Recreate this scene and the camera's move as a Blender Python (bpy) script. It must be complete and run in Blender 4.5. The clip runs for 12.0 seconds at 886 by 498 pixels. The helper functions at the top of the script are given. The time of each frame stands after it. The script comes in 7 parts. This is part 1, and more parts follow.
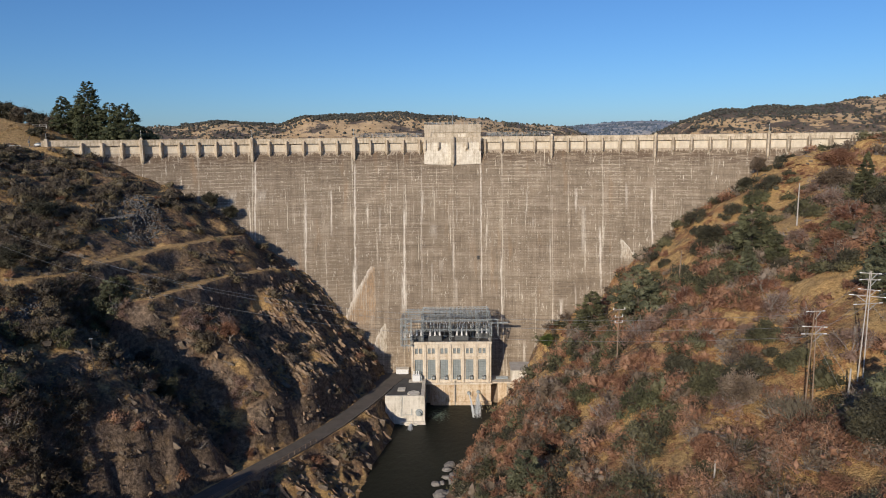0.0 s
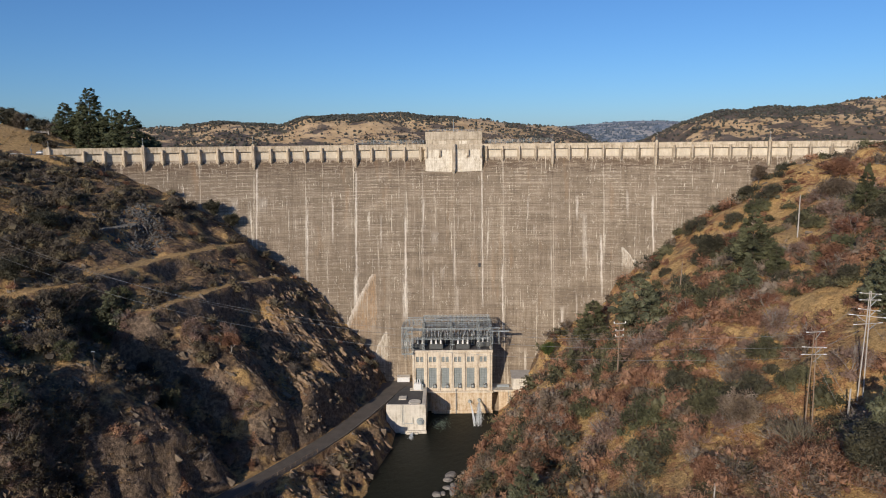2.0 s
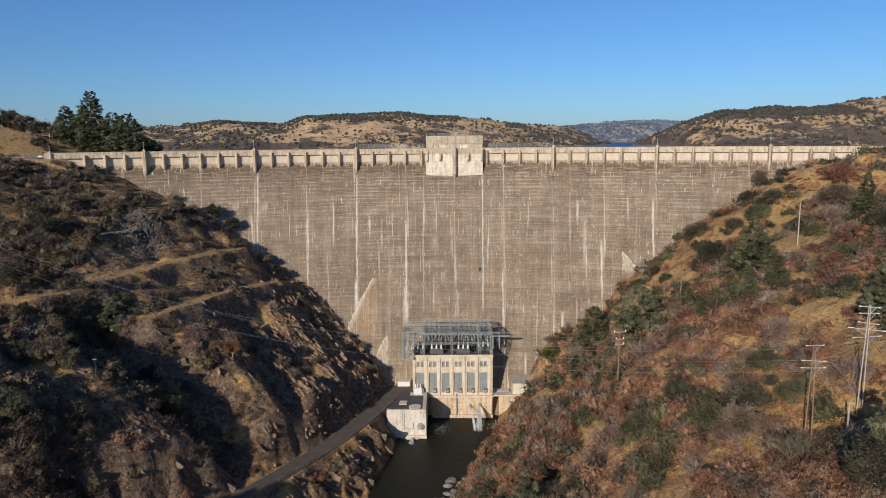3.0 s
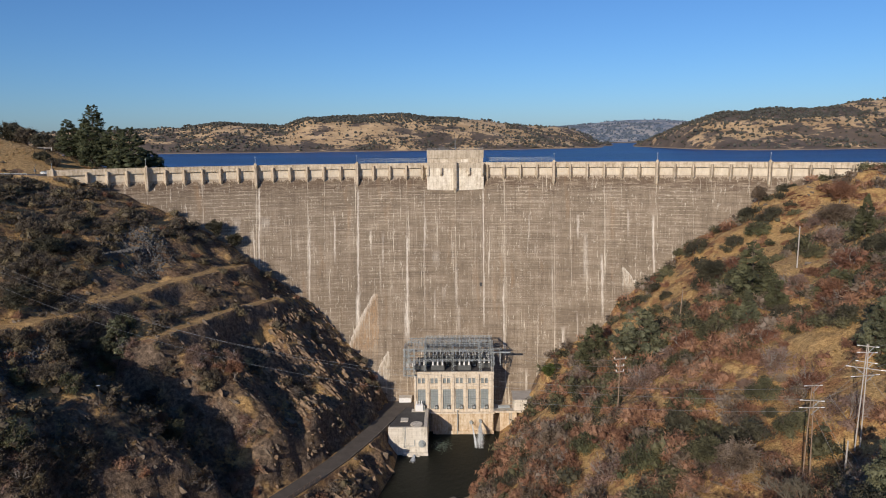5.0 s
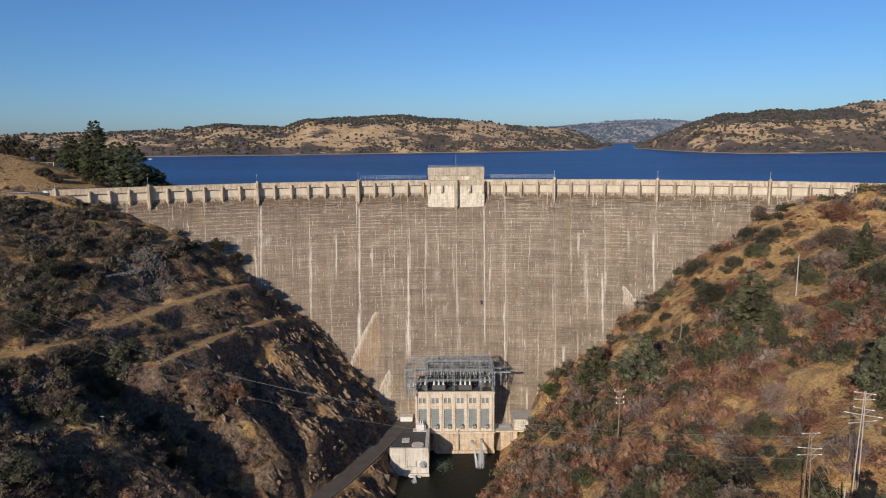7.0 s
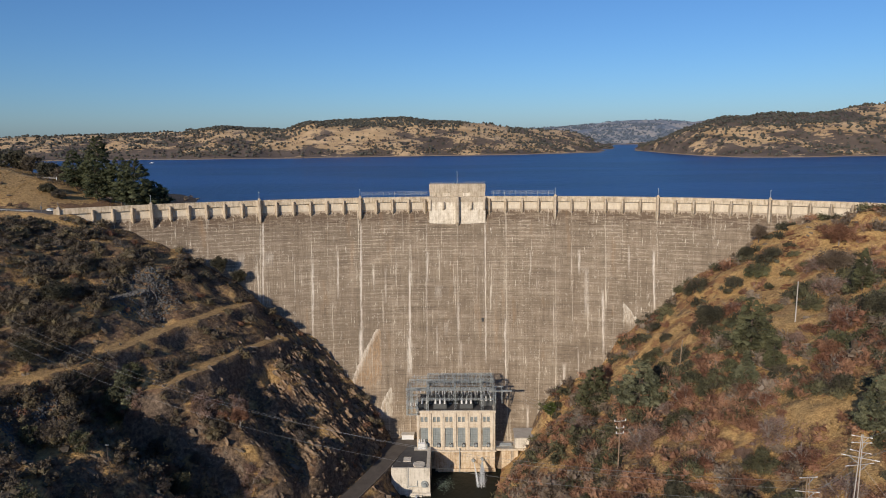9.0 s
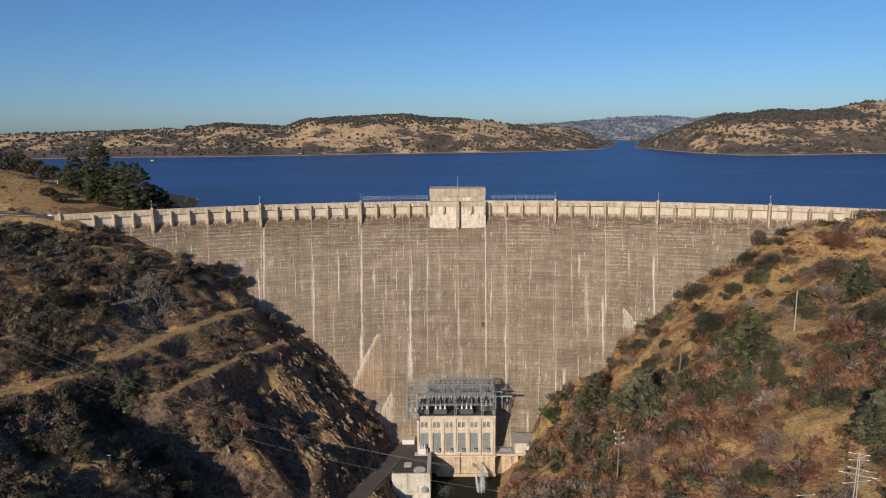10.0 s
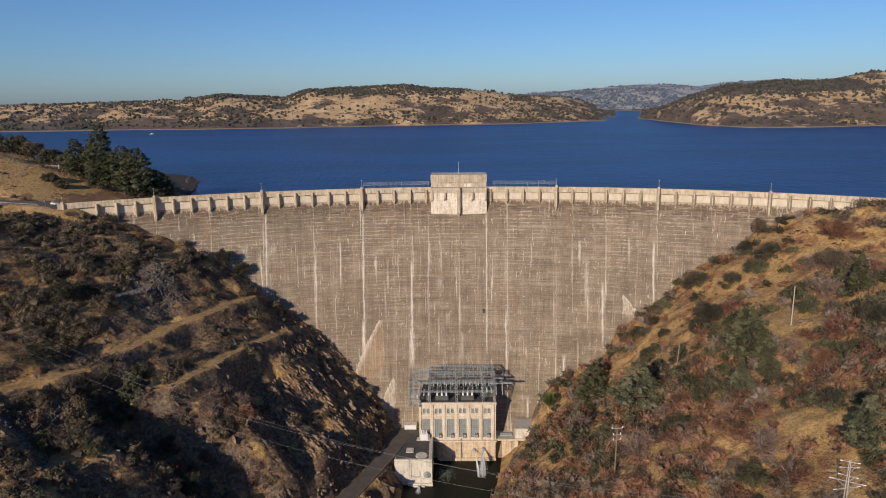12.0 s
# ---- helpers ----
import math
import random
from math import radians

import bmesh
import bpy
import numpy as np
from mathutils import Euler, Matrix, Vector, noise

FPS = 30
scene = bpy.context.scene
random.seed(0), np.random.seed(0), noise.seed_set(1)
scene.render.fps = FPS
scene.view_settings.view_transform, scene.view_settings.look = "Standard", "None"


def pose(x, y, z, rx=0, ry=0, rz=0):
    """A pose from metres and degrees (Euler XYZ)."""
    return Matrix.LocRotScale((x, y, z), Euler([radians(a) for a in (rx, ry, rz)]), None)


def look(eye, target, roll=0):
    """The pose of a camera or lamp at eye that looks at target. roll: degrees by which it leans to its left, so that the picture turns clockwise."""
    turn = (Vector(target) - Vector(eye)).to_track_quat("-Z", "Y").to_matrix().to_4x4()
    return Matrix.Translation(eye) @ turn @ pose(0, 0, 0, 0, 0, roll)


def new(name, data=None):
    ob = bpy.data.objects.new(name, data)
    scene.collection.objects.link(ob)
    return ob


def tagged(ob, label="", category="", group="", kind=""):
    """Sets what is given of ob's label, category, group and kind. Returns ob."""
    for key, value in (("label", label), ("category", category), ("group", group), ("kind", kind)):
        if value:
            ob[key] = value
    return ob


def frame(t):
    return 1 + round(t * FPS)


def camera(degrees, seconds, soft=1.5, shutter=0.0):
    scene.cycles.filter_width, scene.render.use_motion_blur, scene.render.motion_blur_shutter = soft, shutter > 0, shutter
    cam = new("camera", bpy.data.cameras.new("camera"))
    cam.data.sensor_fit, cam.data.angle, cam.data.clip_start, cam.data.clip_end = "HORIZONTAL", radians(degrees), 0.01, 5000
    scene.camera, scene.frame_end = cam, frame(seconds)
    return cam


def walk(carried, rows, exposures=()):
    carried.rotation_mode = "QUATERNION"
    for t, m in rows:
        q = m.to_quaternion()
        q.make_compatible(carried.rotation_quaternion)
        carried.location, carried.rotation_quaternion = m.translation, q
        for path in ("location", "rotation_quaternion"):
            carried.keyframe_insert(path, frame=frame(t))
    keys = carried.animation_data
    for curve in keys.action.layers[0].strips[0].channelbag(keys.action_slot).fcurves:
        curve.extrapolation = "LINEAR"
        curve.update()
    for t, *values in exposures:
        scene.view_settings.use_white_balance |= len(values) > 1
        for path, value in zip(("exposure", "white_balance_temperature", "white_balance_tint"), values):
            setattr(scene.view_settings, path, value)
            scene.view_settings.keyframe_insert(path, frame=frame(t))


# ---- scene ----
cam = camera(66.0, 12.0, soft=1.0)
PATH = [
    (0, (-0.221, -0.275, 98.132), (-0.232, 1.701, 97.82), -0.6),
    (0.5, (-0.207, -0.273, 98.98), (-0.219, 1.703, 98.668), -0.6),
    (1, (-0.154, -0.291, 99.779), (-0.167, 1.685, 99.467), -0.6),
    (1.5, (-0.123, -0.212, 100.769), (-0.137, 1.763, 100.455), -0.6),
    (2, (-0.095, -0.104, 101.652), (-0.11, 1.871, 101.338), -0.6),
    (2.5, (-0.228, -0.134, 102.733), (-0.243, 1.841, 102.417), -0.5),
    (4.5, (-0.233, -0.083, 109.279), (-0.251, 1.891, 108.958), -0.6),
    (5, (-0.225, 0.034, 111.212), (-0.243, 2.008, 110.89), -0.6),
    (5.5, (-0.272, 0.08, 113.373), (-0.29, 2.054, 113.05), -0.6),
    (6, (-0.344, 0.171, 115.563), (-0.363, 2.144, 115.239), -0.6),
    (6.5, (-0.353, 0.191, 117.651), (-0.372, 2.164, 117.326), -0.6),
    (7, (-0.411, 0.168, 119.822), (-0.43, 2.141, 119.495), -0.6),
    (9, (-0.445, 0.15, 127.901), (-0.467, 2.122, 127.571), -0.6),
    (9.5, (-0.211, 0.221, 129.833), (-0.235, 2.193, 129.501), -0.6),
    (10, (-0.405, 0.186, 132.01), (-0.428, 2.156, 131.667), -0.6),
    (10.5, (-0.38, 0.21, 133.97), (-0.404, 2.176, 133.605), -0.6),
    (11, (-0.386, 0.19, 136.091), (-0.412, 2.151, 135.703), -0.6),
    (11.5, (-0.363, 0.169, 138.178), (-0.39, 2.126, 137.766), -0.6),
    (12, (-0.368, 0.109, 140.164), (-0.395, 2.061, 139.731), -0.7),
]
walk(cam, [(t, look(eye, target, roll)) for t, eye, target, roll in PATH], ((0, 0.03, 6650, 10), (6.5, 0.0, 6650, 12), (9, -0.04, 6800, 11), (12, -0.06, 7050, 15)))

# ---- world, sun ----
SUN_DIR = Vector((0.44, 0.88, -0.345)).normalized()  # the way the light travels
world = bpy.data.worlds.new("world")
scene.world = world
world.use_nodes = True
wn = world.node_tree
sky = wn.nodes.new("ShaderNodeTexSky")
sky.sky_type, sky.sun_disc = "NISHITA", False
sky.sun_elevation = math.asin(-SUN_DIR.z)
sky.sun_rotation = math.atan2(-SUN_DIR.x, -SUN_DIR.y)
sky.altitude, sky.air_density, sky.dust_density, sky.ozone_density = 900, 1.0, 1.0, 8.5
wn.nodes["Background"].inputs["Strength"].default_value = 0.112
wn.links.new(sky.outputs["Color"], wn.nodes["Background"].inputs["Color"])
sun = new("sun", bpy.data.lights.new("sun", "SUN"))
sun.data.energy, sun.data.angle, sun.data.color = 4.2, radians(0.5), (1.0, 0.90, 0.77)
sun.matrix_world = look((0, 0, 400), Vector((0, 0, 400)) + SUN_DIR)
scene.view_settings.exposure = 0.0

# ---- terrain ----
DAM_X, DAM_Y, DAM_R = -2.0, -13.0, 327.0   # centre and radius of the crest's downstream edge
CREST, LAKE, RIVER = 100.0, 85.1, -1.3
_tab = np.random.RandomState(7).rand(256, 256)


def vnoise(x, y, seed=0):
    """Smooth value noise in 0..1 on arrays."""
    x, y = np.asarray(x, float) + seed * 17.3, np.asarray(y, float) + seed * 9.1
    xi, yi = np.floor(x).astype(int), np.floor(y).astype(int)
    u, v = x - xi, y - yi
    u, v = u * u * (3 - 2 * u), v * v * (3 - 2 * v)
    g = lambda i, j: _tab[i & 255, j & 255]
    return (g(xi, yi) * (1 - u) + g(xi + 1, yi) * u) * (1 - v) + (g(xi, yi + 1) * (1 - u) + g(xi + 1, yi + 1) * u) * v


def fbm(x, y, size, octaves=4, seed=0):
    """Layered noise about 0, roughly -1..1."""
    out, amp, tot = 0.0, 1.0, 0.0
    for o in range(octaves):
        out = out + amp * (2 * vnoise(x / size * 2 ** o, y / size * 2 ** o, seed + 3 * o) - 1)
        tot += amp
        amp *= 0.5
    return out / tot * 1.6


def ease(a):
    a = np.clip(a, 0, 1)
    return a * a * (3 - 2 * a)


def near_line(x, y, line):
    """Distance to a polyline of (x, y, z), and the height of the line at the nearest place."""
    best, zz = np.full(np.shape(x), 1e9), np.zeros(np.shape(x))
    for (ax, ay, az), (bx, by, bz) in zip(line, line[1:]):
        dx, dy = bx - ax, by - ay
        t = np.clip(((x - ax) * dx + (y - ay) * dy) / (dx * dx + dy * dy), 0, 1)
        d = np.hypot(x - ax - t * dx, y - ay - t * dy)
        zz = np.where(d < best, az + t * (bz - az), zz)
        best = np.minimum(d, best)
    return best, zz


# river banks along y
BANK_Y = (-900, 60, 150, 176, 200, 216, 235, 260, 400)
BANK_RIGHT = (-160, -28, -10, -2.6, 4.3, 12.3, 16.4, 20, 20)
BANK_LEFT = (-230, -50, -31, -26, -23.6, -20, -19, -18, -18)
# valley sides: distance from the bank, height
RIGHT_D, RIGHT_Z = (0, 6, 15, 27, 43, 60, 82, 100, 118, 140, 200, 400, 3000), (-1.6, 6, 18, 30, 43, 54, 65, 73, 82, 90, 101, 112, 150)
LEFT_D, LEFT_Z = (0, 8, 17, 30, 42, 64, 80, 95, 125, 145, 200, 400, 3000), (-1.6, 9, 19, 31, 42, 56, 65, 74, 84, 92, 101, 112, 150)
ROAD = ((-18, 256, 8.6), (-24, 240, 8.6), (-30.5, 222, 8.6), (-36.5, 207.5, 8.6), (-43, 195, 8.6), (-50, 182.5, 8.7), (-56.5, 171.5, 8.9), (-62.5, 161, 9.2), (-72, 146, 10), (-92, 120, 12), (-130, 80, 15))
CREST_ROAD = ((-160.5, 276, 97.6), (-166, 281.5, 97.6), (-174, 287, 97.6), (-186, 291.5, 97.6), (-200, 296, 97.7), (-230, 303, 98.3), (-300, 318, 101), (-520, 360, 108))
# side gullies of the left slope: line, depth, half width
GULLIES = (
    (((-98, 189, 0), (-72, 184, 0), (-54, 176, 0)), 18.0, 10.5),
    (((-74, 226, 0), (-56, 208, 0), (-44, 198, 0)), 4.5, 5.5),
    (((-66, 236, 0), (-45, 224, 0), (-34, 219, 0)), 3.5, 4.0),
    (((-122, 178, 0), (-98, 160, 0), (-74, 140, 0)), 4.0, 8.0),
    (((-150, 210, 0), (-118, 196, 0), (-104, 191, 0)), 3.0, 8.0),
)
# knolls (+) and hollows (-) of the valley sides: x, y, height, radius
SWELLS = (
    (-72, 209, -3.5, 40), (77, 274, -5.9, 28), (115, 223, 5.4, 40), (62, 143, -2.5, 40), (110, 278, -5.4, 12), (-126, 199, -3.8, 20),
    (-103, 284, -2.9, 28), (61, 265, -5.6, 12), (-41, 248, -3.6, 12), (-105, 158, 2.1, 20), (-76, 158, -3.9, 12), (-146, 228, -2.5, 12),
    (-78, 251, 2.4, 12), (-102, 182, 2.6, 12), (25, 177, 2.3, 12), (20, 141, -2.5, 12), (35, 126, 2.5, 12), (76, 255, 2.6, 12),
    (-112, 205, -2.9, 12), (-94, 162, 3.1, 12), (-57, 218, -2.2, 12), (-70, 277, -1.9, 12), (44, 99, -2.0, 16), (-66, 232, -1.8, 12),
)
HOLLOWS = ((69, 108, 8.0, 12), (56, 100, 3.0, 10))   # level ground at the line poles: x, y, depth, radius
# old cart ways cut into the left slope
TRACKS = (((-140, 172, 60), (-113, 192, 61.3), (-106.6, 202, 62.2), (-100.2, 223, 63.0), (-91.5, 241.5, 63.3), (-82, 266, 62.2)), ((-98, 190, 51.5), (-90.6, 198, 52.3), (-83.5, 213, 52.8), (-77.2, 232.7, 52.6), (-67.5, 258, 50.2)), ((-150, 190, 69.5), (-131, 210, 71.1), (-123.5, 219.5, 72.3), (-113.5, 240, 73.0)))
# far shore and skylines behind the lake: x at the crest line, heights
SHORE_X, SHORE_Y = (-1500, -560, -300, 120, 330, 372, 392, 445, 462, 490, 700, 1500), (1330, 1330, 1345, 1440, 1530, 1590, 1740, 1740, 1260, 1170, 1150, 1200)
HILL_X, HILL_Z = (-1500, -1150, -800, -692, -628, -570, -500, -419, -400, -354, -275, -156, -47, 10, 110, 152, 238, 300, 345, 385), (112, 130, 138, 139, 145, 155, 148, 141, 146, 162, 165, 170, 163, 161, 151, 145, 138, 134, 120, 92)
RHILL_X, RHILL_Z = (430, 462, 569, 651, 760, 856, 897, 979, 1072, 1500), (86, 92, 141, 159, 167, 167, 172, 187, 188, 196)
BACK_X, BACK_Z = (-4000, -2200, -1400, -1250, -1100, -850, -400, 300, 611, 704, 935, 1127, 1289, 1400, 1700, 2200, 4000), (132, 134, 136, 138, 138, 138, 142, 148, 164, 169, 184, 188, 177, 192, 204, 210, 215)


def valley(x, y, rough=True):
    xr, xl = np.interp(y, BANK_Y, BANK_RIGHT), np.interp(y, BANK_Y, BANK_LEFT)
    wob = 2.5 * fbm(x, y, 14, 3, 5)
    sr = np.interp(y, (90, 150, 180, 225, 242, 265, 285), (0.92, 1.0, 0.98, 0.93, 0.96, 1.10, 1.15))
    zr = np.interp(x - xr + wob * ease((x - xr) / 8), RIGHT_D, RIGHT_Z) * np.where(x > xr, sr, 1)
    s = np.interp(y, (60, 150, 190, 245, 265, 285, 300, 330), (0.70, 0.77, 0.88, 1.02, 1.07, 1.12, 1.16, 1.18))
    zl = np.interp(xl - x + wob * ease((xl - x) / 8), LEFT_D, LEFT_Z) * np.where(xl - x > 0, s, 1)
    z = np.where(x > (xr + xl) / 2, zr, zl)
    inside = np.minimum(xr - x, x - xl)
    z = np.where(inside > 0, -1.6 - np.clip(inside, 0, 4) * 0.8, z)
    bank = ease((-inside) / 5)
    left = x < (xr + xl) / 2
    for line, depth, half in GULLIES:
        d, _ = near_line(x, y, line)
        z = z - bank * depth * np.exp(-(d / half) ** 2) * left
    if rough:
        steep = ease((70 - z) / 40)
        rel = np.where(left, 1.05, 0.9)
        z = z + bank * rel * (2.6 * fbm(x, y, 34, 2, 1) + 1.3 * fbm(x, y, 11, 3, 2) + np.where(left & (z > 48), 0.24, 0.42) * fbm(x, y, 3.2, 3, 3))
        # tilted rock ribs
        u = x * 0.62 + y * 0.78
        v = -x * 0.78 + y * 0.62
        rib = 1 - np.abs(fbm(u + 6 * fbm(x, y, 20, 2, 8), v, 9, 2, 4))
        rib2 = 1 - np.abs(fbm(u * 1.6, v * 0.55, 3.6, 2, 6))
        z = z + bank * steep * np.where(left, 1.0, 0.25) * (1.3 * (rib ** 3 - 0.35) + 1.2 * (rib2 ** 2 - 0.4))
    # an unseen rise beside the viewpoint, added to shade the lower left slope
    z = z + np.where(left, 2 * ease((-x - 0.74 * y) / 25) * ease((135 - y) / 40) * ease((y + 60) / 60), 0)
    for hx, hy, depth, wide in HOLLOWS:
        z = z - depth * np.exp(-((x - hx) ** 2 + (y - hy) ** 2) / wide ** 2)
    for hx, hy, rise, wide in SWELLS:
        z = z + bank * rise * np.exp(-((x - hx) ** 2 + (y - hy) ** 2) / wide ** 2)
    for line in TRACKS:
        d, zt = near_line(x, y, line)
        w = (1 - ease((d - 2.0 + 0.8 * fbm(x, y, 5, 2, 12)) / 3.0)) * ease((16 - np.abs(z - zt)) / 8)
        z = np.where(left, z * (1 - w) + (zt + 0.3 * fbm(x, y, 7, 2, 13)) * w, z)
    d, zroad = near_line(x, y, ROAD)
    # the bank between road and river falls away below the road
    below = (x - xl > -np.interp(y, (100, 161, 195, 222, 240), (40, 30.5, 18.5, 10.5, 6))) & (y < 262) & (y > 60)
    crag = 1 - np.abs(fbm(x * 0.62 + y * 0.78, (-x * 0.78 + y * 0.62) * 0.5, 4.5, 3, 46))
    drop = zroad - 0.9 - 0.62 * np.maximum(d - 3.2, 0) + (1.2 * fbm(x, y, 9, 3, 41) + 2.6 * (crag ** 2 - 0.55) + 0.6 * fbm(x, y, 1.8, 2, 43)) * ease((d - 3.2) / 3)
    z = np.where(left & below & (inside < 0), np.minimum(z, np.maximum(drop, -1.2 + 0.1 * fbm(x, y, 3, 2, 44))), z)
    w = 1 - ease((d - 3.4 + 2.2 * np.minimum(fbm(x, y, 6, 3, 42), 0.6) * ease((d - 2.8) / 2.0)) / np.where(below, 2.2, np.interp(y, (150, 175), (12.0, 4.5))))
    z = np.where(left, z * (1 - w) + zroad * w, z)
    rag = 1 - np.abs(fbm(x * 0.62 + y * 0.78 + 4 * fbm(x, y, 9, 2, 47), (-x * 0.78 + y * 0.62) * 0.6, 5.0, 3, 48))
    z = z + np.where(left & ~below, 4.0 * w * (1 - w) * (3.0 * (rag ** 2 - 0.5) + 1.0 * fbm(x, y, 2.0, 2, 49)), 0)
    return z


def upstream(x, y):
    xs = np.interp(y, (250, 330, 400, 480, 503, 560, 700, 900, 1000, 1100), (-130, -138, -158, -178, -192, -250, -430, -720, -1500, -4000))
    d = xs - x + 5 * fbm(x, y, 40, 3, 21)
    zl = np.interp(d, (-60, -10, 0, 12, 45, 80, 120, 200, 400, 2000), (60, 78, LAKE, 90, 99.5, 110, 117, 123, 126, 140))
    zl = LAKE + (zl - LAKE) * np.where(d > 0, np.interp(y, (280, 300, 345, 395, 430, 500, 900), (0.5, 0.62, 1.12, 0.9, 0.35, 0.12, 0.5)), 1)
    xsr = np.interp(y, (250, 400, 900, 1100), (196, 330, 720, 950))
    dr = x - xsr
    zr = np.interp(dr, (-60, -10, 0, 20, 100, 400, 2000), (60, 78, LAKE, 92, 108, 120, 130))
    # far side of the lake
    shore = np.interp(x, SHORE_X, SHORE_Y) + 24 * fbm(x, y, 150, 3, 31)
    back = y - shore
    gully = 1 + 0.30 * fbm(x, y, 260, 4, 33)
    ztop = np.interp(x * 1750 / np.maximum(y, 1200), HILL_X, HILL_Z)
    rtop = np.interp(x * 1650 / np.maximum(y, 1000), RHILL_X, RHILL_Z)
    rise = ease(back / 420) * 0.82 + 0.18 * np.clip(back / 120, 0, 1)
    zc = np.maximum(ztop, rtop)
    fall = np.interp(back, (0, 420, 800, 1400), (1, 1, 0.8, 0.35))
    h1 = LAKE + (zc - LAKE) * np.clip(rise * (gully * (1 - ease(back / 420)) + ease(back / 420)), 0, 1.05) * fall + 4 * fbm(x, y, 70, 3, 35) * ease(back / 60)
    h1 = np.where(back < 0, LAKE + np.maximum(back * 0.25, -25), h1)
    # the arm of the lake between the two hills
    arm = ease((0.021 - np.abs(x / np.maximum(y, 1) - 0.2535)) / 0.006) * (y > 1200) * ease((2560 - y) / 60)
    far = h1 * (1 - arm) + (LAKE - 6) * arm
    return np.maximum(np.maximum(zl, zr), np.where(y > 950, far, 60))


def ridge_height(x, y):
    """The hazy ridge beyond the lake."""
    bz = np.interp(x * 3700 / y, BACK_X, BACK_Z)
    h = LAKE - 10 + (bz - LAKE + 10) * ease((y - 2500) / 1200) * (1 + 0.10 * fbm(x, y, 500, 4, 37)) + 5 * fbm(x, y, 190, 4, 39) * ease((y - 2500) / 300)
    return np.where(y > 4000, h - (y - 4000) * 0.1, h)


def ground_height(x, y, rough=True):
    x, y = np.asarray(x, float), np.asarray(y, float)
    r = np.hypot(x - DAM_X, y - DAM_Y)
    w = ease((r - 318) / 22)
    w = np.where(y < 150, ease((r - 900) / 400) * 0, w)
    w = np.where((np.abs(x) > 220) & (y < 300), w * ease((y - 150) / 150), w)
    z = valley(x, y, rough) * (1 - w) + upstream(x, y) * w
    d, zroad = near_line(x, y, CREST_ROAD)
    w = 1 - ease((d - 4.5) / 9.0)
    return z * (1 - w) + zroad * w

# ---- helpers for meshes and materials ----
def np_mesh(name, verts, faces):
    """A mesh from arrays: verts (n, 3), faces (m, 3 or 4)."""
    verts, faces = np.asarray(verts, np.float32), np.asarray(faces, np.int32)
    me = bpy.data.meshes.new(name)
    k = faces.shape[1]
    me.vertices.add(len(verts))
    me.vertices.foreach_set("co", verts.ravel())
    me.loops.add(faces.size)
    me.loops.foreach_set("vertex_index", faces.ravel())
    me.polygons.add(len(faces))
    me.polygons.foreach_set("loop_start", np.arange(0, faces.size, k, dtype=np.int32))
    me.update(calc_edges=True)
    me.validate()
    me.polygons.foreach_set("use_smooth", np.zeros(len(me.polygons), bool))
    return me


def smooth(me, on=True):
    me.polygons.foreach_set("use_smooth", np.full(len(me.polygons), on))
    return me


def part(name, bm, material, parent=None, label=""):
    """Links a bmesh as one mesh object, under a thing or a part."""
    me = bpy.data.meshes.new(name)
    bm.normal_update()
    bm.to_mesh(me)
    bm.free()
    ob = new(name, me)
    me.materials.append(material)
    if parent is not None:
        ob.parent = parent
    if label:
        ob["label"] = label
    return ob


def thing(name, label, category, place=(0, 0, 0), group="", kind="", turn=0.0):
    ob = new(name)
    ob.matrix_basis = pose(*place, 0, 0, turn)
    return tagged(ob, label, category, group, kind)


def add_box(bm, x0, x1, y0, y1, z0, z1, bevel=0.0):
    g = bmesh.ops.create_cube(bm, size=1.0, matrix=Matrix.LocRotScale(((x0 + x1) / 2, (y0 + y1) / 2, (z0 + z1) / 2), None, (abs(x1 - x0), abs(y1 - y0), abs(z1 - z0))))
    if bevel:
        es = list({e for v in g["verts"] for e in v.link_edges})
        bmesh.ops.bevel(bm, geom=es, offset=bevel, segments=1, affect="EDGES")
    return bm


def box(x0, x1, y0, y1, z0, z1, bevel=0.0):
    return add_box(bmesh.new(), x0, x1, y0, y1, z0, z1, bevel)


def add_rod(bm, a, b, r0, r1=None, n=6, caps=True):
    """A tapered round bar from a to b."""
    a, b = Vector(a), Vector(b)
    d = b - a
    q = d.to_track_quat("Z", "Y").to_matrix().to_4x4()
    bmesh.ops.create_cone(bm, cap_ends=caps, segments=n, radius1=r0, radius2=r0 if r1 is None else r1, depth=d.length, matrix=Matrix.Translation((a + b) / 2) @ q)
    return bm


def add_bar(bm, a, b, w=0.12):
    """A square steel bar from a to b."""
    a, b = Vector(a), Vector(b)
    d = b - a
    q = d.to_track_quat("Z", "Y").to_matrix().to_4x4()
    bmesh.ops.create_cube(bm, size=1.0, matrix=Matrix.Translation((a + b) / 2) @ q @ Matrix.Diagonal((w, w, d.length, 1)))
    return bm


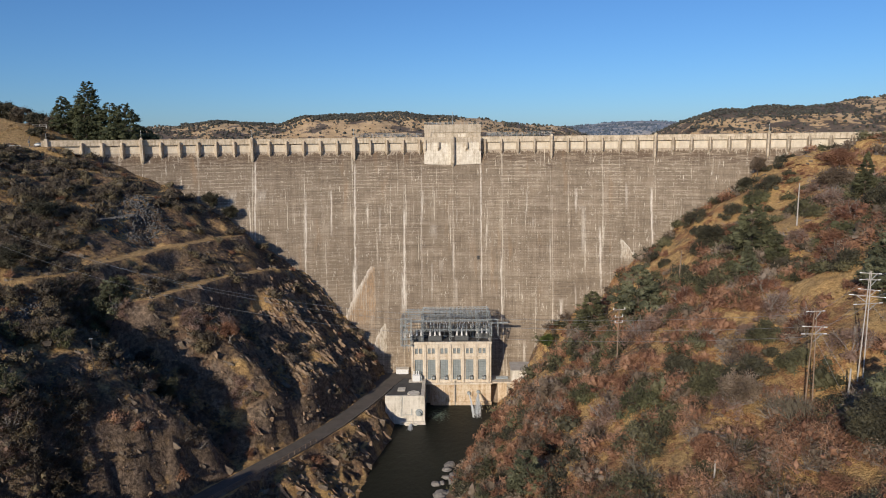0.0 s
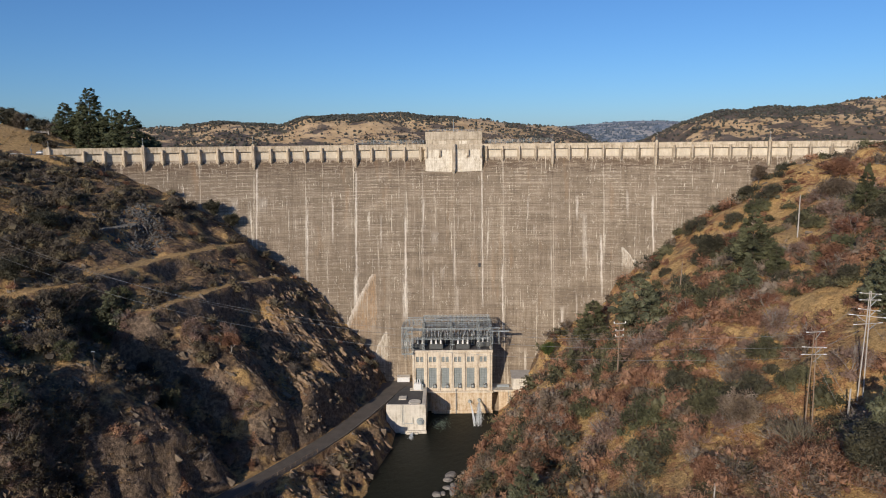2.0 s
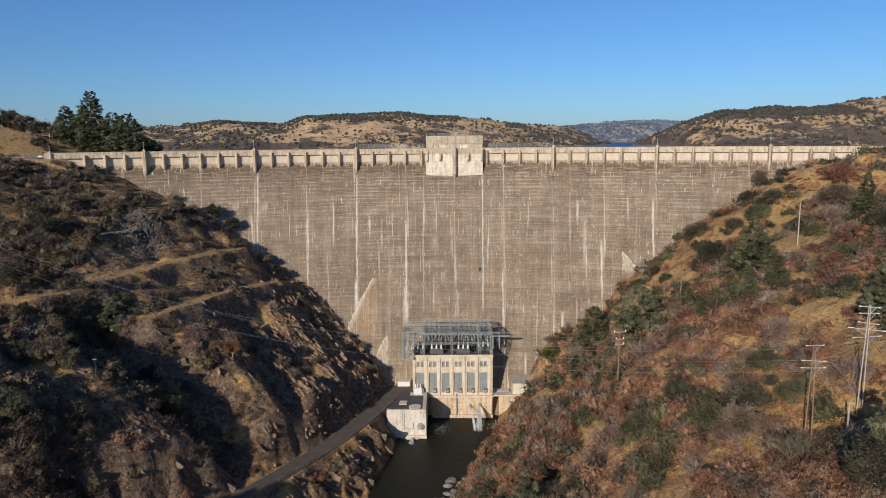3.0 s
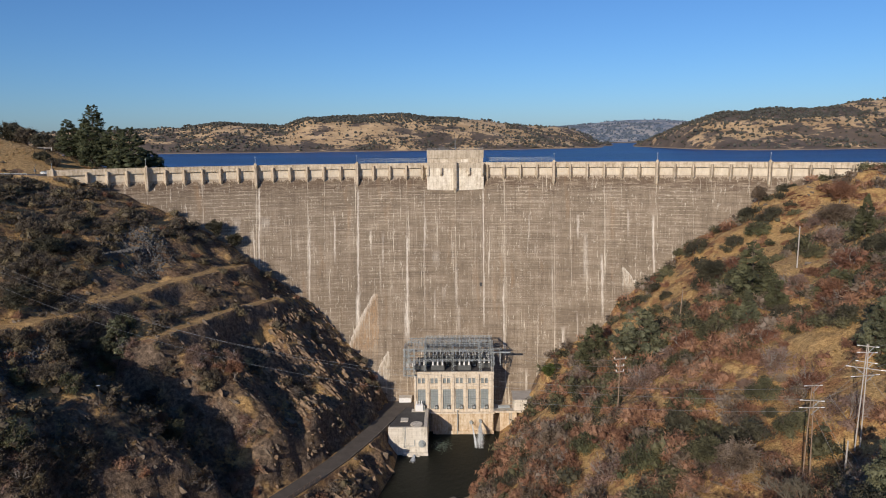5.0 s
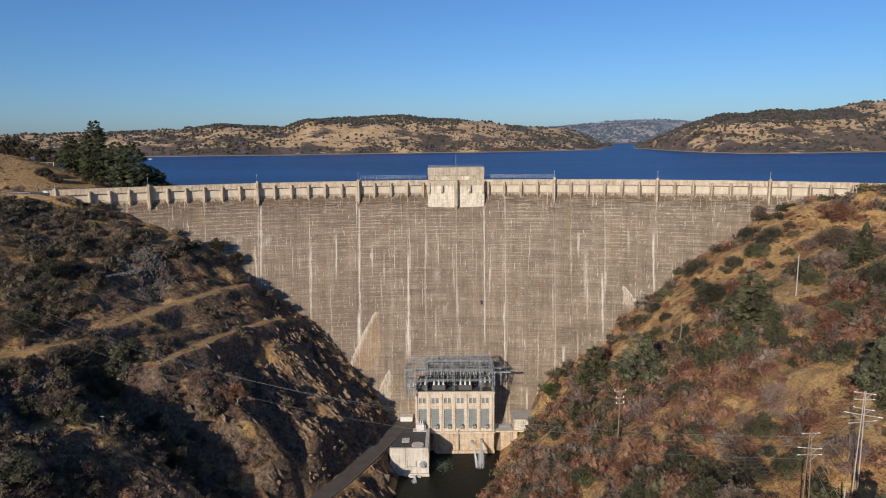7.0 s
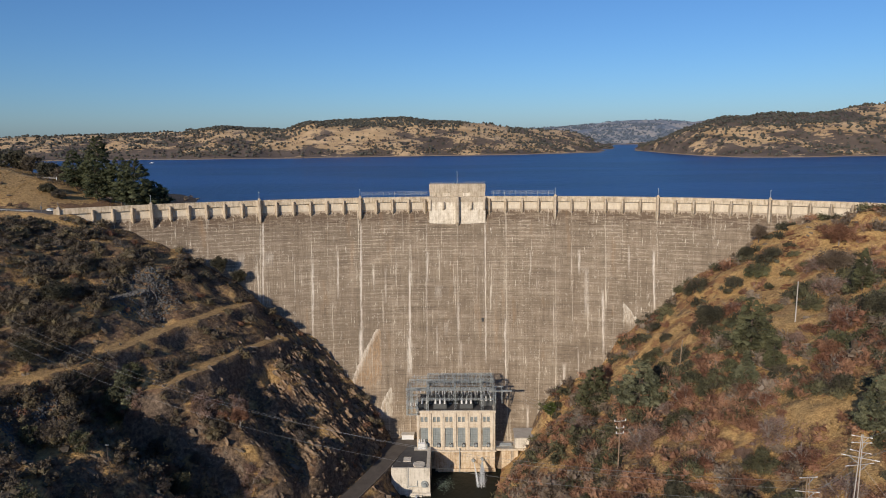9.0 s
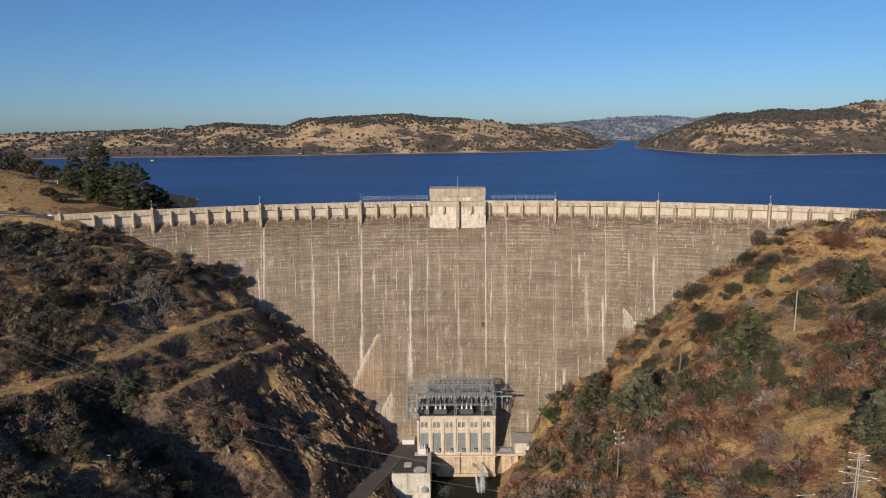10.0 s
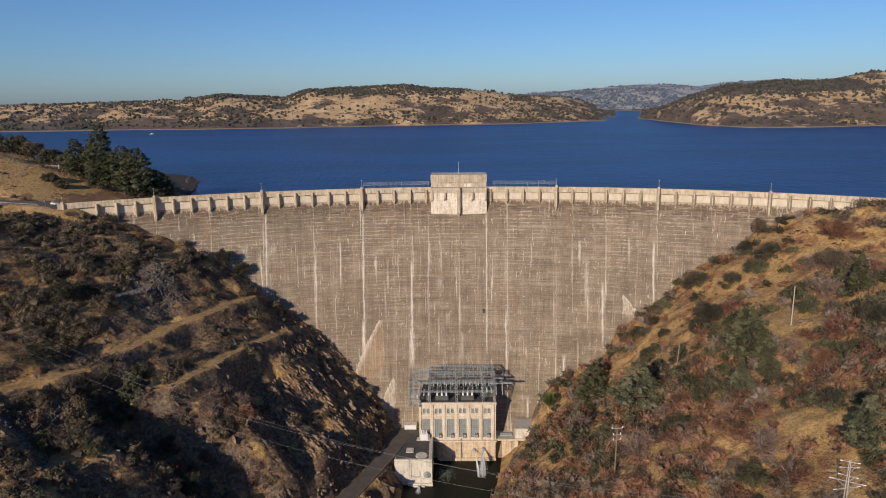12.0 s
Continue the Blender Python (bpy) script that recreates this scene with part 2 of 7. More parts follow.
class Nodes:
    """A short way to write node materials."""

    def __init__(self, name, rough=0.8, metal=0.0):
        self.m = bpy.data.materials.new(name)
        self.m.use_nodes = True
        self.t = self.m.node_tree
        self.p = self.t.nodes["Principled BSDF"]
        self.p.inputs["Roughness"].default_value = rough
        self.p.inputs["Metallic"].default_value = metal

    def put(self, value, socket):
        if isinstance(value, bpy.types.NodeSocket):
            self.t.links.new(value, socket)
        elif value is not None:
            socket.default_value = value

    def coords(self, which="Object"):
        return self.t.nodes.new("ShaderNodeTexCoord").outputs[which]

    def mapped(self, scale, vec=None, rot=(0, 0, 0), loc=(0, 0, 0)):
        n = self.t.nodes.new("ShaderNodeMapping")
        n.inputs["Scale"].default_value, n.inputs["Rotation"].default_value, n.inputs["Location"].default_value = scale, rot, loc
        self.put(vec if vec is not None else self.coords(), n.inputs["Vector"])
        return n.outputs["Vector"]

    def noise(self, scale, vec=None, detail=4, rough=0.55, distort=0.0):
        n = self.t.nodes.new("ShaderNodeTexNoise")
        n.inputs["Scale"].default_value, n.inputs["Detail"].default_value, n.inputs["Roughness"].default_value, n.inputs["Distortion"].default_value = scale, detail, rough, distort
        self.put(vec if vec is not None else self.coords(), n.inputs["Vector"])
        return n.outputs["Fac"]

    def voronoi(self, scale, vec=None, feature="F1", out="Distance"):
        n = self.t.nodes.new("ShaderNodeTexVoronoi")
        n.feature = feature
        n.inputs["Scale"].default_value = scale
        self.put(vec if vec is not None else self.coords(), n.inputs["Vector"])
        return n.outputs[out]

    def ramp(self, fac, stops):
        n = self.t.nodes.new("ShaderNodeValToRGB")
        els = n.color_ramp.elements
        while len(els) < len(stops):
            els.new(0.5)
        for e, (pos, col) in zip(els, stops):
            e.position = pos
            e.color = (*col, 1) if isinstance(col, tuple) else (col, col, col, 1)
        self.put(fac, n.inputs["Fac"])
        return n.outputs["Color"]

    def mix(self, fac, a, b, mode="MIX"):
        n = self.t.nodes.new("ShaderNodeMix")
        n.data_type, n.blend_type = "RGBA", mode
        self.put(fac, n.inputs[0])
        self.put((*a, 1) if isinstance(a, tuple) else a, n.inputs[6])
        self.put((*b, 1) if isinstance(b, tuple) else b, n.inputs[7])
        return n.outputs[2]

    def math(self, op, a, b=None, c=None):
        n = self.t.nodes.new("ShaderNodeMath")
        n.operation = op
        for v, s in zip((a, b, c), n.inputs):
            self.put(v, s)
        return n.outputs[0]

    def split(self, vec):
        n = self.t.nodes.new("ShaderNodeSeparateXYZ")
        self.put(vec, n.inputs[0])
        return n.outputs

    def normal(self):
        return self.t.nodes.new("ShaderNodeNewGeometry").outputs["Normal"]

    def island(self):
        return self.t.nodes.new("ShaderNodeNewGeometry").outputs["Random Per Island"]

    def chance(self):
        return self.t.nodes.new("ShaderNodeObjectInfo").outputs["Random"]

    def bump(self, height, strength=0.5, dist=0.1):
        n = self.t.nodes.new("ShaderNodeBump")
        n.inputs["Strength"].default_value, n.inputs["Distance"].default_value = strength, dist
        self.put(height, n.inputs["Height"])
        self.put(n.outputs["Normal"], self.p.inputs["Normal"])

    def done(self, colour, rough=None):
        self.put((*colour, 1) if isinstance(colour, tuple) else colour, self.p.inputs["Base Color"])
        self.put(rough, self.p.inputs["Roughness"])
        return self.m


def plain(name, a, b, size=1.0, rough=0.8, metal=0.0, bump=0.3, dist=0.02):
    """Two tones of one surface, with stains and fine relief."""
    n = Nodes(name, rough, metal)
    big, fine = n.noise(1.0 / size, detail=5), n.noise(9.0 / size, detail=4)
    f = n.math("MULTIPLY_ADD", fine, 0.4, n.math("MULTIPLY", big, 0.6))
    n.bump(fine, bump, dist)
    return n.done(n.ramp(f, [(0.3, a), (0.7, b)]))


# ---- materials ----
def streaked(name, dark, mid, pale):
    """Old concrete with runs of dirt and lime down its sides."""
    n = Nodes(name, 0.88)
    pos = n.coords()
    runs = n.noise(1.0, n.mapped((1.3, 1.3, 0.14), pos), 7, 0.75)
    spots, grain = n.noise(0.45, pos, 8, 0.75), n.noise(5.0, pos, 5, 0.75)
    f = n.math("MULTIPLY_ADD", grain, 0.25, n.math("MULTIPLY_ADD", spots, 0.35, n.math("MULTIPLY", runs, 0.40)))
    pour = n.math("FRACT", n.math("DIVIDE", n.split(pos)[2], 1.52))
    c = n.ramp(f, [(0.42, dark), (0.49, mid), (0.57, pale)])
    c = n.mix(n.math("MULTIPLY", n.math("LESS_THAN", pour, 0.07), n.ramp(spots, [(0.42, 0.0), (0.58, 0.5)])), c, dark)
    n.bump(f, 0.5, 0.08)
    return n.done(c)


def ground_material():
    n = Nodes("ground", 0.95)
    pos = n.coords()
    x, y, z = n.split(pos)
    mid, fine = n.noise(0.11, pos, 5, 0.6), n.noise(0.9, pos, 6, 0.65)
    grain = n.noise(3.0, pos, 3, 0.7)
    dry = n.ramp(n.math("MULTIPLY_ADD", grain, 0.5, n.math("MULTIPLY", fine, 0.5)), [(0.38, (0.27, 0.158, 0.060)), (0.5, (0.48, 0.298, 0.114)), (0.62, (0.68, 0.448, 0.192))])
    earth = n.ramp(fine, [(0.38, (0.062, 0.041, 0.026)), (0.5, (0.138, 0.090, 0.053)), (0.62, (0.26, 0.172, 0.102))])
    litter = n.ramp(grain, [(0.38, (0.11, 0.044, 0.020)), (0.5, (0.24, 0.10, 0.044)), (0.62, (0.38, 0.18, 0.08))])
    rock = n.ramp(n.math("MULTIPLY_ADD", grain, 0.45, n.math("MULTIPLY", fine, 0.55)), [(0.40, (0.060, 0.044, 0.032)), (0.5, (0.155, 0.112, 0.078)), (0.60, (0.31, 0.23, 0.165))])
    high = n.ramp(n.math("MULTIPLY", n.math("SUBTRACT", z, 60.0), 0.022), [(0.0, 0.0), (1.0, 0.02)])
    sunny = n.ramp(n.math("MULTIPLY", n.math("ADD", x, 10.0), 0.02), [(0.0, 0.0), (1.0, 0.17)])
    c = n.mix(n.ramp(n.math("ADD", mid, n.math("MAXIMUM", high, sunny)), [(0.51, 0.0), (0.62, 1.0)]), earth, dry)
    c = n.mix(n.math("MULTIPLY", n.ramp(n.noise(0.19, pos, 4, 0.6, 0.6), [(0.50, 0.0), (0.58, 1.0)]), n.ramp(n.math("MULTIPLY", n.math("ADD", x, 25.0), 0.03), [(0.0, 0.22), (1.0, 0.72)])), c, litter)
    # worn clearings of nothing but dry grass
    for cx, cy, wide in ((79, 144, 13), (112, 246, 13), (101, 194, 8)):
        d = n.math("ADD", n.math("POWER", n.math("SUBTRACT", x, float(cx)), 2.0), n.math("POWER", n.math("SUBTRACT", y, float(cy)), 2.0))
        d = n.math("MULTIPLY_ADD", n.math("SUBTRACT", mid, 0.5), 1.6, n.math("MULTIPLY", d, 1.0 / wide ** 2))
        c = n.mix(n.ramp(d, [(0.45, 0.85), (1.0, 0.0)]), c, dry)
    nz = n.split(n.normal())[2]
    flat = n.ramp(n.math("ADD", nz, n.math("MULTIPLY", n.math("SUBTRACT", fine, 0.5), 0.12)), [(0.895, 0.0), (0.955, 0.75)])
    c = n.mix(flat, c, dry)
    stony = n.math("ADD", nz, n.math("MULTIPLY", n.math("SUBTRACT", mid, 0.5), 0.7))
    c = n.mix(n.math("MULTIPLY", n.ramp(stony, [(0.46, 1.0), (0.66, 0.0)]), 0.8), c, rock)
    crest_side = n.math("MULTIPLY", n.math("GREATER_THAN", y, 262.0), n.math("GREATER_THAN", z, 94.0))
    c = n.mix(n.math("MULTIPLY", crest_side, n.ramp(mid, [(0.40, 0.3), (0.52, 0.9)])), c, dry)
    foot = n.math("MULTIPLY", n.math("GREATER_THAN", y, 290.0), n.math("LESS_THAN", n.math("MULTIPLY_ADD", mid, -34.0, z), 80.0))
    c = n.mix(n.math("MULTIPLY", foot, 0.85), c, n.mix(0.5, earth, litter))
    c = n.mix(n.math("MULTIPLY", n.math("GREATER_THAN", y, 392.0), n.math("LESS_THAN", z, 97.0)), c, n.mix(fine, (0.030, 0.022, 0.015), (0.075, 0.054, 0.037)))
    # the far hills: open grass with dark belts of brush
    brush = n.ramp(n.noise(0.02, pos, 3), [(0.36, (0.085, 0.062, 0.046)), (0.64, (0.155, 0.115, 0.085))])
    grassy = n.ramp(n.noise(0.02, pos, 7, 0.7), [(0.38, (0.44, 0.285, 0.142)), (0.62, (0.68, 0.475, 0.265))])
    low = n.math("SUBTRACT", 1.0, n.ramp(n.math("MULTIPLY", n.math("SUBTRACT", z, 88.0), 0.02), [(0.0, 0.0), (0.9, 1.0)]))
    belt = n.ramp(n.math("ADD", n.math("MULTIPLY_ADD", low, 0.09, n.noise(0.013, pos, 9, 0.75)), n.math("MULTIPLY", n.math("GREATER_THAN", x, 430.0), n.ramp(n.math("MULTIPLY", n.math("SUBTRACT", 1050.0, x), 0.0018), [(0.0, 0.0), (0.8, 0.03)]))), [(0.53, 0.0), (0.56, 1.0)])
    shore_belt = n.math("LESS_THAN", n.math("MULTIPLY_ADD", n.noise(0.012, pos, 7, 0.7), -46.0, z), 76.0)
    belt = n.math("MAXIMUM", belt, n.math("MULTIPLY", shore_belt, n.math("LESS_THAN", x, -330.0)))
    second = n.math("MULTIPLY", n.math("GREATER_THAN", x, 430.0), n.math("LESS_THAN", x, 860.0))
    crown = n.math("GREATER_THAN", n.math("MULTIPLY_ADD", n.noise(0.012, pos, 6, 0.7), 40.0, z), 166.0)
    belt = n.math("MAXIMUM", belt, n.math("MULTIPLY", crown, second))
    hills = n.mix(belt, grassy, brush)
    rim = n.math("LESS_THAN", z, 86.4)
    hills = n.mix(rim, hills, (0.33, 0.24, 0.15))
    c = n.mix(n.ramp(n.math("MULTIPLY", n.math("SUBTRACT", y, 560.0), 0.005), [(0.0, 0.0), (1.0, 1.0)]), c, hills)
    n.bump(n.math("MULTIPLY_ADD", grain, 0.7, fine), 1.0, 0.6)
    return n.done(c)


# lime runs down the dam face: place along the arc, top and foot, width
LIME_RUNS = (
    (-83.3, 89.4, 58.4, 1.2), (-61.4, 72.5, 43.6, 1.27), (-50.1, 76.6, 59.9, 1.02), (-39.6, 87.9, 45.8, 1.3), (-39.8, 46.8, 33.6, 2.7),
    (-17.3, 67.9, 29.9, 1.51), (-17.6, 43.1, 30.0, 3.17), (-9.2, 75.7, 65.5, 1.27), (17.6, 87.2, 34.8, 1.04), (26.6, 49.3, 25.0, 1.23),
    (60.2, 76.5, 68.9, 1.53), (70.5, 61.1, 39.4, 1.5), (92.6, 77.1, 54.8, 1.28), (53.1, 33.7, 21.1, 1.93), (52.6, 28.0, 17.0, 3.6), (36.5, 18.5, 11.0, 1.6),
)
FAINT_RUNS = (
    (5.0, 55.5, 42.9, 1.73), (6.0, 40.8, 32.7, 1.95), (48.6, 56.1, 40.5, 0.99), (38.4, 76.1, 68.9, 1.02), (63.3, 69.5, 52.3, 3.03),
    (59.5, 38.9, 26.2, 1.21), (-28.4, 69.2, 57.1, 1.51), (82.0, 78.9, 69.7, 1.28), (-4.8, 47.1, 33.7, 1.23), (-93.1, 77.3, 71.4, 3.59),
    (41.0, 64.6, 61.9, 1.25), (-9.4, 87.4, 34.8, 0.9), (-0.8, 48.1, 44.6, 2.94), (-81.0, 77.5, 73.0, 6.5), (-4.0, 62.0, 58.0, 4.0),
)


def dam_material(name, light=0.0):
    """Weathered concrete; the map's u runs along the dam and v up, in metres."""
    n = Nodes(name, 0.9)
    uv = n.coords("UV")
    u, v, _ = n.split(uv)
    u = n.math("DIVIDE", u, n.math("MULTIPLY_ADD", v, -0.0006, 1.054))
    mul, add, sub = (lambda a, b: n.math("MULTIPLY", a, b)), (lambda a, b: n.math("ADD", a, b)), (lambda a, b: n.math("SUBTRACT", a, b))
    blotch = n.noise(0.05, uv, 9, 0.72)
    base = n.ramp(blotch, [(0.38, (0.166, 0.122, 0.075)), (0.5, (0.250, 0.191, 0.121)), (0.62, (0.345, 0.270, 0.178))])
    fine = n.noise(1.4, uv, 8, 0.8)
    base = n.mix(0.5, base, n.ramp(fine, [(0.32, (0.125, 0.092, 0.062)), (0.5, (0.25, 0.194, 0.138)), (0.7, (0.40, 0.32, 0.235))]))
    # water marks that run down the face, broad and narrow
    wide = n.noise(1.0, n.mapped((0.24, 0.012, 1), uv), 8, 0.76)
    base = n.mix(0.40, base, n.ramp(wide, [(0.38, (0.118, 0.086, 0.057)), (0.5, (0.235, 0.181, 0.129)), (0.62, (0.385, 0.312, 0.23))]))
    thin = n.noise(1.0, n.mapped((2.6, 0.05, 1), uv), 5, 0.75)
    base = n.mix(n.ramp(thin, [(0.40, 0.5), (0.48, 0.0)]), base, (0.105, 0.077, 0.052))
    bay_uv = n.t.nodes.new("ShaderNodeCombineXYZ")
    n.put(mul(n.math("FLOOR", n.math("DIVIDE", sub(u, 4.9), 22.35)), 3.17), bay_uv.inputs[0])
    n.put(mul(v, 0.05), bay_uv.inputs[1])
    bay = n.noise(1.0, bay_uv.outputs[0], 4, 0.6)
    base = n.mix(n.ramp(bay, [(0.40, 0.30), (0.52, 0.0)]), base, (0.120, 0.090, 0.058))
    # lifts of five feet: each row its own tone, long broken pale lines between
    row_id = n.math("FLOOR", n.math("DIVIDE", v, 1.52))
    wave = mul(sub(n.noise(0.25, uv, 5, 0.7), 0.5), 0.30)
    row = n.math("FRACT", n.math("DIVIDE", add(v, wave), 1.52))
    row_uv = n.t.nodes.new("ShaderNodeCombineXYZ")
    n.put(mul(u, 0.05), row_uv.inputs[0])
    n.put(mul(row_id, 3.71), row_uv.inputs[1])
    tone = n.noise(1.0, row_uv.outputs[0], 9, 0.75)
    base = n.mix(n.ramp(tone, [(0.40, 0.36), (0.5, 0.0)]), base, (0.118, 0.086, 0.060))
    base = n.mix(n.ramp(tone, [(0.51, 0.0), (0.60, 0.3)]), base, (0.40, 0.325, 0.24))
    edge_uv = n.t.nodes.new("ShaderNodeCombineXYZ")
    n.put(mul(u, 0.11), edge_uv.inputs[0])
    n.put(mul(n.math("FLOOR", n.math("DIVIDE", add(v, add(wave, 0.76)), 1.52)), 7.13), edge_uv.inputs[1])
    stroke = n.noise(1.0, edge_uv.outputs[0], 9, 0.72)
    high = n.ramp(mul(sub(v, 35.0), 0.02), [(0.0, 0.45), (0.7, 0.8), (0.95, 1.5)])
    thick = mul(sub(stroke, 0.44), 1.7)
    line = n.math("LESS_THAN", n.math("ABSOLUTE", sub(row, 0.5)), thick)
    line = mul(line, n.ramp(n.noise(1.0, n.mapped((1.1, 0.8, 1), uv), 6, 0.8), [(0.40, 0.05), (0.54, 1.0)]))
    lined = n.ramp(n.noise(0.045, uv, 5, 0.65), [(0.42, 0.25), (0.58, 1.0)])
    base = n.mix(mul(mul(mul(line, high), lined), 0.62), base, (0.47, 0.39, 0.29))
    seamline = mul(n.math("LESS_THAN", n.math("ABSOLUTE", sub(row, 0.66)), mul(sub(0.56, stroke), 0.6)), 0.38)
    base = n.mix(seamline, base, (0.085, 0.062, 0.043))
    # pale apron under the top band, and dark growth in scallops below it
    f = n.math("ABSOLUTE", sub(n.math("FRACT", n.math("DIVIDE", sub(u, 4.9), 7.45)), 0.5))
    ragged = mul(sub(n.noise(1.0, n.mapped((0.9, 0.35, 1), uv), 7, 0.8), 0.5), 9.0)
    arch = add(sub(93.2, mul(n.math("POWER", mul(f, 2.0), 5.0), 1.5)), ragged)
    apron = mul(n.math("GREATER_THAN", v, arch), n.math("GREATER_THAN", v, 88.0))
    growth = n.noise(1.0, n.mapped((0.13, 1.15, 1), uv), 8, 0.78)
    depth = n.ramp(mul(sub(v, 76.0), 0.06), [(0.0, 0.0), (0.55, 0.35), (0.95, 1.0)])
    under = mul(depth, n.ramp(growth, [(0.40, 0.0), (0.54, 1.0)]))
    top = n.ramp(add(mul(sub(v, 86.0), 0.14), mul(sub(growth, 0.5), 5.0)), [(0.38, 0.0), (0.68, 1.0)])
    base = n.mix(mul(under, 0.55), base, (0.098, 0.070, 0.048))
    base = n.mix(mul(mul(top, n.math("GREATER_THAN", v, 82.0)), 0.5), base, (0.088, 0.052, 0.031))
    base = n.mix(mul(apron, 0.62), base, n.ramp(fine, [(0.3, (0.36, 0.29, 0.21)), (0.7, (0.60, 0.52, 0.41))]))
    # lime: thin runs down the joints, and loose ones between
    wob = n.noise(1.0, n.mapped((0.12, 0.045, 1), uv), 9, 0.82)
    off = mul(sub(n.noise(0.25, n.mapped((0.02, 1, 1), uv), 3), 0.5), 0.4)
    us = add(sub(u, 4.9), off)
    away = mul(n.math("ABSOLUTE", sub(n.math("FRACT", add(n.math("DIVIDE", us, 22.35), 0.5)), 0.5)), 22.35)
    joint = n.math("LESS_THAN", away, mul(n.math("MAXIMUM", sub(wob, 0.43), 0.0), 2.8))
    which = n.t.nodes.new("ShaderNodeCombineXYZ")
    n.put(mul(n.math("FLOOR", add(n.math("DIVIDE", us, 22.35), 0.5)), 5.37), which.inputs[0])
    n.put(mul(v, 0.028), which.inputs[1])
    some = n.ramp(n.noise(1.0, which.outputs[0], 3, 0.6), [(0.42, 0.0), (0.60, 1.0)])
    joint = mul(mul(joint, some), 0.35)
    hair = n.math("LESS_THAN", away, 0.13)
    seam_d = mul(n.math("ABSOLUTE", sub(n.math("FRACT", add(n.math("DIVIDE", us, 7.45), 0.5)), 0.5)), 7.45)
    seam = n.math("LESS_THAN", seam_d, mul(n.math("MAXIMUM", sub(wob, 0.50), 0.0), 1.3))
    close = n.ramp(n.math("DIVIDE", away, 5.0), [(0.0, 0.03), (1.0, 0.0)])
    drip = n.ramp(add(n.noise(1.0, n.mapped((0.62, 0.024, 1), uv), 7, 0.72), close), [(0.60, 0.0), (0.66, 1.0)])
    drip2 = n.ramp(n.noise(1.0, n.mapped((1.5, 0.15, 1), uv, loc=(31, 7, 0)), 7, 0.74), [(0.60, 0.0), (0.635, 1.0)])
    spot = n.ramp(n.noise(0.55, n.mapped((1, 0.8, 1), uv), 9, 0.82), [(0.575, 0.0), (0.61, 1.0)])
    loose = n.ramp(n.noise(0.05, uv, 4, 0.65), [(0.44, 0.40), (0.52, 1.0)])
    pale = n.math("MAXIMUM", n.math("MAXIMUM", mul(n.math("MAXIMUM", joint, mul(mul(hair, some), 0.6)), 0.85), mul(mul(drip, loose), 0.85)), n.math("MAXIMUM", mul(mul(drip2, loose), 0.95), n.math("MAXIMUM", mul(seam, 0.55), mul(spot, 0.42))))
    breakup = n.ramp(n.noise(2.6, n.mapped((1, 0.35, 1), uv), 7, 0.82), [(0.40, 0.15), (0.50, 1.0)])
    base = n.mix(mul(pale, breakup), base, (0.70, 0.625, 0.50))
    # the great lime runs, each at its own joint or crack
    rag = sub(n.noise(1.0, n.mapped((0.9, 0.11, 1), uv), 8, 0.82), 0.5)
    flow = n.ramp(n.noise(1.0, n.mapped((2.2, 0.22, 1), uv), 7, 0.82), [(0.38, 0.12), (0.54, 1.0)])
    run = None
    for runs, full in ((LIME_RUNS, 1.0), (FAINT_RUNS, 0.5)):
        for u0, top_v, low_v, wide_m in runs:
            off_line = n.math("ABSOLUTE", n.math("MULTIPLY_ADD", rag, 0.9 + wide_m * 0.9, sub(u, u0)))
            core = n.math("MULTIPLY_ADD", off_line, -2.6 / wide_m, 1.15)
            ends = n.math("MINIMUM", n.math("MULTIPLY_ADD", v, -0.30, 0.30 * top_v + 0.4), n.math("MULTIPLY_ADD", v, 0.16, -0.16 * low_v + 0.3))
            body = mul(n.math("MINIMUM", n.math("MAXIMUM", n.math("MINIMUM", core, ends), 0.0), 1.0), full)
            run = body if run is None else n.math("MAXIMUM", run, body)
    base = n.mix(mul(mul(run, flow), 0.92), base, n.ramp(fine, [(0.35, (0.62, 0.54, 0.43)), (0.65, (0.80, 0.74, 0.64))]))
    rust = n.ramp(n.noise(1.0, n.mapped((0.15, 0.03, 1), uv, loc=(3, 11, 0)), 4), [(0.62, 0.0), (0.76, 1.0)])
    base = n.mix(mul(rust, 0.4), base, (0.34, 0.20, 0.10))
    # seeps low on the face: lime along a slanting edge, rust inside
    streak = n.noise(1.0, n.mapped((1.1, 0.06, 1), uv), 7, 0.8)
    worn = n.ramp(n.noise(1.3, n.mapped((1, 0.3, 1), uv), 7, 0.8), [(0.40, 0.15), (0.56, 1.0)])
    ragged_edge = mul(sub(n.noise(0.55, n.mapped((1, 0.4, 1), uv), 8, 0.82), 0.5), 4.5)
    for u0, v0, tall, wide_m, way, rusty in ((80.0, 57.0, 9.0, 8.0, -1, 0.54), (-26.5, 25.5, 12.0, 7.5, 1, 0.58), (-32.6, 46.6, 25.0, 15.0, 1, 0.44)):
        down = n.math("DIVIDE", sub(v0, v), tall)
        side = n.math("DIVIDE", mul(add(sub(u0, u), ragged_edge), way), wide_m)
        reach = n.math("POWER", n.math("MAXIMUM", down, 0.0), 0.85)
        gone = n.ramp(down, [(0.70, 1.0), (1.0, 0.0)])
        inside = mul(mul(n.math("LESS_THAN", side, reach), n.math("GREATER_THAN", side, -0.12)), mul(n.math("GREATER_THAN", down, 0.0), gone))
        rimmed = mul(inside, n.ramp(sub(reach, side), [(0.0, 1.0), (0.16, 0.0)]))
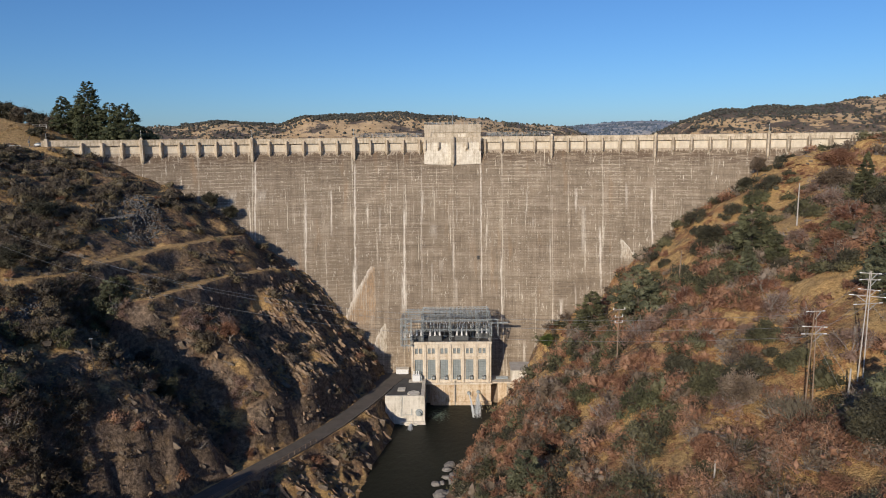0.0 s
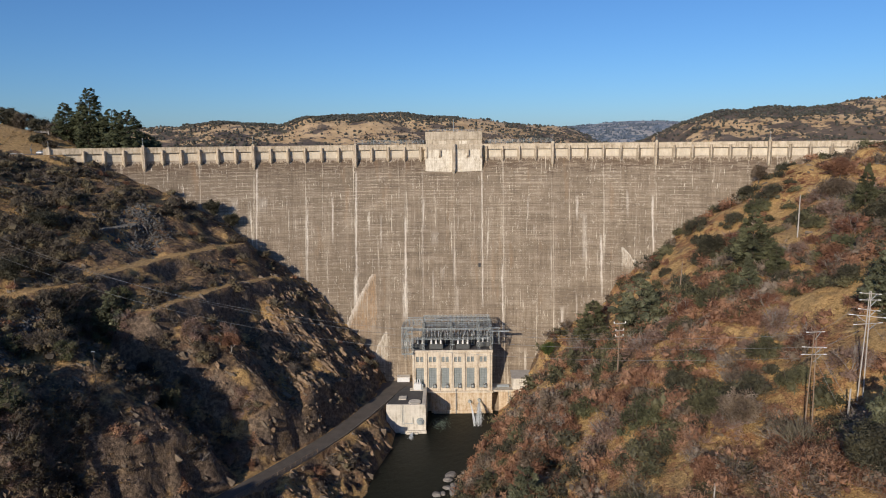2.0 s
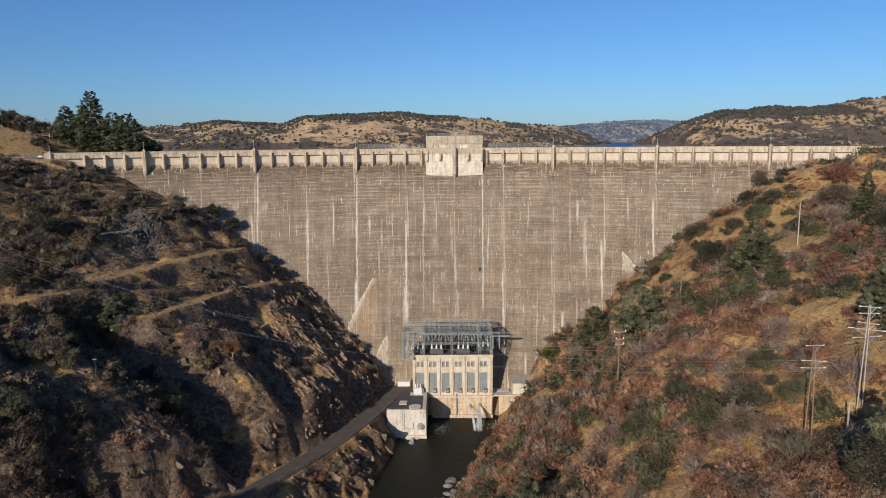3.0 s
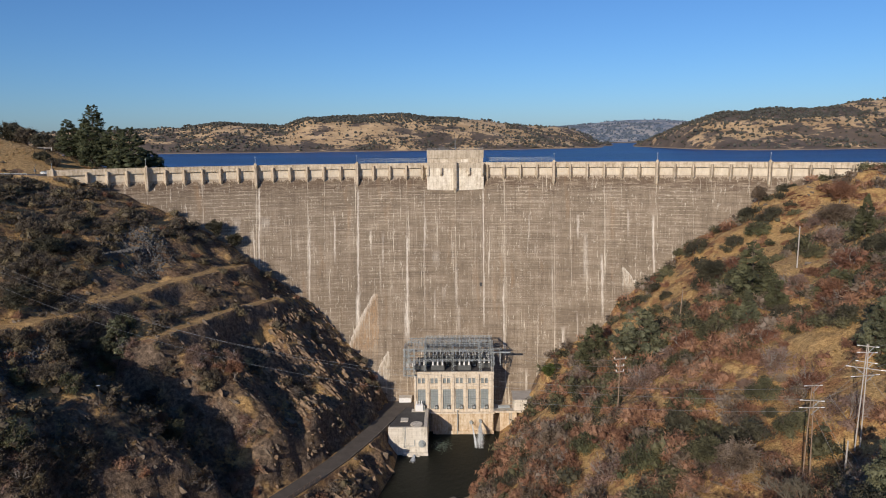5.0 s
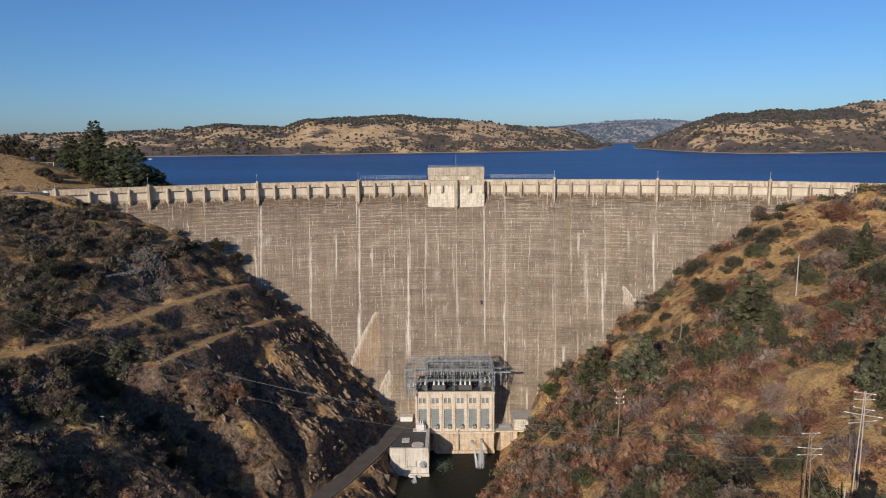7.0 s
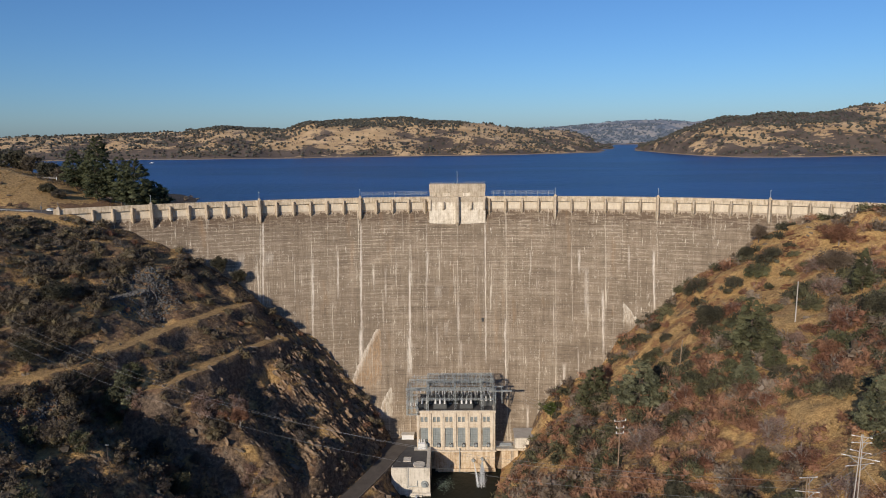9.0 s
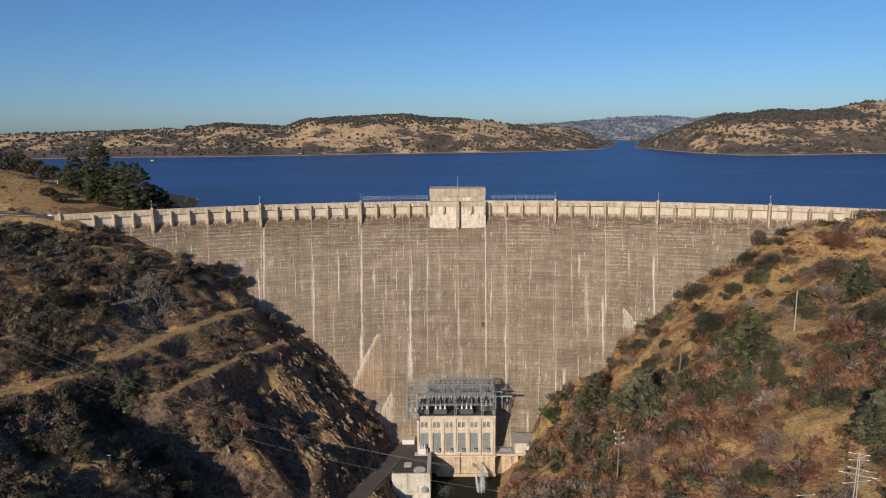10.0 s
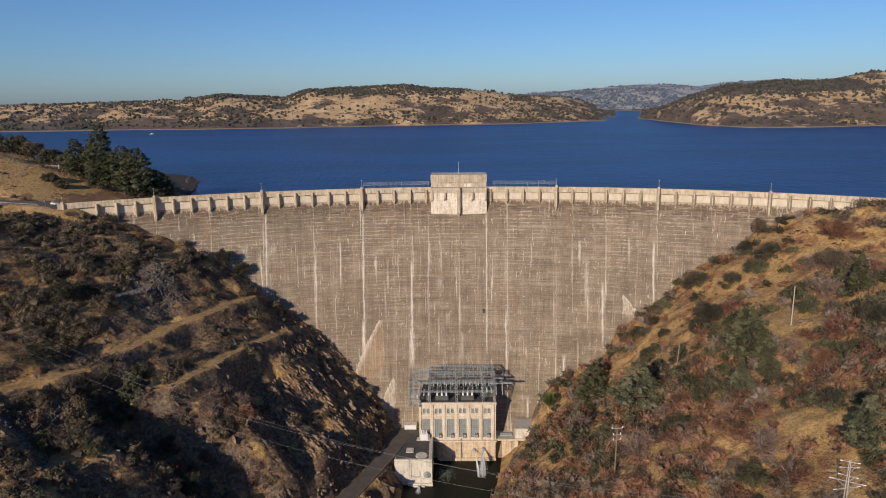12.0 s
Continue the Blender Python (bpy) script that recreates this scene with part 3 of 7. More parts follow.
        fill = n.ramp(streak, [(rusty - 0.06, (0.66, 0.59, 0.47)), (rusty + 0.06, (0.40, 0.25, 0.13))])
        base = n.mix(mul(mul(inside, worn), 0.68), base, fill)
        base = n.mix(mul(mul(rimmed, worn), 0.8), base, (0.72, 0.66, 0.55))
    if light:
        base = n.mix(light, base, n.ramp(n.noise(0.5, n.mapped((1, 0.35, 1), uv), 7, 0.75), [(0.3, (0.46, 0.385, 0.285)), (0.7, (0.74, 0.66, 0.53))]))
    n.bump(n.math("MULTIPLY_ADD", line, 0.5, fine), 0.6, 0.10)
    return n.done(base)


def foliage(name, dark, mid, pale, rough=0.75):
    n = Nodes(name, rough)
    c = n.ramp(n.island(), [(0.0, dark), (0.5, mid), (1.0, pale)])
    c = n.mix(0.72, c, n.ramp(n.noise(0.17, detail=2), [(0.40, tuple(k * 0.8 for k in dark)), (0.5, mid), (0.60, tuple(k * 1.12 for k in pale))]))
    # thin leaves let part of the light through
    thin = n.t.nodes.new("ShaderNodeBsdfTranslucent")
    both = n.t.nodes.new("ShaderNodeMixShader")
    both.inputs[0].default_value = 0.30
    n.put(c, thin.inputs["Color"])
    n.put(n.p.outputs[0], both.inputs[1])
    n.put(thin.outputs[0], both.inputs[2])
    n.put(both.outputs[0], n.t.nodes["Material Output"].inputs["Surface"])
    return n.done(c)


def water_material(name, colour, rough, size, strength, gloss=0.5, foam=False):
    n = Nodes(name, rough)
    pos = n.coords()
    w = n.math("ADD", n.noise(1.0 / size, n.mapped((1, 0.45, 1), pos), 4, 0.6), n.math("MULTIPLY", n.noise(0.12 / size, pos, 3), 0.8))
    n.bump(w, strength, 0.3 * size)
    n.p.inputs["IOR"].default_value = 1.33
    n.p.inputs["Specular IOR Level"].default_value = gloss
    c = n.ramp(n.noise(0.006, n.mapped((0.6, 1.6, 1), pos), 3), [(0.42, colour), (0.60, tuple(k * 1.55 for k in colour))])
    if foam:
        x, y, _ = n.split(pos)
        far = n.math("ADD", n.math("POWER", n.math("MULTIPLY", n.math("ADD", x, 3.5), 0.20), 2.0), n.math("POWER", n.math("MULTIPLY", n.math("SUBTRACT", y, 238.5), 0.12), 2.0))
        swirl = n.noise(0.5, n.mapped((1, 0.6, 1), pos), 6, 0.7, 2.5)
        c = n.mix(n.ramp(n.math("SUBTRACT", swirl, n.math("MULTIPLY", far, 0.22)), [(0.40, 0.0), (0.62, 0.8)]), c, (0.20, 0.26, 0.21))
    return n.done(c)


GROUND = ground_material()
CONCRETE = dam_material("dam_concrete")
BAND = dam_material("dam_band_concrete", 0.85)
WASHED = streaked("whitewashed_concrete", (0.36, 0.29, 0.205), (0.60, 0.53, 0.42), (0.76, 0.70, 0.59))
TOWER = streaked("tower_concrete", (0.27, 0.22, 0.155), (0.43, 0.36, 0.27), (0.56, 0.48, 0.37))
PARAPET = streaked("parapet_concrete", (0.26, 0.20, 0.135), (0.46, 0.38, 0.275), (0.62, 0.53, 0.405))
CREAM = streaked("cream_painted_concrete", (0.43, 0.34, 0.235), (0.59, 0.50, 0.385), (0.70, 0.62, 0.50))
STAINED = streaked("stained_concrete", (0.32, 0.20, 0.105), (0.54, 0.41, 0.27), (0.67, 0.57, 0.43))
PALE = streaked("pale_concrete", (0.38, 0.335, 0.265), (0.59, 0.54, 0.455), (0.70, 0.65, 0.56))
# dark grey paint; on the roof gear its depth also stands for shade
DARKSTEEL = plain("dark_grey_paint_and_roof_shade", (0.055, 0.058, 0.058), (0.12, 0.124, 0.12), 1.0, 0.6)
OLDWALL = plain("old_brown_concrete", (0.13, 0.105, 0.078), (0.27, 0.225, 0.175), 1.6, 0.9)
ROOF = plain("roof_felt", (0.045, 0.043, 0.042), (0.10, 0.095, 0.09), 2.0, 0.9)
ASPHALT = plain("asphalt", (0.075, 0.062, 0.051), (0.14, 0.118, 0.097), 3.0, 0.92)
STEEL = plain("galvanised_steel", (0.25, 0.28, 0.28), (0.45, 0.48, 0.48), 1.0, 0.5, 0.25)
WHITE = plain("porcelain_and_white_paint", (0.60, 0.60, 0.58), (0.80, 0.80, 0.78), 0.5, 0.4)
GLASS = plain("window_glass", (0.20, 0.225, 0.225), (0.34, 0.365, 0.355), 0.8, 0.15)
FRAME = plain("window_frame_paint", (0.13, 0.15, 0.15), (0.22, 0.24, 0.235), 0.5, 0.6)
WOOD = plain("weathered_pole_wood", (0.15, 0.095, 0.06), (0.33, 0.245, 0.175), 0.6, 0.85)
GREYWOOD = plain("grey_pole_wood", (0.30, 0.27, 0.24), (0.50, 0.46, 0.41), 0.6, 0.8)
WIRE = plain("wire_metal", (0.22, 0.22, 0.21), (0.34, 0.34, 0.33), 1.0, 0.45, 0.5)
ROCK = plain("rock", (0.055, 0.044, 0.034), (0.27, 0.205, 0.145), 1.6, 0.9, 0, 0.8, 0.15)
ROCK_RED = plain("rusty_rock", (0.105, 0.072, 0.047), (0.40, 0.272, 0.170), 1.4, 0.9, 0, 0.8, 0.15)
BARK = plain("bark", (0.05, 0.037, 0.028), (0.14, 0.105, 0.08), 0.5, 0.9, 0, 0.8, 0.05)
GREYBARK = plain("bare_grey_bark", (0.19, 0.165, 0.14), (0.36, 0.32, 0.28), 0.5, 0.9, 0, 0.8, 0.05)
LEAF_PINE = foliage("pine_needles", (0.056, 0.058, 0.028), (0.106, 0.107, 0.051), (0.172, 0.170, 0.084))
LEAF_DEEP = foliage("deep_green_needles", (0.030, 0.037, 0.014), (0.062, 0.072, 0.027), (0.112, 0.122, 0.062))
LEAF_GREY = foliage("grey_pine_needles", (0.082, 0.086, 0.047), (0.148, 0.151, 0.085), (0.232, 0.232, 0.133))
LEAF_DARK = foliage("dark_oak_leaves", (0.042, 0.039, 0.024), (0.078, 0.072, 0.043), (0.125, 0.113, 0.068))
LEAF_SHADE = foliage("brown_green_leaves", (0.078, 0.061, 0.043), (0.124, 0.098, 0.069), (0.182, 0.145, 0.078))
# far oaks: leaf colour lifted and greyed to imitate haze across the lake
FAR_LEAF = foliage("haze_paled_oak_leaves", (0.055, 0.058, 0.046), (0.085, 0.085, 0.068), (0.125, 0.12, 0.098))
LEAF_OLIVE = foliage("olive_leaves", (0.055, 0.053, 0.026), (0.105, 0.10, 0.050), (0.17, 0.155, 0.08))
LICHEN = plain("lichened_twigs", (0.075, 0.062, 0.042), (0.18, 0.150, 0.105), 0.5, 0.9)
LEAF_RUST = foliage("rust_red_leaves", (0.165, 0.074, 0.043), (0.290, 0.145, 0.083), (0.43, 0.25, 0.152))
LEAF_RED = foliage("dark_rust_red_leaves", (0.115, 0.048, 0.030), (0.215, 0.098, 0.058), (0.34, 0.175, 0.105))
TWIG_RED = foliage("pinkish_bare_twigs", (0.17, 0.105, 0.078), (0.26, 0.168, 0.125), (0.38, 0.26, 0.20))
# darker copy of LEAF_BROWN; its colour dims the shrubs of the shaded hillside
LEAF_BROWN_SHADED = foliage("shaded_brown_twigs", (0.070, 0.052, 0.038), (0.125, 0.096, 0.070), (0.20, 0.155, 0.115))
LEAF_MAT = foliage("dark_rust_brush", (0.10, 0.042, 0.026), (0.19, 0.085, 0.048), (0.30, 0.15, 0.085))
LEAF_BROWN = foliage("brown_twigs_and_leaves", (0.112, 0.080, 0.054), (0.200, 0.146, 0.100), (0.33, 0.262, 0.198))
LEAF_FRESH = foliage("fresh_green_leaves", (0.045, 0.062, 0.015), (0.095, 0.125, 0.028), (0.15, 0.18, 0.05))
STRAW = foliage("dry_grass", (0.20, 0.125, 0.05), (0.34, 0.22, 0.09), (0.50, 0.34, 0.16))
LAKE_WATER = water_material("lake_water", (0.012, 0.042, 0.130), 0.35, 5.0, 0.9, 0.25)
RIVER_WATER = water_material("river_water", (0.008, 0.010, 0.007), 0.42, 1.2, 0.5, 0.22, True)
SPRAY = plain("white_water", (0.65, 0.68, 0.68), (0.85, 0.87, 0.87), 0.4, 0.6)

# ---- the ground, one sheet to the horizon ----
def spaced(stops):
    """Grid lines: (from, to, step) stretches joined."""
    return np.unique(np.concatenate([np.arange(a, b, s) for a, b, s in stops]))


GX = spaced(((-4800, -1600, 160), (-1600, -500, 30), (-500, -205, 6), (-205, 185, 1.0), (185, 300, 5), (300, 1600, 28), (1600, 4900, 165)))
GY = spaced(((-1500, 0, 100), (0, 80, 5), (80, 105, 1.5), (105, 320, 1.0), (320, 520, 3), (520, 1000, 20), (1000, 2100, 24), (2100, 4900, 100)))
gx, gy = np.meshgrid(GX, GY)
gz = ground_height(gx, gy)
nx, ny = len(GX), len(GY)
ids = np.arange(nx * ny).reshape(ny, nx)
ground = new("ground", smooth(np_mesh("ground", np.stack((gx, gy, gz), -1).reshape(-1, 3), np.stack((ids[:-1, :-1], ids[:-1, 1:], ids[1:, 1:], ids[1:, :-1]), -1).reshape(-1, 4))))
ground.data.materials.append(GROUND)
tagged(ground, "dry golden and brown hillsides with rock outcrops above a river gorge", "ground", kind="structure")


def ground_at(x, y):
    return float(ground_height(np.array([x]), np.array([y]))[0])


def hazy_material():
    """Far hills; the pale blue haze of distance is put into the base colour."""
    n = Nodes("haze_tinted_hills", 1.0)
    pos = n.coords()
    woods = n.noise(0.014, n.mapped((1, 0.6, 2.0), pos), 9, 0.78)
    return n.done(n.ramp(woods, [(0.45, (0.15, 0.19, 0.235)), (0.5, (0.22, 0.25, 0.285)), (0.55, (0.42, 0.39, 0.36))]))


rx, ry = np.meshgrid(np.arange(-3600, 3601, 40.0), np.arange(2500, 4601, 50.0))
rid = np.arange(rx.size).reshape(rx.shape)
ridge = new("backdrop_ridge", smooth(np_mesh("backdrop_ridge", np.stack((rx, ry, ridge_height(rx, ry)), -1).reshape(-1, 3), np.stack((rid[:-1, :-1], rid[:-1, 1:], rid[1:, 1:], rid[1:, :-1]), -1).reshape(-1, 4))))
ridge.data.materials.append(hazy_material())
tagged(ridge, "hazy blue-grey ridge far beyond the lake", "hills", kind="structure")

# ---- water ----
bm = bmesh.new()
arc = [(DAM_X + (DAM_R + 3.5) * math.sin(a), DAM_Y + (DAM_R + 3.5) * math.cos(a)) for a in np.linspace(-0.55, 0.70, 40)]
outer = [(-4500 + 9300 * k / 39, 4700) for k in range(40)]
inner = [bm.verts.new((x, y, LAKE)) for x, y in arc]
edge = [bm.verts.new((x, y, LAKE)) for x, y in outer]
for a, b, c, d in zip(inner, inner[1:], edge[1:], edge):
    bm.faces.new((a, b, c, d))
lake = part("water_lake", bm, LAKE_WATER)
tagged(lake, "deep blue reservoir with small wind ripples behind the dam", "water", kind="structure")
bm = bmesh.new()
ring = [bm.verts.new(v) for v in ((-420, -900, RIVER), (80, -900, RIVER), (60, 100, RIVER), (60, 275, RIVER), (-60, 275, RIVER), (-120, 100, RIVER))]
bm.faces.new(ring)
river = part("water_river", bm, RIVER_WATER)
tagged(river, "dark still river water below the power house", "water", kind="structure")

# ---- the dam ----
def ring_at(angle, r):
    return DAM_X + r * math.sin(angle), DAM_Y + r * math.cos(angle)


def face_r(z):
    """Radius of the downstream face at a height."""
    return DAM_R - 0.67 * max(0.0, 93.5 - z)


A0, A1 = -0.507, 0.72   # ends of the crest, as angles


def swept(name, profile, a0, a1, steps, material, parent, label="", closed=True):
    """A profile of (radius, height) swept round the dam's centre, with a map in metres."""
    bm = bmesh.new()
    uv = bm.loops.layers.uv.new("UVMap")
    rows = []
    for k in range(steps + 1):
        a = a0 + (a1 - a0) * k / steps
        rows.append([bm.verts.new((*ring_at(a, r), z)) for r, z in profile])
    m = len(profile)
    for k in range(steps):
        for j in range(m if closed else m - 1):
            i = (j + 1) % m
            f = bm.faces.new((rows[k][j], rows[k + 1][j], rows[k + 1][i], rows[k][i]))
            for lp, (kk, jj) in zip(f.loops, ((k, j), (k + 1, j), (k + 1, i), (k, i))):
                lp[uv].uv = ((a0 + (a1 - a0) * kk / steps) * DAM_R, profile[jj][1])
    if closed:
        bm.faces.new(rows[0])
        bm.faces.new(rows[-1][::-1])
    bmesh.ops.recalc_face_normals(bm, faces=bm.faces)
    return part(name, bm, material, parent, label)


def bent_box(bm, a, half, r0, r1, z0, z1, bevel=0.0):
    """A block on the arc, at an angle, between two radii and heights."""
    m = Matrix.Translation((DAM_X, DAM_Y, 0)) @ Matrix.Rotation(-a, 4, "Z")
    g = bmesh.ops.create_cube(bm, size=1.0, matrix=m @ Matrix.LocRotScale((0, (r0 + r1) / 2, (z0 + z1) / 2), None, (2 * half, r1 - r0, z1 - z0)))
    if bevel:
        bmesh.ops.bevel(bm, geom=list({e for v in g["verts"] for e in v.link_edges}), offset=bevel, segments=2, affect="EDGES")
    return bm


dam = thing("dam", "tall curved concrete gravity dam with lime streaks and a ribbed crest", "dam", kind="structure")
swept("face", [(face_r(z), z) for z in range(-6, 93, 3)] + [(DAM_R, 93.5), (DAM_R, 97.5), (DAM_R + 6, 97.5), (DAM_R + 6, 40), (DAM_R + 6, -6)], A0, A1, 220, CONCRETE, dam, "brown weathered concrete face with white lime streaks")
swept("crest_band", [(DAM_R - 0.05, 94.2), (DAM_R - 0.15, 94.6), (DAM_R - 0.15, 97.6), (DAM_R + 0.2, 97.6), (DAM_R + 0.2, 94.2)], A0, A1, 220, BAND, dam, "pale recessed band under the parapet")
swept("parapet", [(DAM_R - 1.15, 97.65), (DAM_R - 1.15, 99.75), (DAM_R - 1.25, 99.8), (DAM_R - 1.25, 100.05), (DAM_R - 0.75, 100.05), (DAM_R - 0.75, 97.65)], A0, A1, 220, PARAPET, dam)
swept("parapet", [(DAM_R + 5.4, 97.55), (DAM_R + 5.4, 99.2), (DAM_R + 5.8, 99.2), (DAM_R + 5.8, 97.55)], A0, A1, 200, PARAPET, dam, "upstream parapet")
swept("crest_walk", [(DAM_R - 0.75, 97.62), (DAM_R + 5.4, 97.62), (DAM_R + 5.4, 97.7), (DAM_R - 0.75, 97.7)], A0, A1, 200, ASPHALT, dam)

# ribs, pilasters and lamp posts of the crest
MID = 4.9 / DAM_R          # angle of the tower's middle
RIB = 7.45 / DAM_R
bm = bmesh.new()
m = Matrix.Translation((DAM_X, DAM_Y, 0))


def bracket(bm, a, half, r0, r1, z0, z1, drop):
    """A rib whose foot slopes back into the face."""
    t = m @ Matrix.Rotation(-a, 4, "Z")
    pts = ((r1, z0 - 0.2), (r1, z1), (r0, z1), (r0, z0 + drop))
    l = [bm.verts.new(t @ Vector((-half, r, z))) for r, z in pts]
    q = [bm.verts.new(t @ Vector((half, r, z))) for r, z in pts]
    bm.faces.new(l)
    bm.faces.new(q[::-1])
    for i in range(4):
        j = (i + 1) % 4
        bm.faces.new((l[j], l[i], q[i], q[j]))
    return bm


def pointed(bm, a, half, r0, r1, z0, z1, z2, flat=0.55, side=0.45):
    """An upright of three flat sides whose foot tapers to a point on the face."""
    t = m @ Matrix.Rotation(-a, 4, "Z")
    plan = ((-half, r1), (-half, r0 + side), (-half * flat, r0), (half * flat, r0), (half, r0 + side), (half, r1))
    low = [bm.verts.new(t @ Vector((x, r, z1))) for x, r in plan]
    up = [bm.verts.new(t @ Vector((x, r, z2))) for x, r in plan]
    tip = bm.verts.new(t @ Vector((0, r1, z0)))
    bm.faces.new(up)
    for i in range(6):
        j = (i + 1) % 6
        bm.faces.new((low[i], low[j], up[j], up[i]))
        bm.faces.new((tip, low[j], low[i]))
    bmesh.ops.recalc_face_normals(bm, faces=bm.faces)
    return bm


k_first, k_last = math.ceil((A0 - MID) / RIB) + 1, math.floor((A1 - MID) / RIB) - 1
for k in range(k_first, k_last):
    a = MID + k * RIB
    if abs(k) < 2:
        continue
    if k % 6 == 0:
        bm = pointed(bmesh.new(), a, 0.85, DAM_R - 3.3, DAM_R + 0.3, 86.2, 91.0, 99.9, 0.4, 2.0)
        bent_box(bm, a, 0.7, DAM_R - 2.7, DAM_R - 0.7, 99.9, 100.5, 0.12)
        bent_box(bm, a, 0.45, DAM_R - 2.3, DAM_R - 0.9, 100.5, 100.9, 0.08)
        part("pilaster", bm, PARAPET, dam, "broad concrete pilaster with a tapered foot")
        post = thing("lamp_post", "slim metal lamp post on the dam crest", "lamp post", (*ring_at(a, DAM_R - 1.1), 100.9), "lamp posts on the crest")
        bm = bmesh.new()
        add_rod(bm, (0, 0, 0), (0, 0, 2.6), 0.09, 0.06, 8)
        part("pole", bm, STEEL, post)
        bm = bmesh.new()
        bmesh.ops.create_uvsphere(bm, u_segments=8, v_segments=6, radius=0.2, matrix=Matrix.Translation((0, 0, 2.75)))
        part("lamp_head", bm, WHITE, post)
    else:
        bm = pointed(bmesh.new(), a, 0.95, DAM_R - 2.35, DAM_R + 0.1, 90.8, 93.6, 98.9, 0.16, 2.1)
        part("rib", bm, PARAPET, dam, "prow-shaped concrete rib with a pointed foot")
# panel joints of the parapet, as thin proud straps
for k in range(k_first, k_last):
    bm = bent_box(bmesh.new(), MID + (k + 0.5) * RIB, 0.10, DAM_R - 1.19, DAM_R - 1.1, 97.7, 99.7)
    part("parapet_strap", bm, PARAPET, dam)

# the gate tower in the middle of the crest
tower = thing("gate_tower", "square pale concrete gate tower in the middle of the crest", "tower")
bm = bracket(bmesh.new(), MID, 12.8, DAM_R - 3.9, DAM_R + 0.2, 86.0, 97.6, 0.5)
bmesh.ops.recalc_face_normals(bm, faces=bm.faces)
uvl = bm.loops.layers.uv.new("UVMap")
for f in bm.faces:
    for lp in f.loops:
        lp[uvl].uv = (lp.vert.co.x + 200, lp.vert.co.z)
part("front_panel", bm, WASHED, tower, "whitish lime-washed concrete front")
bm = bent_box(bmesh.new(), MID, 12.95, DAM_R - 4.1, DAM_R - 0.4, 97.6, 99.9, 0.08)
part("balcony_wall", bm, TOWER, tower)
for a, w in ((MID, 0.9), (MID - 12.4 / DAM_R, 0.4), (MID + 12.4 / DAM_R, 0.4)):
    if w > 0.8:
        bm = pointed(bmesh.new(), a, w, DAM_R - 6.0, DAM_R - 3.5, 84.8, 88.6, 100.2)
    else:
        bm = bracket(bmesh.new(), a, w, DAM_R - 4.4, DAM_R - 3.5, 93.5, 99.0, 1.2)
        bmesh.ops.recalc_face_normals(bm, faces=bm.faces)
    part("pilaster", bm, TOWER, tower)
for k in (-1, 1):
    bm = bracket(bmesh.new(), MID + k * 6.4 / DAM_R, 0.42, DAM_R - 5.1, DAM_R - 3.6, 94.0, 97.8, 1.0)
    bmesh.ops.recalc_face_normals(bm, faces=bm.faces)
    part("rib", bm, TOWER, tower)
bm = bent_box(bmesh.new(), MID, 12.7, DAM_R - 0.9, DAM_R + 7.5, 97.6, 102.0)
part("lower_storey", bm, TOWER, tower)
bm = bent_box(bmesh.new(), MID, 12.9, DAM_R - 1.25, DAM_R + 7.8, 102.0, 105.6, 0.1)
part("upper_storey", bm, TOWER, tower, "plain concrete upper storey with a flat roof")
for k in (-5.0, 4.2):
    bm = bent_box(bmesh.new(), MID + k / DAM_R, 1.7, DAM_R - 0.98, DAM_R - 0.8, 98.6, 101.5)
    part("door", bm, WASHED, tower, "whitish roller door")
for k in (-10, -7.6, -2, 0.6, 7.6, 10.2):
    bm = bent_box(bmesh.new(), MID + k / DAM_R, 0.35, DAM_R - 1.05, DAM_R - 0.8, 97.7, 102.0)
    part("pier", bm, TOWER, tower)
bm = bmesh.new()
for k in range(15):
    a = MID + (-12.6 + 25.2 * k / 14) / DAM_R
    bent_box(bm, a, 0.04, DAM_R - 1.1, DAM_R - 1.02, 105.6, 106.6)
for zz in (106.1, 106.6):
    bent_box(bm, MID, 12.6, DAM_R - 1.09, DAM_R - 1.03, zz - 0.03, zz + 0.03)
part("roof_railing", bm, STEEL, tower)
bm = add_rod(bmesh.new(), (*ring_at(MID, DAM_R), 105.6), (*ring_at(MID, DAM_R), 111.4), 0.13, 0.07, 8)
part("mast", bm, STEEL, tower)


def crest_railing(s0, s1):
    ob = thing("crest_railing", "pale blue steel railing standing along the crest walk", "railing", group="crest railings")
    n = round((s1 - s0) / 2.5)
    for k in range(n + 1):
        bm = bent_box(bmesh.new(), (s0 + (s1 - s0) * k / n) / DAM_R, 0.05, DAM_R + 4.9, DAM_R + 5.0, 97.7, 102.0)
        part("post", bm, STEEL, ob)
    bm = bmesh.new()
    for zz in (100.6, 101.0, 101.45, 101.95):
        for k in range(8):
            bent_box(bm, (s0 + (s1 - s0) * (k + 0.5) / 8) / DAM_R, (s1 - s0) / 16 + 0.02, DAM_R + 4.92, DAM_R + 4.98, zz - 0.04, zz + 0.04)
    part("top_rail", bm, STEEL, ob)


crest_railing(-39.0, -9.0)
crest_railing(19.0, 49.0)

# gauge box and inspection niches on the face
gauge = thing("gauge_box", "small dark instrument box fixed on the dam face", "instrument box")
part("case", box(12.6, 13.6, 283.6, 284.8, 48.6, 50.2, 0.05), ROOF, gauge)
part("bracket", box(12.9, 13.3, 283.9, 285.6, 48.0, 48.6), STEEL, gauge)

# ---- the power house ----
ph = thing("power_house", "cream concrete power house with tall windows at the dam toe", "power house")
PX0, PX1, PY, PTOP, PLEDGE = -14.0, 16.2, 248.0, 23.4, 7.5
BAYS = [-11.2 + 4.79 * k for k in range(6)]


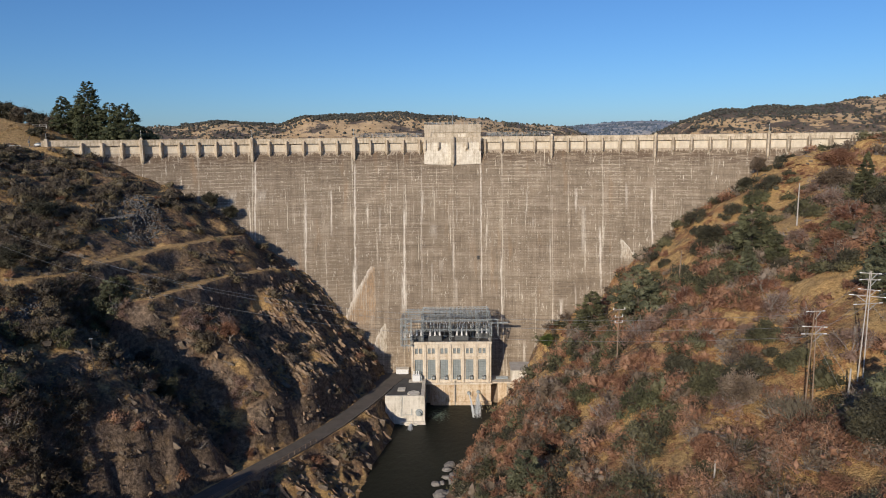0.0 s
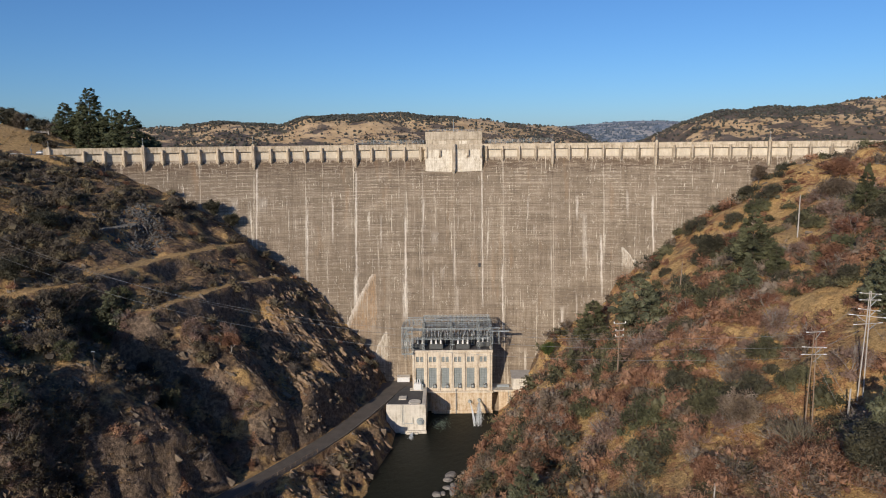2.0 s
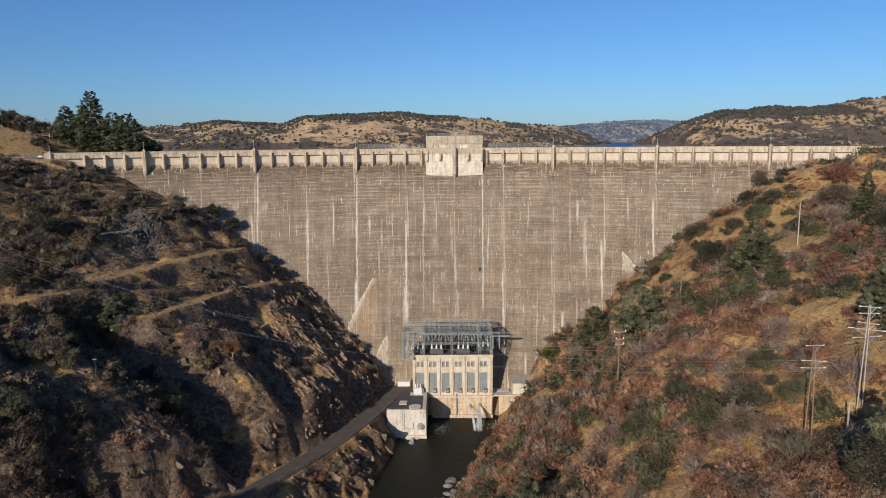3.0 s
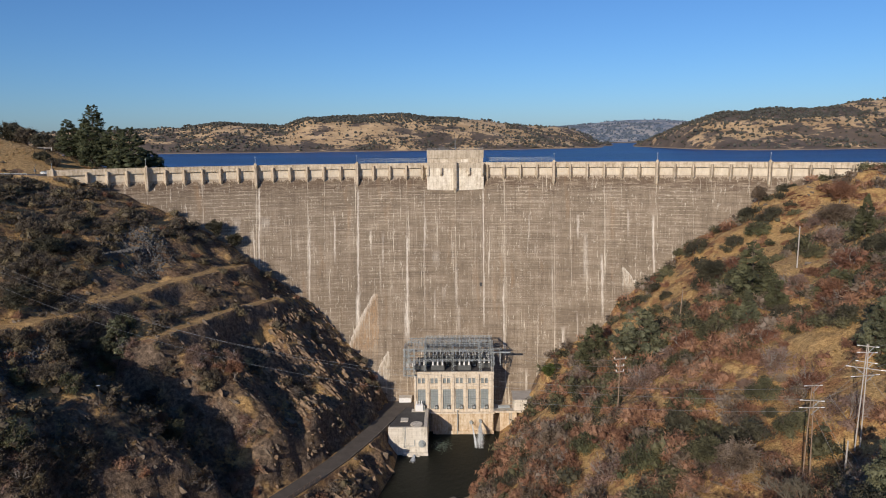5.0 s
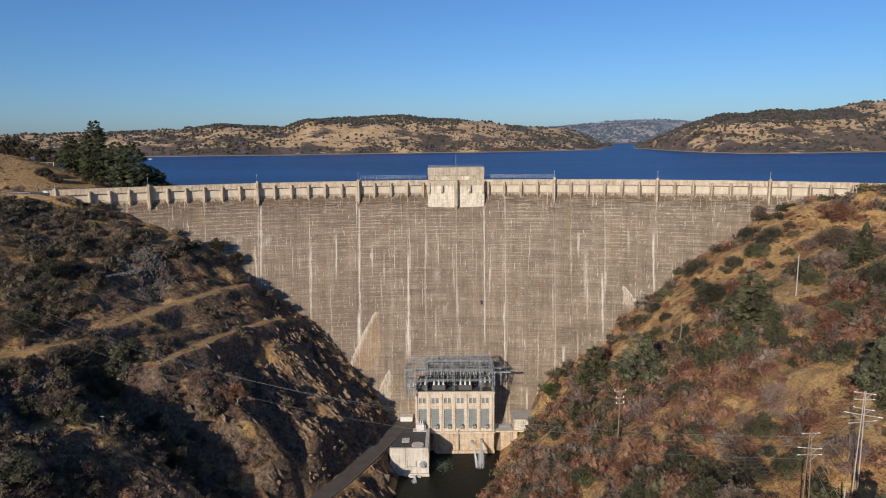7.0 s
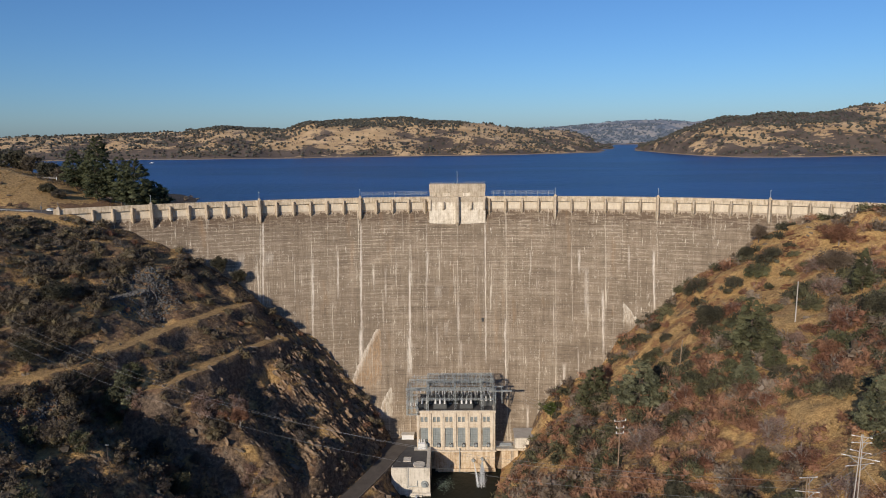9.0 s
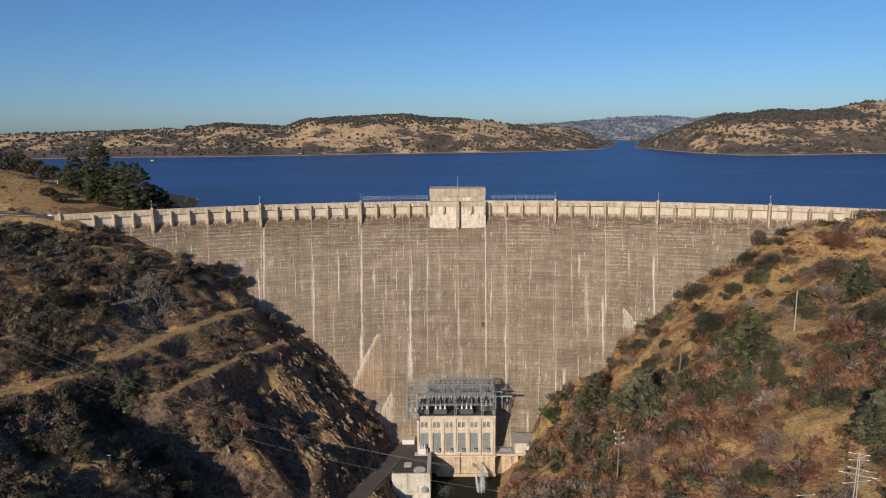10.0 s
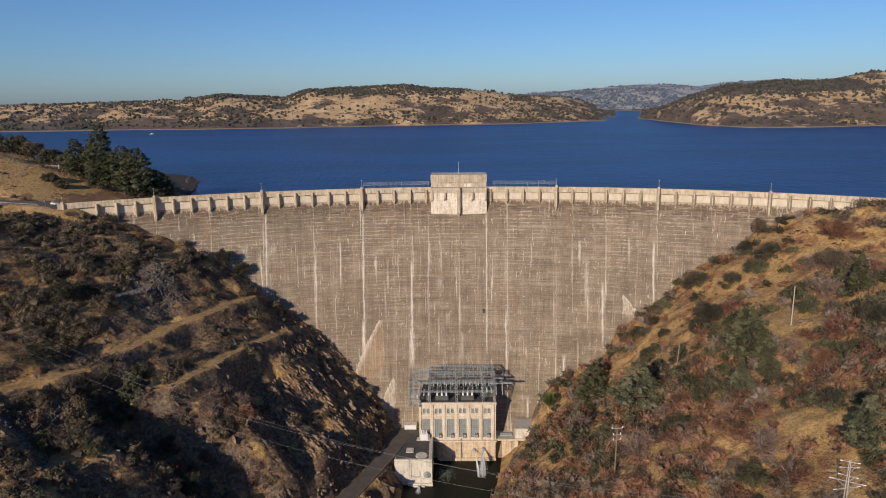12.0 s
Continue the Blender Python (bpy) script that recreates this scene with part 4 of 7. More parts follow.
def pierced_wall(name, x0, x1, z0, z1, y0, y1, holes, material, parent, label=""):
    """A wall with real openings: holes are (x0, x1, z0, z1), not overlapping in x and z rows."""
    xs = sorted({x0, x1, *(h[0] for h in holes), *(h[1] for h in holes)})
    zs = sorted({z0, z1, *(h[2] for h in holes), *(h[3] for h in holes)})
    bm = bmesh.new()
    solid = lambda i, j: 0 <= i < len(xs) - 1 and 0 <= j < len(zs) - 1 and not any(h[0] <= (xs[i] + xs[i + 1]) / 2 <= h[1] and h[2] <= (zs[j] + zs[j + 1]) / 2 <= h[3] for h in holes)
    quad = lambda *v: bm.faces.new([bm.verts.new(p) for p in v])
    for i in range(len(xs) - 1):
        for j in range(len(zs) - 1):
            if not solid(i, j):
                continue
            a, b, c, d = xs[i], xs[i + 1], zs[j], zs[j + 1]
            quad((a, y0, c), (b, y0, c), (b, y0, d), (a, y0, d))
            quad((a, y1, c), (a, y1, d), (b, y1, d), (b, y1, c))
            if not solid(i - 1, j):
                quad((a, y0, c), (a, y0, d), (a, y1, d), (a, y1, c))
            if not solid(i + 1, j):
                quad((b, y0, c), (b, y1, c), (b, y1, d), (b, y0, d))
            if not solid(i, j - 1):
                quad((a, y0, c), (a, y1, c), (b, y1, c), (b, y0, c))
            if not solid(i, j + 1):
                quad((a, y0, d), (b, y0, d), (b, y1, d), (a, y1, d))
    bmesh.ops.remove_doubles(bm, verts=bm.verts, dist=0.001)
    return part(name, bm, material, parent, label)


holes = []
for x in BAYS:
    holes.append((x - 1.5, x + 1.5, 8.7, 16.6))
    holes += [(x - 1.35, x - 0.2, 18.9, 21.0), (x + 0.2, x + 1.35, 18.9, 21.0)]
pierced_wall("front_wall", PX0, PX1, PLEDGE, PTOP, PY, PY + 0.8, holes, CREAM, ph, "cream concrete front with six window bays")
part("side_wall", box(PX1 - 0.8, PX1, PY + 0.8, 272, -4, PTOP), CREAM, ph)
part("side_wall", box(PX0, PX0 + 0.8, PY + 0.8, 272, -4, PTOP), CREAM, ph)
part("roof", box(PX0 + 0.8, PX1 - 0.8, PY + 0.8, 272, PTOP - 0.9, PTOP - 0.35), ROOF, ph)
part("back_fill", box(PX0 + 0.8, PX1 - 0.8, PY + 3.5, 272, -4, PTOP - 0.9), ROOF, ph, "dark inside wall behind the windows")
part("cornice", box(PX0 - 0.25, PX1 + 0.25, PY - 0.3, PY - 0.003, 22.6, 23.55, 0.06), CREAM, ph)
part("string_course", box(PX0 - 0.1, PX1 + 0.1, PY - 0.18, PY - 0.003, 17.3, 17.75, 0.04), CREAM, ph)
part("ledge", box(PX0 - 0.4, PX1 + 0.4, PY - 0.8, PY - 0.003, 6.9, 7.5, 0.05), CREAM, ph)
for k in range(7):
    x = BAYS[0] - 2.4 + 4.79 * k
    part("pilaster", box(x - 0.42, x + 0.42, PY - 0.42, PY - 0.003, 7.52, 22.58, 0.05), CREAM, ph)
for x in BAYS:
    win = new("tall_window", None)
    win.parent = ph
    bm = bmesh.new()
    add_box(bm, x - 1.5, x + 1.5, PY + 0.45, PY + 0.5, 8.7, 16.6)
    part("pane", bm, GLASS, win)
    bm = bmesh.new()
    for zz in np.linspace(8.72, 16.5, 9):
        add_box(bm, x - 1.5, x + 1.5, PY + 0.36, PY + 0.44, zz - 0.045, zz + 0.045)
    for xx in (-1.45, -0.5, 0.5, 1.45):
        add_box(bm, x + xx - 0.045, x + xx + 0.045, PY + 0.34, PY + 0.44, 8.7, 16.6)
    part("frame", bm, FRAME, win)
    for sx in (-0.775, 0.775):
        small = new("small_window", None)
        small.parent = ph
        part("pane", box(x + sx - 0.575, x + sx + 0.575, PY + 0.45, PY + 0.5, 18.9, 21.0), GLASS, small)
        bm = bmesh.new()
        for zz in (18.95, 19.95, 20.95):
            add_box(bm, x + sx - 0.575, x + sx + 0.575, PY + 0.36, PY + 0.44, zz - 0.05, zz + 0.05)
        add_box(bm, x + sx - 0.05, x + sx + 0.05, PY + 0.34, PY + 0.44, 18.9, 21.0)
        part("frame", bm, FRAME, small)
part("base_wall", box(-7.0, PX1 - 0.1, PY - 0.05, PY + 0.7, -4, 6.9), STAINED, ph, "rust-stained concrete base wall above the water")
part("base_wall", box(PX0, -7.0, PY + 2.0, PY + 2.6, -4, 6.9), STAINED, ph)
part("plinth", box(-6.0, PX1 + 0.1, PY - 0.7, PY - 0.06, -4, -0.1, 0.05), STAINED, ph)
for x in BAYS:
    unit = part("cooling_unit", box(x + 0.15, x + 1.45, PY - 0.55, PY + 0.30, 8.75, 10.3, 0.08), DARKSTEEL, ph, "dark cooling unit set in the window foot")
    bm = bmesh.new()
    bmesh.ops.create_cone(bm, cap_ends=True, segments=14, radius1=0.5, radius2=0.46, depth=0.12, matrix=Matrix.Translation((x + 0.8, PY - 0.61, 9.5)) @ Matrix.Rotation(radians(90), 4, "X"))
    part("fan_guard", bm, STEEL, unit)
    part("duct", add_rod(bmesh.new(), (x - 0.2, PY - 0.3, 8.9), (x + 0.6, PY - 0.35, 10.5), 0.13, 0.10, 8), PALE, ph)
for x in (3.0,):
    bm = add_rod(bmesh.new(), (x - 0.6, PY - 0.75, -2), (x - 0.6, PY - 0.75, 8.5), 0.16, None, 8)
    part("pipe", bm, STEEL, ph)

# ---- steel switchyard on its roof ----
yard = thing("switchyard", "grey galvanised steel switchyard frame on the power house roof", "switchyard")
yard.matrix_basis = Matrix.Translation((0, 0, PTOP * 0.14)) @ Matrix.Diagonal((1, 1, 0.86, 1))


def lattice(bm, a, b, w, step=1.6, bar=0.062):
    """A square lattice member of width w from a to b."""
    a, b = Vector(a), Vector(b)
    d = (b - a).normalized()
    s = d.cross(Vector((0, 1, 0)) if abs(d.y) < 0.9 else Vector((1, 0, 0))).normalized() * w / 2
    t = d.cross(s).normalized() * w / 2
    cor = [s + t, s - t, -s - t, -s + t]
    for c in cor:
        add_bar(bm, a + c, b + c, bar * 1.3)
    n = max(1, round((b - a).length / step))
    for k in range(n):
        p, q = a + (b - a) * k / n, a + (b - a) * (k + 1) / n
        for i in range(4):
            add_bar(bm, p + cor[i], q + cor[(i + 1) % 4], bar)
    return bm


COLS = (-16.6, -9.8, 0.8, 11.2, 15.8)
ROWS_Y = (248.6, 255.0, 261.5)
for x in COLS:
    for y in ROWS_Y:
        if y > 260 and x < -12:
            continue
        part("column", lattice(bmesh.new(), (x, y, PTOP - 0.3 if x > -14 else 20.5), (x, y, 35.4 if y > 250 else 33.6), 0.75), STEEL, yard)
for y, zz in ((248.6, 33.0), (255.0, 35.0), (255.0, 30.6), (261.5, 35.0), (261.5, 31.0), (248.6, 28.6)):
    for a, b in zip(COLS, COLS[1:]):
        if y > 260 and a < -12:
            continue
        part("beam", lattice(bmesh.new(), (a, y, zz), (b, y, zz), 0.6), STEEL, yard)
for x in COLS:
    for zz in (34.2, 29.6):
        for y0, y1 in zip(ROWS_Y, ROWS_Y[1:]):
            if y1 > 260 and x < -12:
                continue
            part("beam", lattice(bmesh.new(), (x, y0, zz), (x, y1, zz), 0.5), STEEL, yard)
for y in (250.5, 252.2, 253.6, 256.8, 258.4, 260.0):
    for zz in (31.8, 33.4) if y < 255 else (32.6, 34.6):
        part("bus_bar", add_rod(bmesh.new(), (-16, y, zz), (15.8, y, zz), 0.07, None, 5), STEEL, yard)
for zz, y in ((29.2, 249.4), (30.4, 249.8), (31.2, 254.2), (33.0, 257.6), (34.0, 254.6), (35.2, 258.8)):
    bm = bmesh.new()
    add_rod(bm, (-16.2, y, zz), (15.9, y, zz), 0.09, None, 5)
    for x in np.linspace(-15.2, 15.0, 17):
        add_bar(bm, (x, y, zz - 0.9), (x, y, zz + 0.5), 0.11)
    part("cross_bus", bm, STEEL if zz > 31 else DARKSTEEL, yard)
for x in np.linspace(-9.0, 15.0, 13):
    bm = bmesh.new()
    add_bar(bm, (x, 248.7, 32.6), (x, 261.4, 34.8), 0.10)
    add_bar(bm, (x, 249.0, 29.0), (x, 255.0, 33.8), 0.08)
    part("roof_bar", bm, DARKSTEEL, yard)
for k, x in enumerate(np.linspace(-8.6, 14.2, 14)):
    bm = bmesh.new()
    add_rod(bm, (x, 251.4, 28.2), (x, 251.4, 29.9), 0.16, 0.12, 6)
    add_rod(bm, (x, 253.0, 28.2), (x, 253.0, 29.9), 0.16, 0.12, 6)
    add_bar(bm, (x, 251.2, 29.9), (x, 253.3, 30.2), 0.12)
    add_bar(bm, (x, 250.6, 28.1), (x, 253.9, 28.1), 0.2)
    part("disconnect_switch", bm, STEEL, yard)
for x in (16.8, 19.2):
    bm = bmesh.new()
    add_bar(bm, (x, 254.0, 24.0), (x, 254.0, 30.6), 0.25)
    add_bar(bm, (x, 258.0, 24.0), (x, 258.0, 30.6), 0.25)
    add_bar(bm, (x, 254.0, 25.0), (x, 258.0, 30.0), 0.15)
    part("side_frame", bm, STEEL, yard)
part("side_platform", box(15.9, 23.0, 253.0, 254.0, 30.0, 30.5, 0.04), STEEL, yard)
part("side_platform", box(15.9, 20.0, 257.6, 258.4, 30.0, 30.5, 0.04), STEEL, yard)


for x in np.linspace(-15.4, 15.0, 22):
    for y, z0, z1 in ((250.4, 31.0, 32.8), (256.8, 31.4, 34.4), (259.2, 31.4, 34.6)):
        bm = bmesh.new()
        for j in range(4):
            zz = z1 - (z1 - z0) * j / 4
            add_rod(bm, (x, y, zz), (x, y, zz - (z1 - z0) / 5), 0.13, 0.08, 6)
        part("insulator_string", bm, WHITE if y < 252 else STEEL, yard)
for k in range(8):
    x = COLS[1] + (COLS[3] - COLS[1]) * k / 7
    part("brace", add_bar(bmesh.new(), (x, 248.6, 28.6), (x + 1.5, 255.0, 30.6), 0.10), STEEL, yard)
    part("brace", add_bar(bmesh.new(), (x, 255.0, 30.6), (x + 1.5, 261.5, 35.0), 0.10), STEEL, yard)


def transformer(x, y):
    ob = thing("power_transformer", "grey transformer tank with white porcelain bushings on the roof", "transformer", (x, y, PTOP - 0.35), "roof transformers")
    part("tank", box(-2.6, 2.6, -1.0, 1.2, 0, 2.0, 0.15), DARKSTEEL, ob)
    bm = bmesh.new()
    for k in range(9):
        add_box(bm, -2.4 + 0.6 * k - 0.06, -2.4 + 0.6 * k + 0.06, 1.2, 1.9, 0.2, 2.2)
    part("radiator", bm, DARKSTEEL, ob)
    for k in (-1.8, 0, 1.8):
        bm = bmesh.new()
        for j in range(5):
            add_rod(bm, (k, -0.4, 2.0 + 0.4 * j), (k, -0.4, 2.35 + 0.4 * j), 0.44 - 0.02 * j, 0.30 - 0.02 * j, 8)
        add_rod(bm, (k, -0.4, 3.9), (k, -0.4, 4.7), 0.1, 0.16, 6)
        part("bushing", bm, WHITE, ob, "white porcelain bushing")
    return ob


for x in (-5.0, 5.2):
    transformer(x, 251.8)
transformer(13.0, 254.5)
# the hanging bay at the side of the building
for x in (-17.6, -15.6, -13.8):
    part("column", lattice(bmesh.new(), (x, 246.9, 22.0), (x, 246.9, 34.6), 0.5, 1.2, 0.07), STEEL, yard)
for zz in (22.4, 25.4, 28.4, 31.4, 34.2):
    part("beam", lattice(bmesh.new(), (-17.8, 246.9, zz), (-13.6, 246.9, zz), 0.45, 1.1, 0.07), STEEL, yard)
    part("beam", lattice(bmesh.new(), (-17.4, 246.9, zz), (-17.4, 255.0, zz), 0.4, 1.3, 0.07), STEEL, yard)
for x in (-16.9, -16.2, -15.0, -14.4):
    bm = bmesh.new()
    for j in range(5):
        add_rod(bm, (x, 247.6, 26.0 + 0.42 * j), (x, 247.6, 26.35 + 0.42 * j), 0.2, 0.13, 6)
    part("insulator_string", bm, WHITE, yard)
    part("drop_bar", add_bar(bmesh.new(), (x, 247.4, 19.5), (x, 247.4, 26.0), 0.09), DARKSTEEL, yard)
# two rows of tanks behind the transformers, added for the dark shade there
for y in (256.6, 259.4):
    for x in np.linspace(-8.8, 14.4, 10):
        cb = thing("roof_fill_tank", "dark round equipment tank, added to fill the shaded roof yard", "circuit breaker", (x, y, PTOP - 0.35), "roof circuit breakers")
        part("tank", add_rod(bmesh.new(), (0, 0, 0.5), (0, 0, 3.4), 0.72, None, 12), DARKSTEEL, cb)
        part("stand", box(-0.6, 0.6, -0.6, 0.6, 0, 0.5, 0.04), STEEL, cb)
        for sx in (-0.4, 0.4):
            bm = bmesh.new()
            for j in range(4):
                add_rod(bm, (sx * (1 + 0.12 * j), 0, 3.4 + 0.35 * j), (sx * (1.12 + 0.12 * j), 0, 3.7 + 0.35 * j), 0.2, 0.13, 6)
            part("bushing", bm, WHITE, cb, "white porcelain bushing")
transformer(-12.0, 252.0)

# ---- the valve house beside the power house ----
annex = thing("valve_house", "pale concrete valve house with a dark flat roof at the river", "valve house")
part("body", box(-22.6, -8.6, 230.2, 250, -4, 8.4), PALE, annex)
part("roof", box(-22.3, -9.9, 231.0, 249.9, 8.4, 8.66), ROOF, annex)
part("parapet", box(-22.6, -8.6, 230.2, 231.0, 8.41, 9.2, 0.05), PALE, annex)
part("parapet", box(-9.9, -8.6, 231.01, 249.5, 8.41, 9.2, 0.05), PALE, annex)
part("plinth", box(-17.6, -8.4, 229.3, 230.19, -3, -0.3, 0.05), PALE, annex)
part("step", box(-15.5, -11.4, 228.6, 229.29, -3, -0.7, 0.05), PALE, annex)
part("roof_hatch", box(-18.6, -15.8, 236.0, 239.5, 8.66, 8.95, 0.04), PALE, annex, "pale square roof hatch")
bm = bmesh.new()
bmesh.ops.create_cone(bm, cap_ends=True, segments=24, radius1=2.3, radius2=2.2, depth=0.35, matrix=Matrix.Translation((-12.6, 233.8, 8.83)))
part("round_hatch", bm, PALE, annex, "round concrete hatch cover")
bm = bmesh.new()
bmesh.ops.create_cone(bm, cap_ends=True, segments=20, radius1=1.35, radius2=1.2, depth=0.7, matrix=Matrix.Translation((-10.6, 229.9, 3.0)) @ Matrix.Rotation(radians(90), 4, "X"))
bmesh.ops.create_cone(bm, cap_ends=True, segments=20, radius1=0.8, radius2=0.7, depth=0.9, matrix=Matrix.Translation((-10.6, 229.4, 3.0)) @ Matrix.Rotation(radians(90), 4, "X"))
part("outlet_valve", bm, STEEL, annex, "round steel outlet valve")
bm = bmesh.new()
for xx in (-17.0, -16.4):
    add_bar(bm, (xx, 230.0, 1.5), (xx, 230.0, 9.4), 0.08)
for k in range(18):
    add_bar(bm, (-17.0, 230.0, 1.7 + 0.42 * k), (-16.4, 230.0, 1.7 + 0.42 * k), 0.06)
part("ladder", bm, STEEL, annex)
bm = add_rod(bmesh.new(), (-16.2, 230.0, 2.2), (-13.2, 230.0, 2.2), 0.12, None, 8)
add_rod(bm, (-13.2, 230.0, 2.2), (-13.2, 230.0, 4.4), 0.12, None, 8)
part("pipe", bm, STEEL, annex)

unit = thing("yard_transformer", "white and grey transformer unit standing beside the power house", "transformer")
part("pad", box(-15.0, -9.2, 245.2, 247.6, 8.67, 8.95), PALE, unit)
part("tank", box(-13.6, -10.6, 245.4, 247.2, 8.95, 11.3, 0.1), WHITE, unit)
for k in (-13.0, -12.1, -11.2):
    bm = bmesh.new()
    for j in range(4):
        add_rod(bm, (k, 246.3, 11.3 + 0.38 * j), (k, 246.3, 11.6 + 0.38 * j), 0.26, 0.18, 8)
    part("bushing", bm, WHITE, unit)
bm = add_rod(bmesh.new(), (-10.2, 246.2, 9.0), (-10.2, 246.2, 11.0), 0.35, None, 10)
part("oil_drum", bm, STEEL, unit)

hut = thing("site_hut", "small white site hut beside the access road", "hut")
part("walls", box(-20.4, -15.6, 254.6, 257.0, 8.6, 10.6, 0.05), WHITE, hut)
part("roof", box(-20.6, -15.4, 254.4, 257.2, 10.6, 10.8), PALE, hut)

# ---- the deck and shed on the other bank ----
deck = thing("service_deck", "concrete service deck with a railing beside the power house", "deck")
part("slab", box(16.4, 31.5, 248.2, 258, 6.9, 7.5, 0.04), CREAM, deck)
part("pier", box(18.8, 25.2, 249.2, 258, -4, 6.89), STAINED, deck, "rust-stained concrete pier")
bm = bmesh.new()
for k in range(8):
    add_bar(bm, (16.6 + k, 248.4, 7.5), (16.6 + k, 248.4, 8.6), 0.06)
for zz in (8.05, 8.6):
    add_bar(bm, (16.6, 248.4, zz), (23.6, 248.4, zz), 0.06)
part("railing", bm, STEEL, deck)
bm = bmesh.new()
add_bar(bm, (22.4, 248.9, 0.0), (22.4, 248.9, 7.0), 0.1)
add_bar(bm, (23.2, 248.9, 0.0), (23.2, 248.9, 7.0), 0.1)
for k in range(16):
    add_bar(bm, (22.4, 248.9, 0.3 + 0.42 * k), (23.2, 248.9, 0.3 + 0.42 * k), 0.06)
part("ladder", bm, STEEL, deck)
shed = thing("shed", "pale shed with a grey sloping roof on the service deck", "shed")
part("walls", box(24.0, 31.2, 249.0, 254.5, 7.5, 11.8), PALE, shed)
bm = bmesh.new()
vs = [bm.verts.new(v) for v in ((23.6, 248.5, 11.8), (31.6, 248.5, 11.8), (31.6, 255, 12.9), (23.6, 255, 12.9), (23.6, 248.5, 12.1), (31.6, 248.5, 12.1), (31.6, 255, 13.2), (23.6, 255, 13.2))]
for f in ((0, 3, 2, 1), (4, 5, 6, 7), (0, 1, 5, 4), (1, 2, 6, 5), (2, 3, 7, 6), (3, 0, 4, 7)):
    bm.faces.new([vs[i] for i in f])
part("roof", bm, plain("grey_roof_sheet", (0.27, 0.245, 0.215), (0.42, 0.385, 0.34), 2.0, 0.75), shed)
crates = thing("pipe_rack", "grey steel pipe fittings stacked on the deck", "pipes")
for k in range(3):
    bm = add_rod(bmesh.new(), (18.2, 251.0 + 0.7 * k, 7.9), (22.8, 251.0 + 0.7 * k, 7.9), 0.33, None, 10)
    part("pipe", bm, STEEL, crates)

# ---- access road, wall and fence ----
def along(line, step, shift=0.0):
    """Places at even steps on a polyline, moved sideways."""
    out = []
    for a, b in zip(line, line[1:]):
        a, b = Vector(a), Vector(b)
        d = b - a
        n = max(1, round(d.length / step))
        side = Vector((-d.y, d.x, 0)).normalized()
        out += [a + d * k / n + side * shift for k in range(n)]
    return out


def ribbon(name, line, width, lift, material, label, thick=0.25):
    bm = bmesh.new()
    l, r = along(line, 2.0, width / 2), along(line, 2.0, -width / 2)
    rows = [[bm.verts.new((p.x, p.y, p.z + h)) for p, h in ((a, lift), (b, lift), (b, lift - thick), (a, lift - thick))] for a, b in zip(l, r)]
    for p, q in zip(rows, rows[1:]):
        for i in range(4):
            bm.faces.new((p[i], p[(i + 1) % 4], q[(i + 1) % 4], q[i]))
    bmesh.ops.recalc_face_normals(bm, faces=bm.faces)
    return tagged(part(name, bm, material), label, "road", kind="structure")


ribbon("road", [(x, y, z) for x, y, z in ROAD[:-1]], 6.0, 0.14, ASPHALT, "narrow grey asphalt access road along the river bank")
ribbon("road_crest", [(x, y, z) for x, y, z in CREST_ROAD], 7.0, 0.16, ASPHALT, "asphalt road that leaves the dam crest")
bm = box(-30, -13, 236, 256, 8.3, 8.64)
tagged(part("pavement", bm, ASPHALT), "dark asphalt yard at the end of the access road", "pavement", kind="structure")
kerb = along(ROAD[1:8], 2.0, 3.15)
bm = bmesh.new()
rows = [[bm.verts.new((p.x + o, p.y + o * 0.4, p.z + h)) for o, h in ((0, 0.45), (0.35, 0.45), (0.6, -5.0), (0, -5.0))] for p in kerb]
for p, q in zip(rows, rows[1:]):
    for i in range(4):
        bm.faces.new((p[i], p[(i + 1) % 4], q[(i + 1) % 4], q[i]))
bmesh.ops.recalc_face_normals(bm, faces=bm.faces)
tagged(part("wall_retaining", bm, OLDWALL), "low concrete retaining wall under the road edge", "wall", kind="structure")
fence = thing("road_fence", "weathered post and rail fence along the access road", "fence")
posts = along(ROAD[4:9], 2.4, 3.3)
for p in posts:
    part("post", add_bar(bmesh.new(), (p.x, p.y, p.z), (p.x, p.y, p.z + 1.7), 0.14), WOOD, fence)
for p, q in zip(posts, posts[1:]):
    for h in (0.8, 1.2, 1.6):
        part("rail", add_bar(bmesh.new(), (p.x, p.y, p.z + h), (q.x, q.y, q.z + h), 0.09), WOOD, fence)

rail = thing("guard_rail", "pale metal guard rail along the road beyond the dam", "guard rail")
spots = along(CREST_ROAD[2:6], 3.0, 3.9)
for p in spots:
    part("post", add_bar(bmesh.new(), (p.x, p.y, p.z - 0.3), (p.x, p.y, p.z + 0.75), 0.14), GREYWOOD, rail)
for p, q in zip(spots, spots[1:]):
    part("rail", add_bar(bmesh.new(), (p.x, p.y, p.z + 0.65), (q.x, q.y, q.z + 0.65), 0.16), STEEL, rail)
bar = thing("road_barrier", "short pale concrete barrier at the dam end", "barrier", (*ring_at(A0 + 0.012, DAM_R + 7.6), 97.5), turn=28)
part("block", box(-2.4, 2.4, -0.3, 0.3, 0, 1.2, 0.1), PALE, bar)
for k in (-1.6, 0.0, 1.6):
    part("stripe", box(k - 0.3, k + 0.3, -0.33, -0.303, 0.25, 0.95), DARKSTEEL, bar)

# ---- plants ----
ICO = bmesh.new()
bmesh.ops.create_icosphere(ICO, subdivisions=1, radius=1.0)
ICO_V = np.array([v.co[:] for v in ICO.verts])
ICO_F = np.array([[v.index for v in f.verts] for f in ICO.faces])
ICO.free()


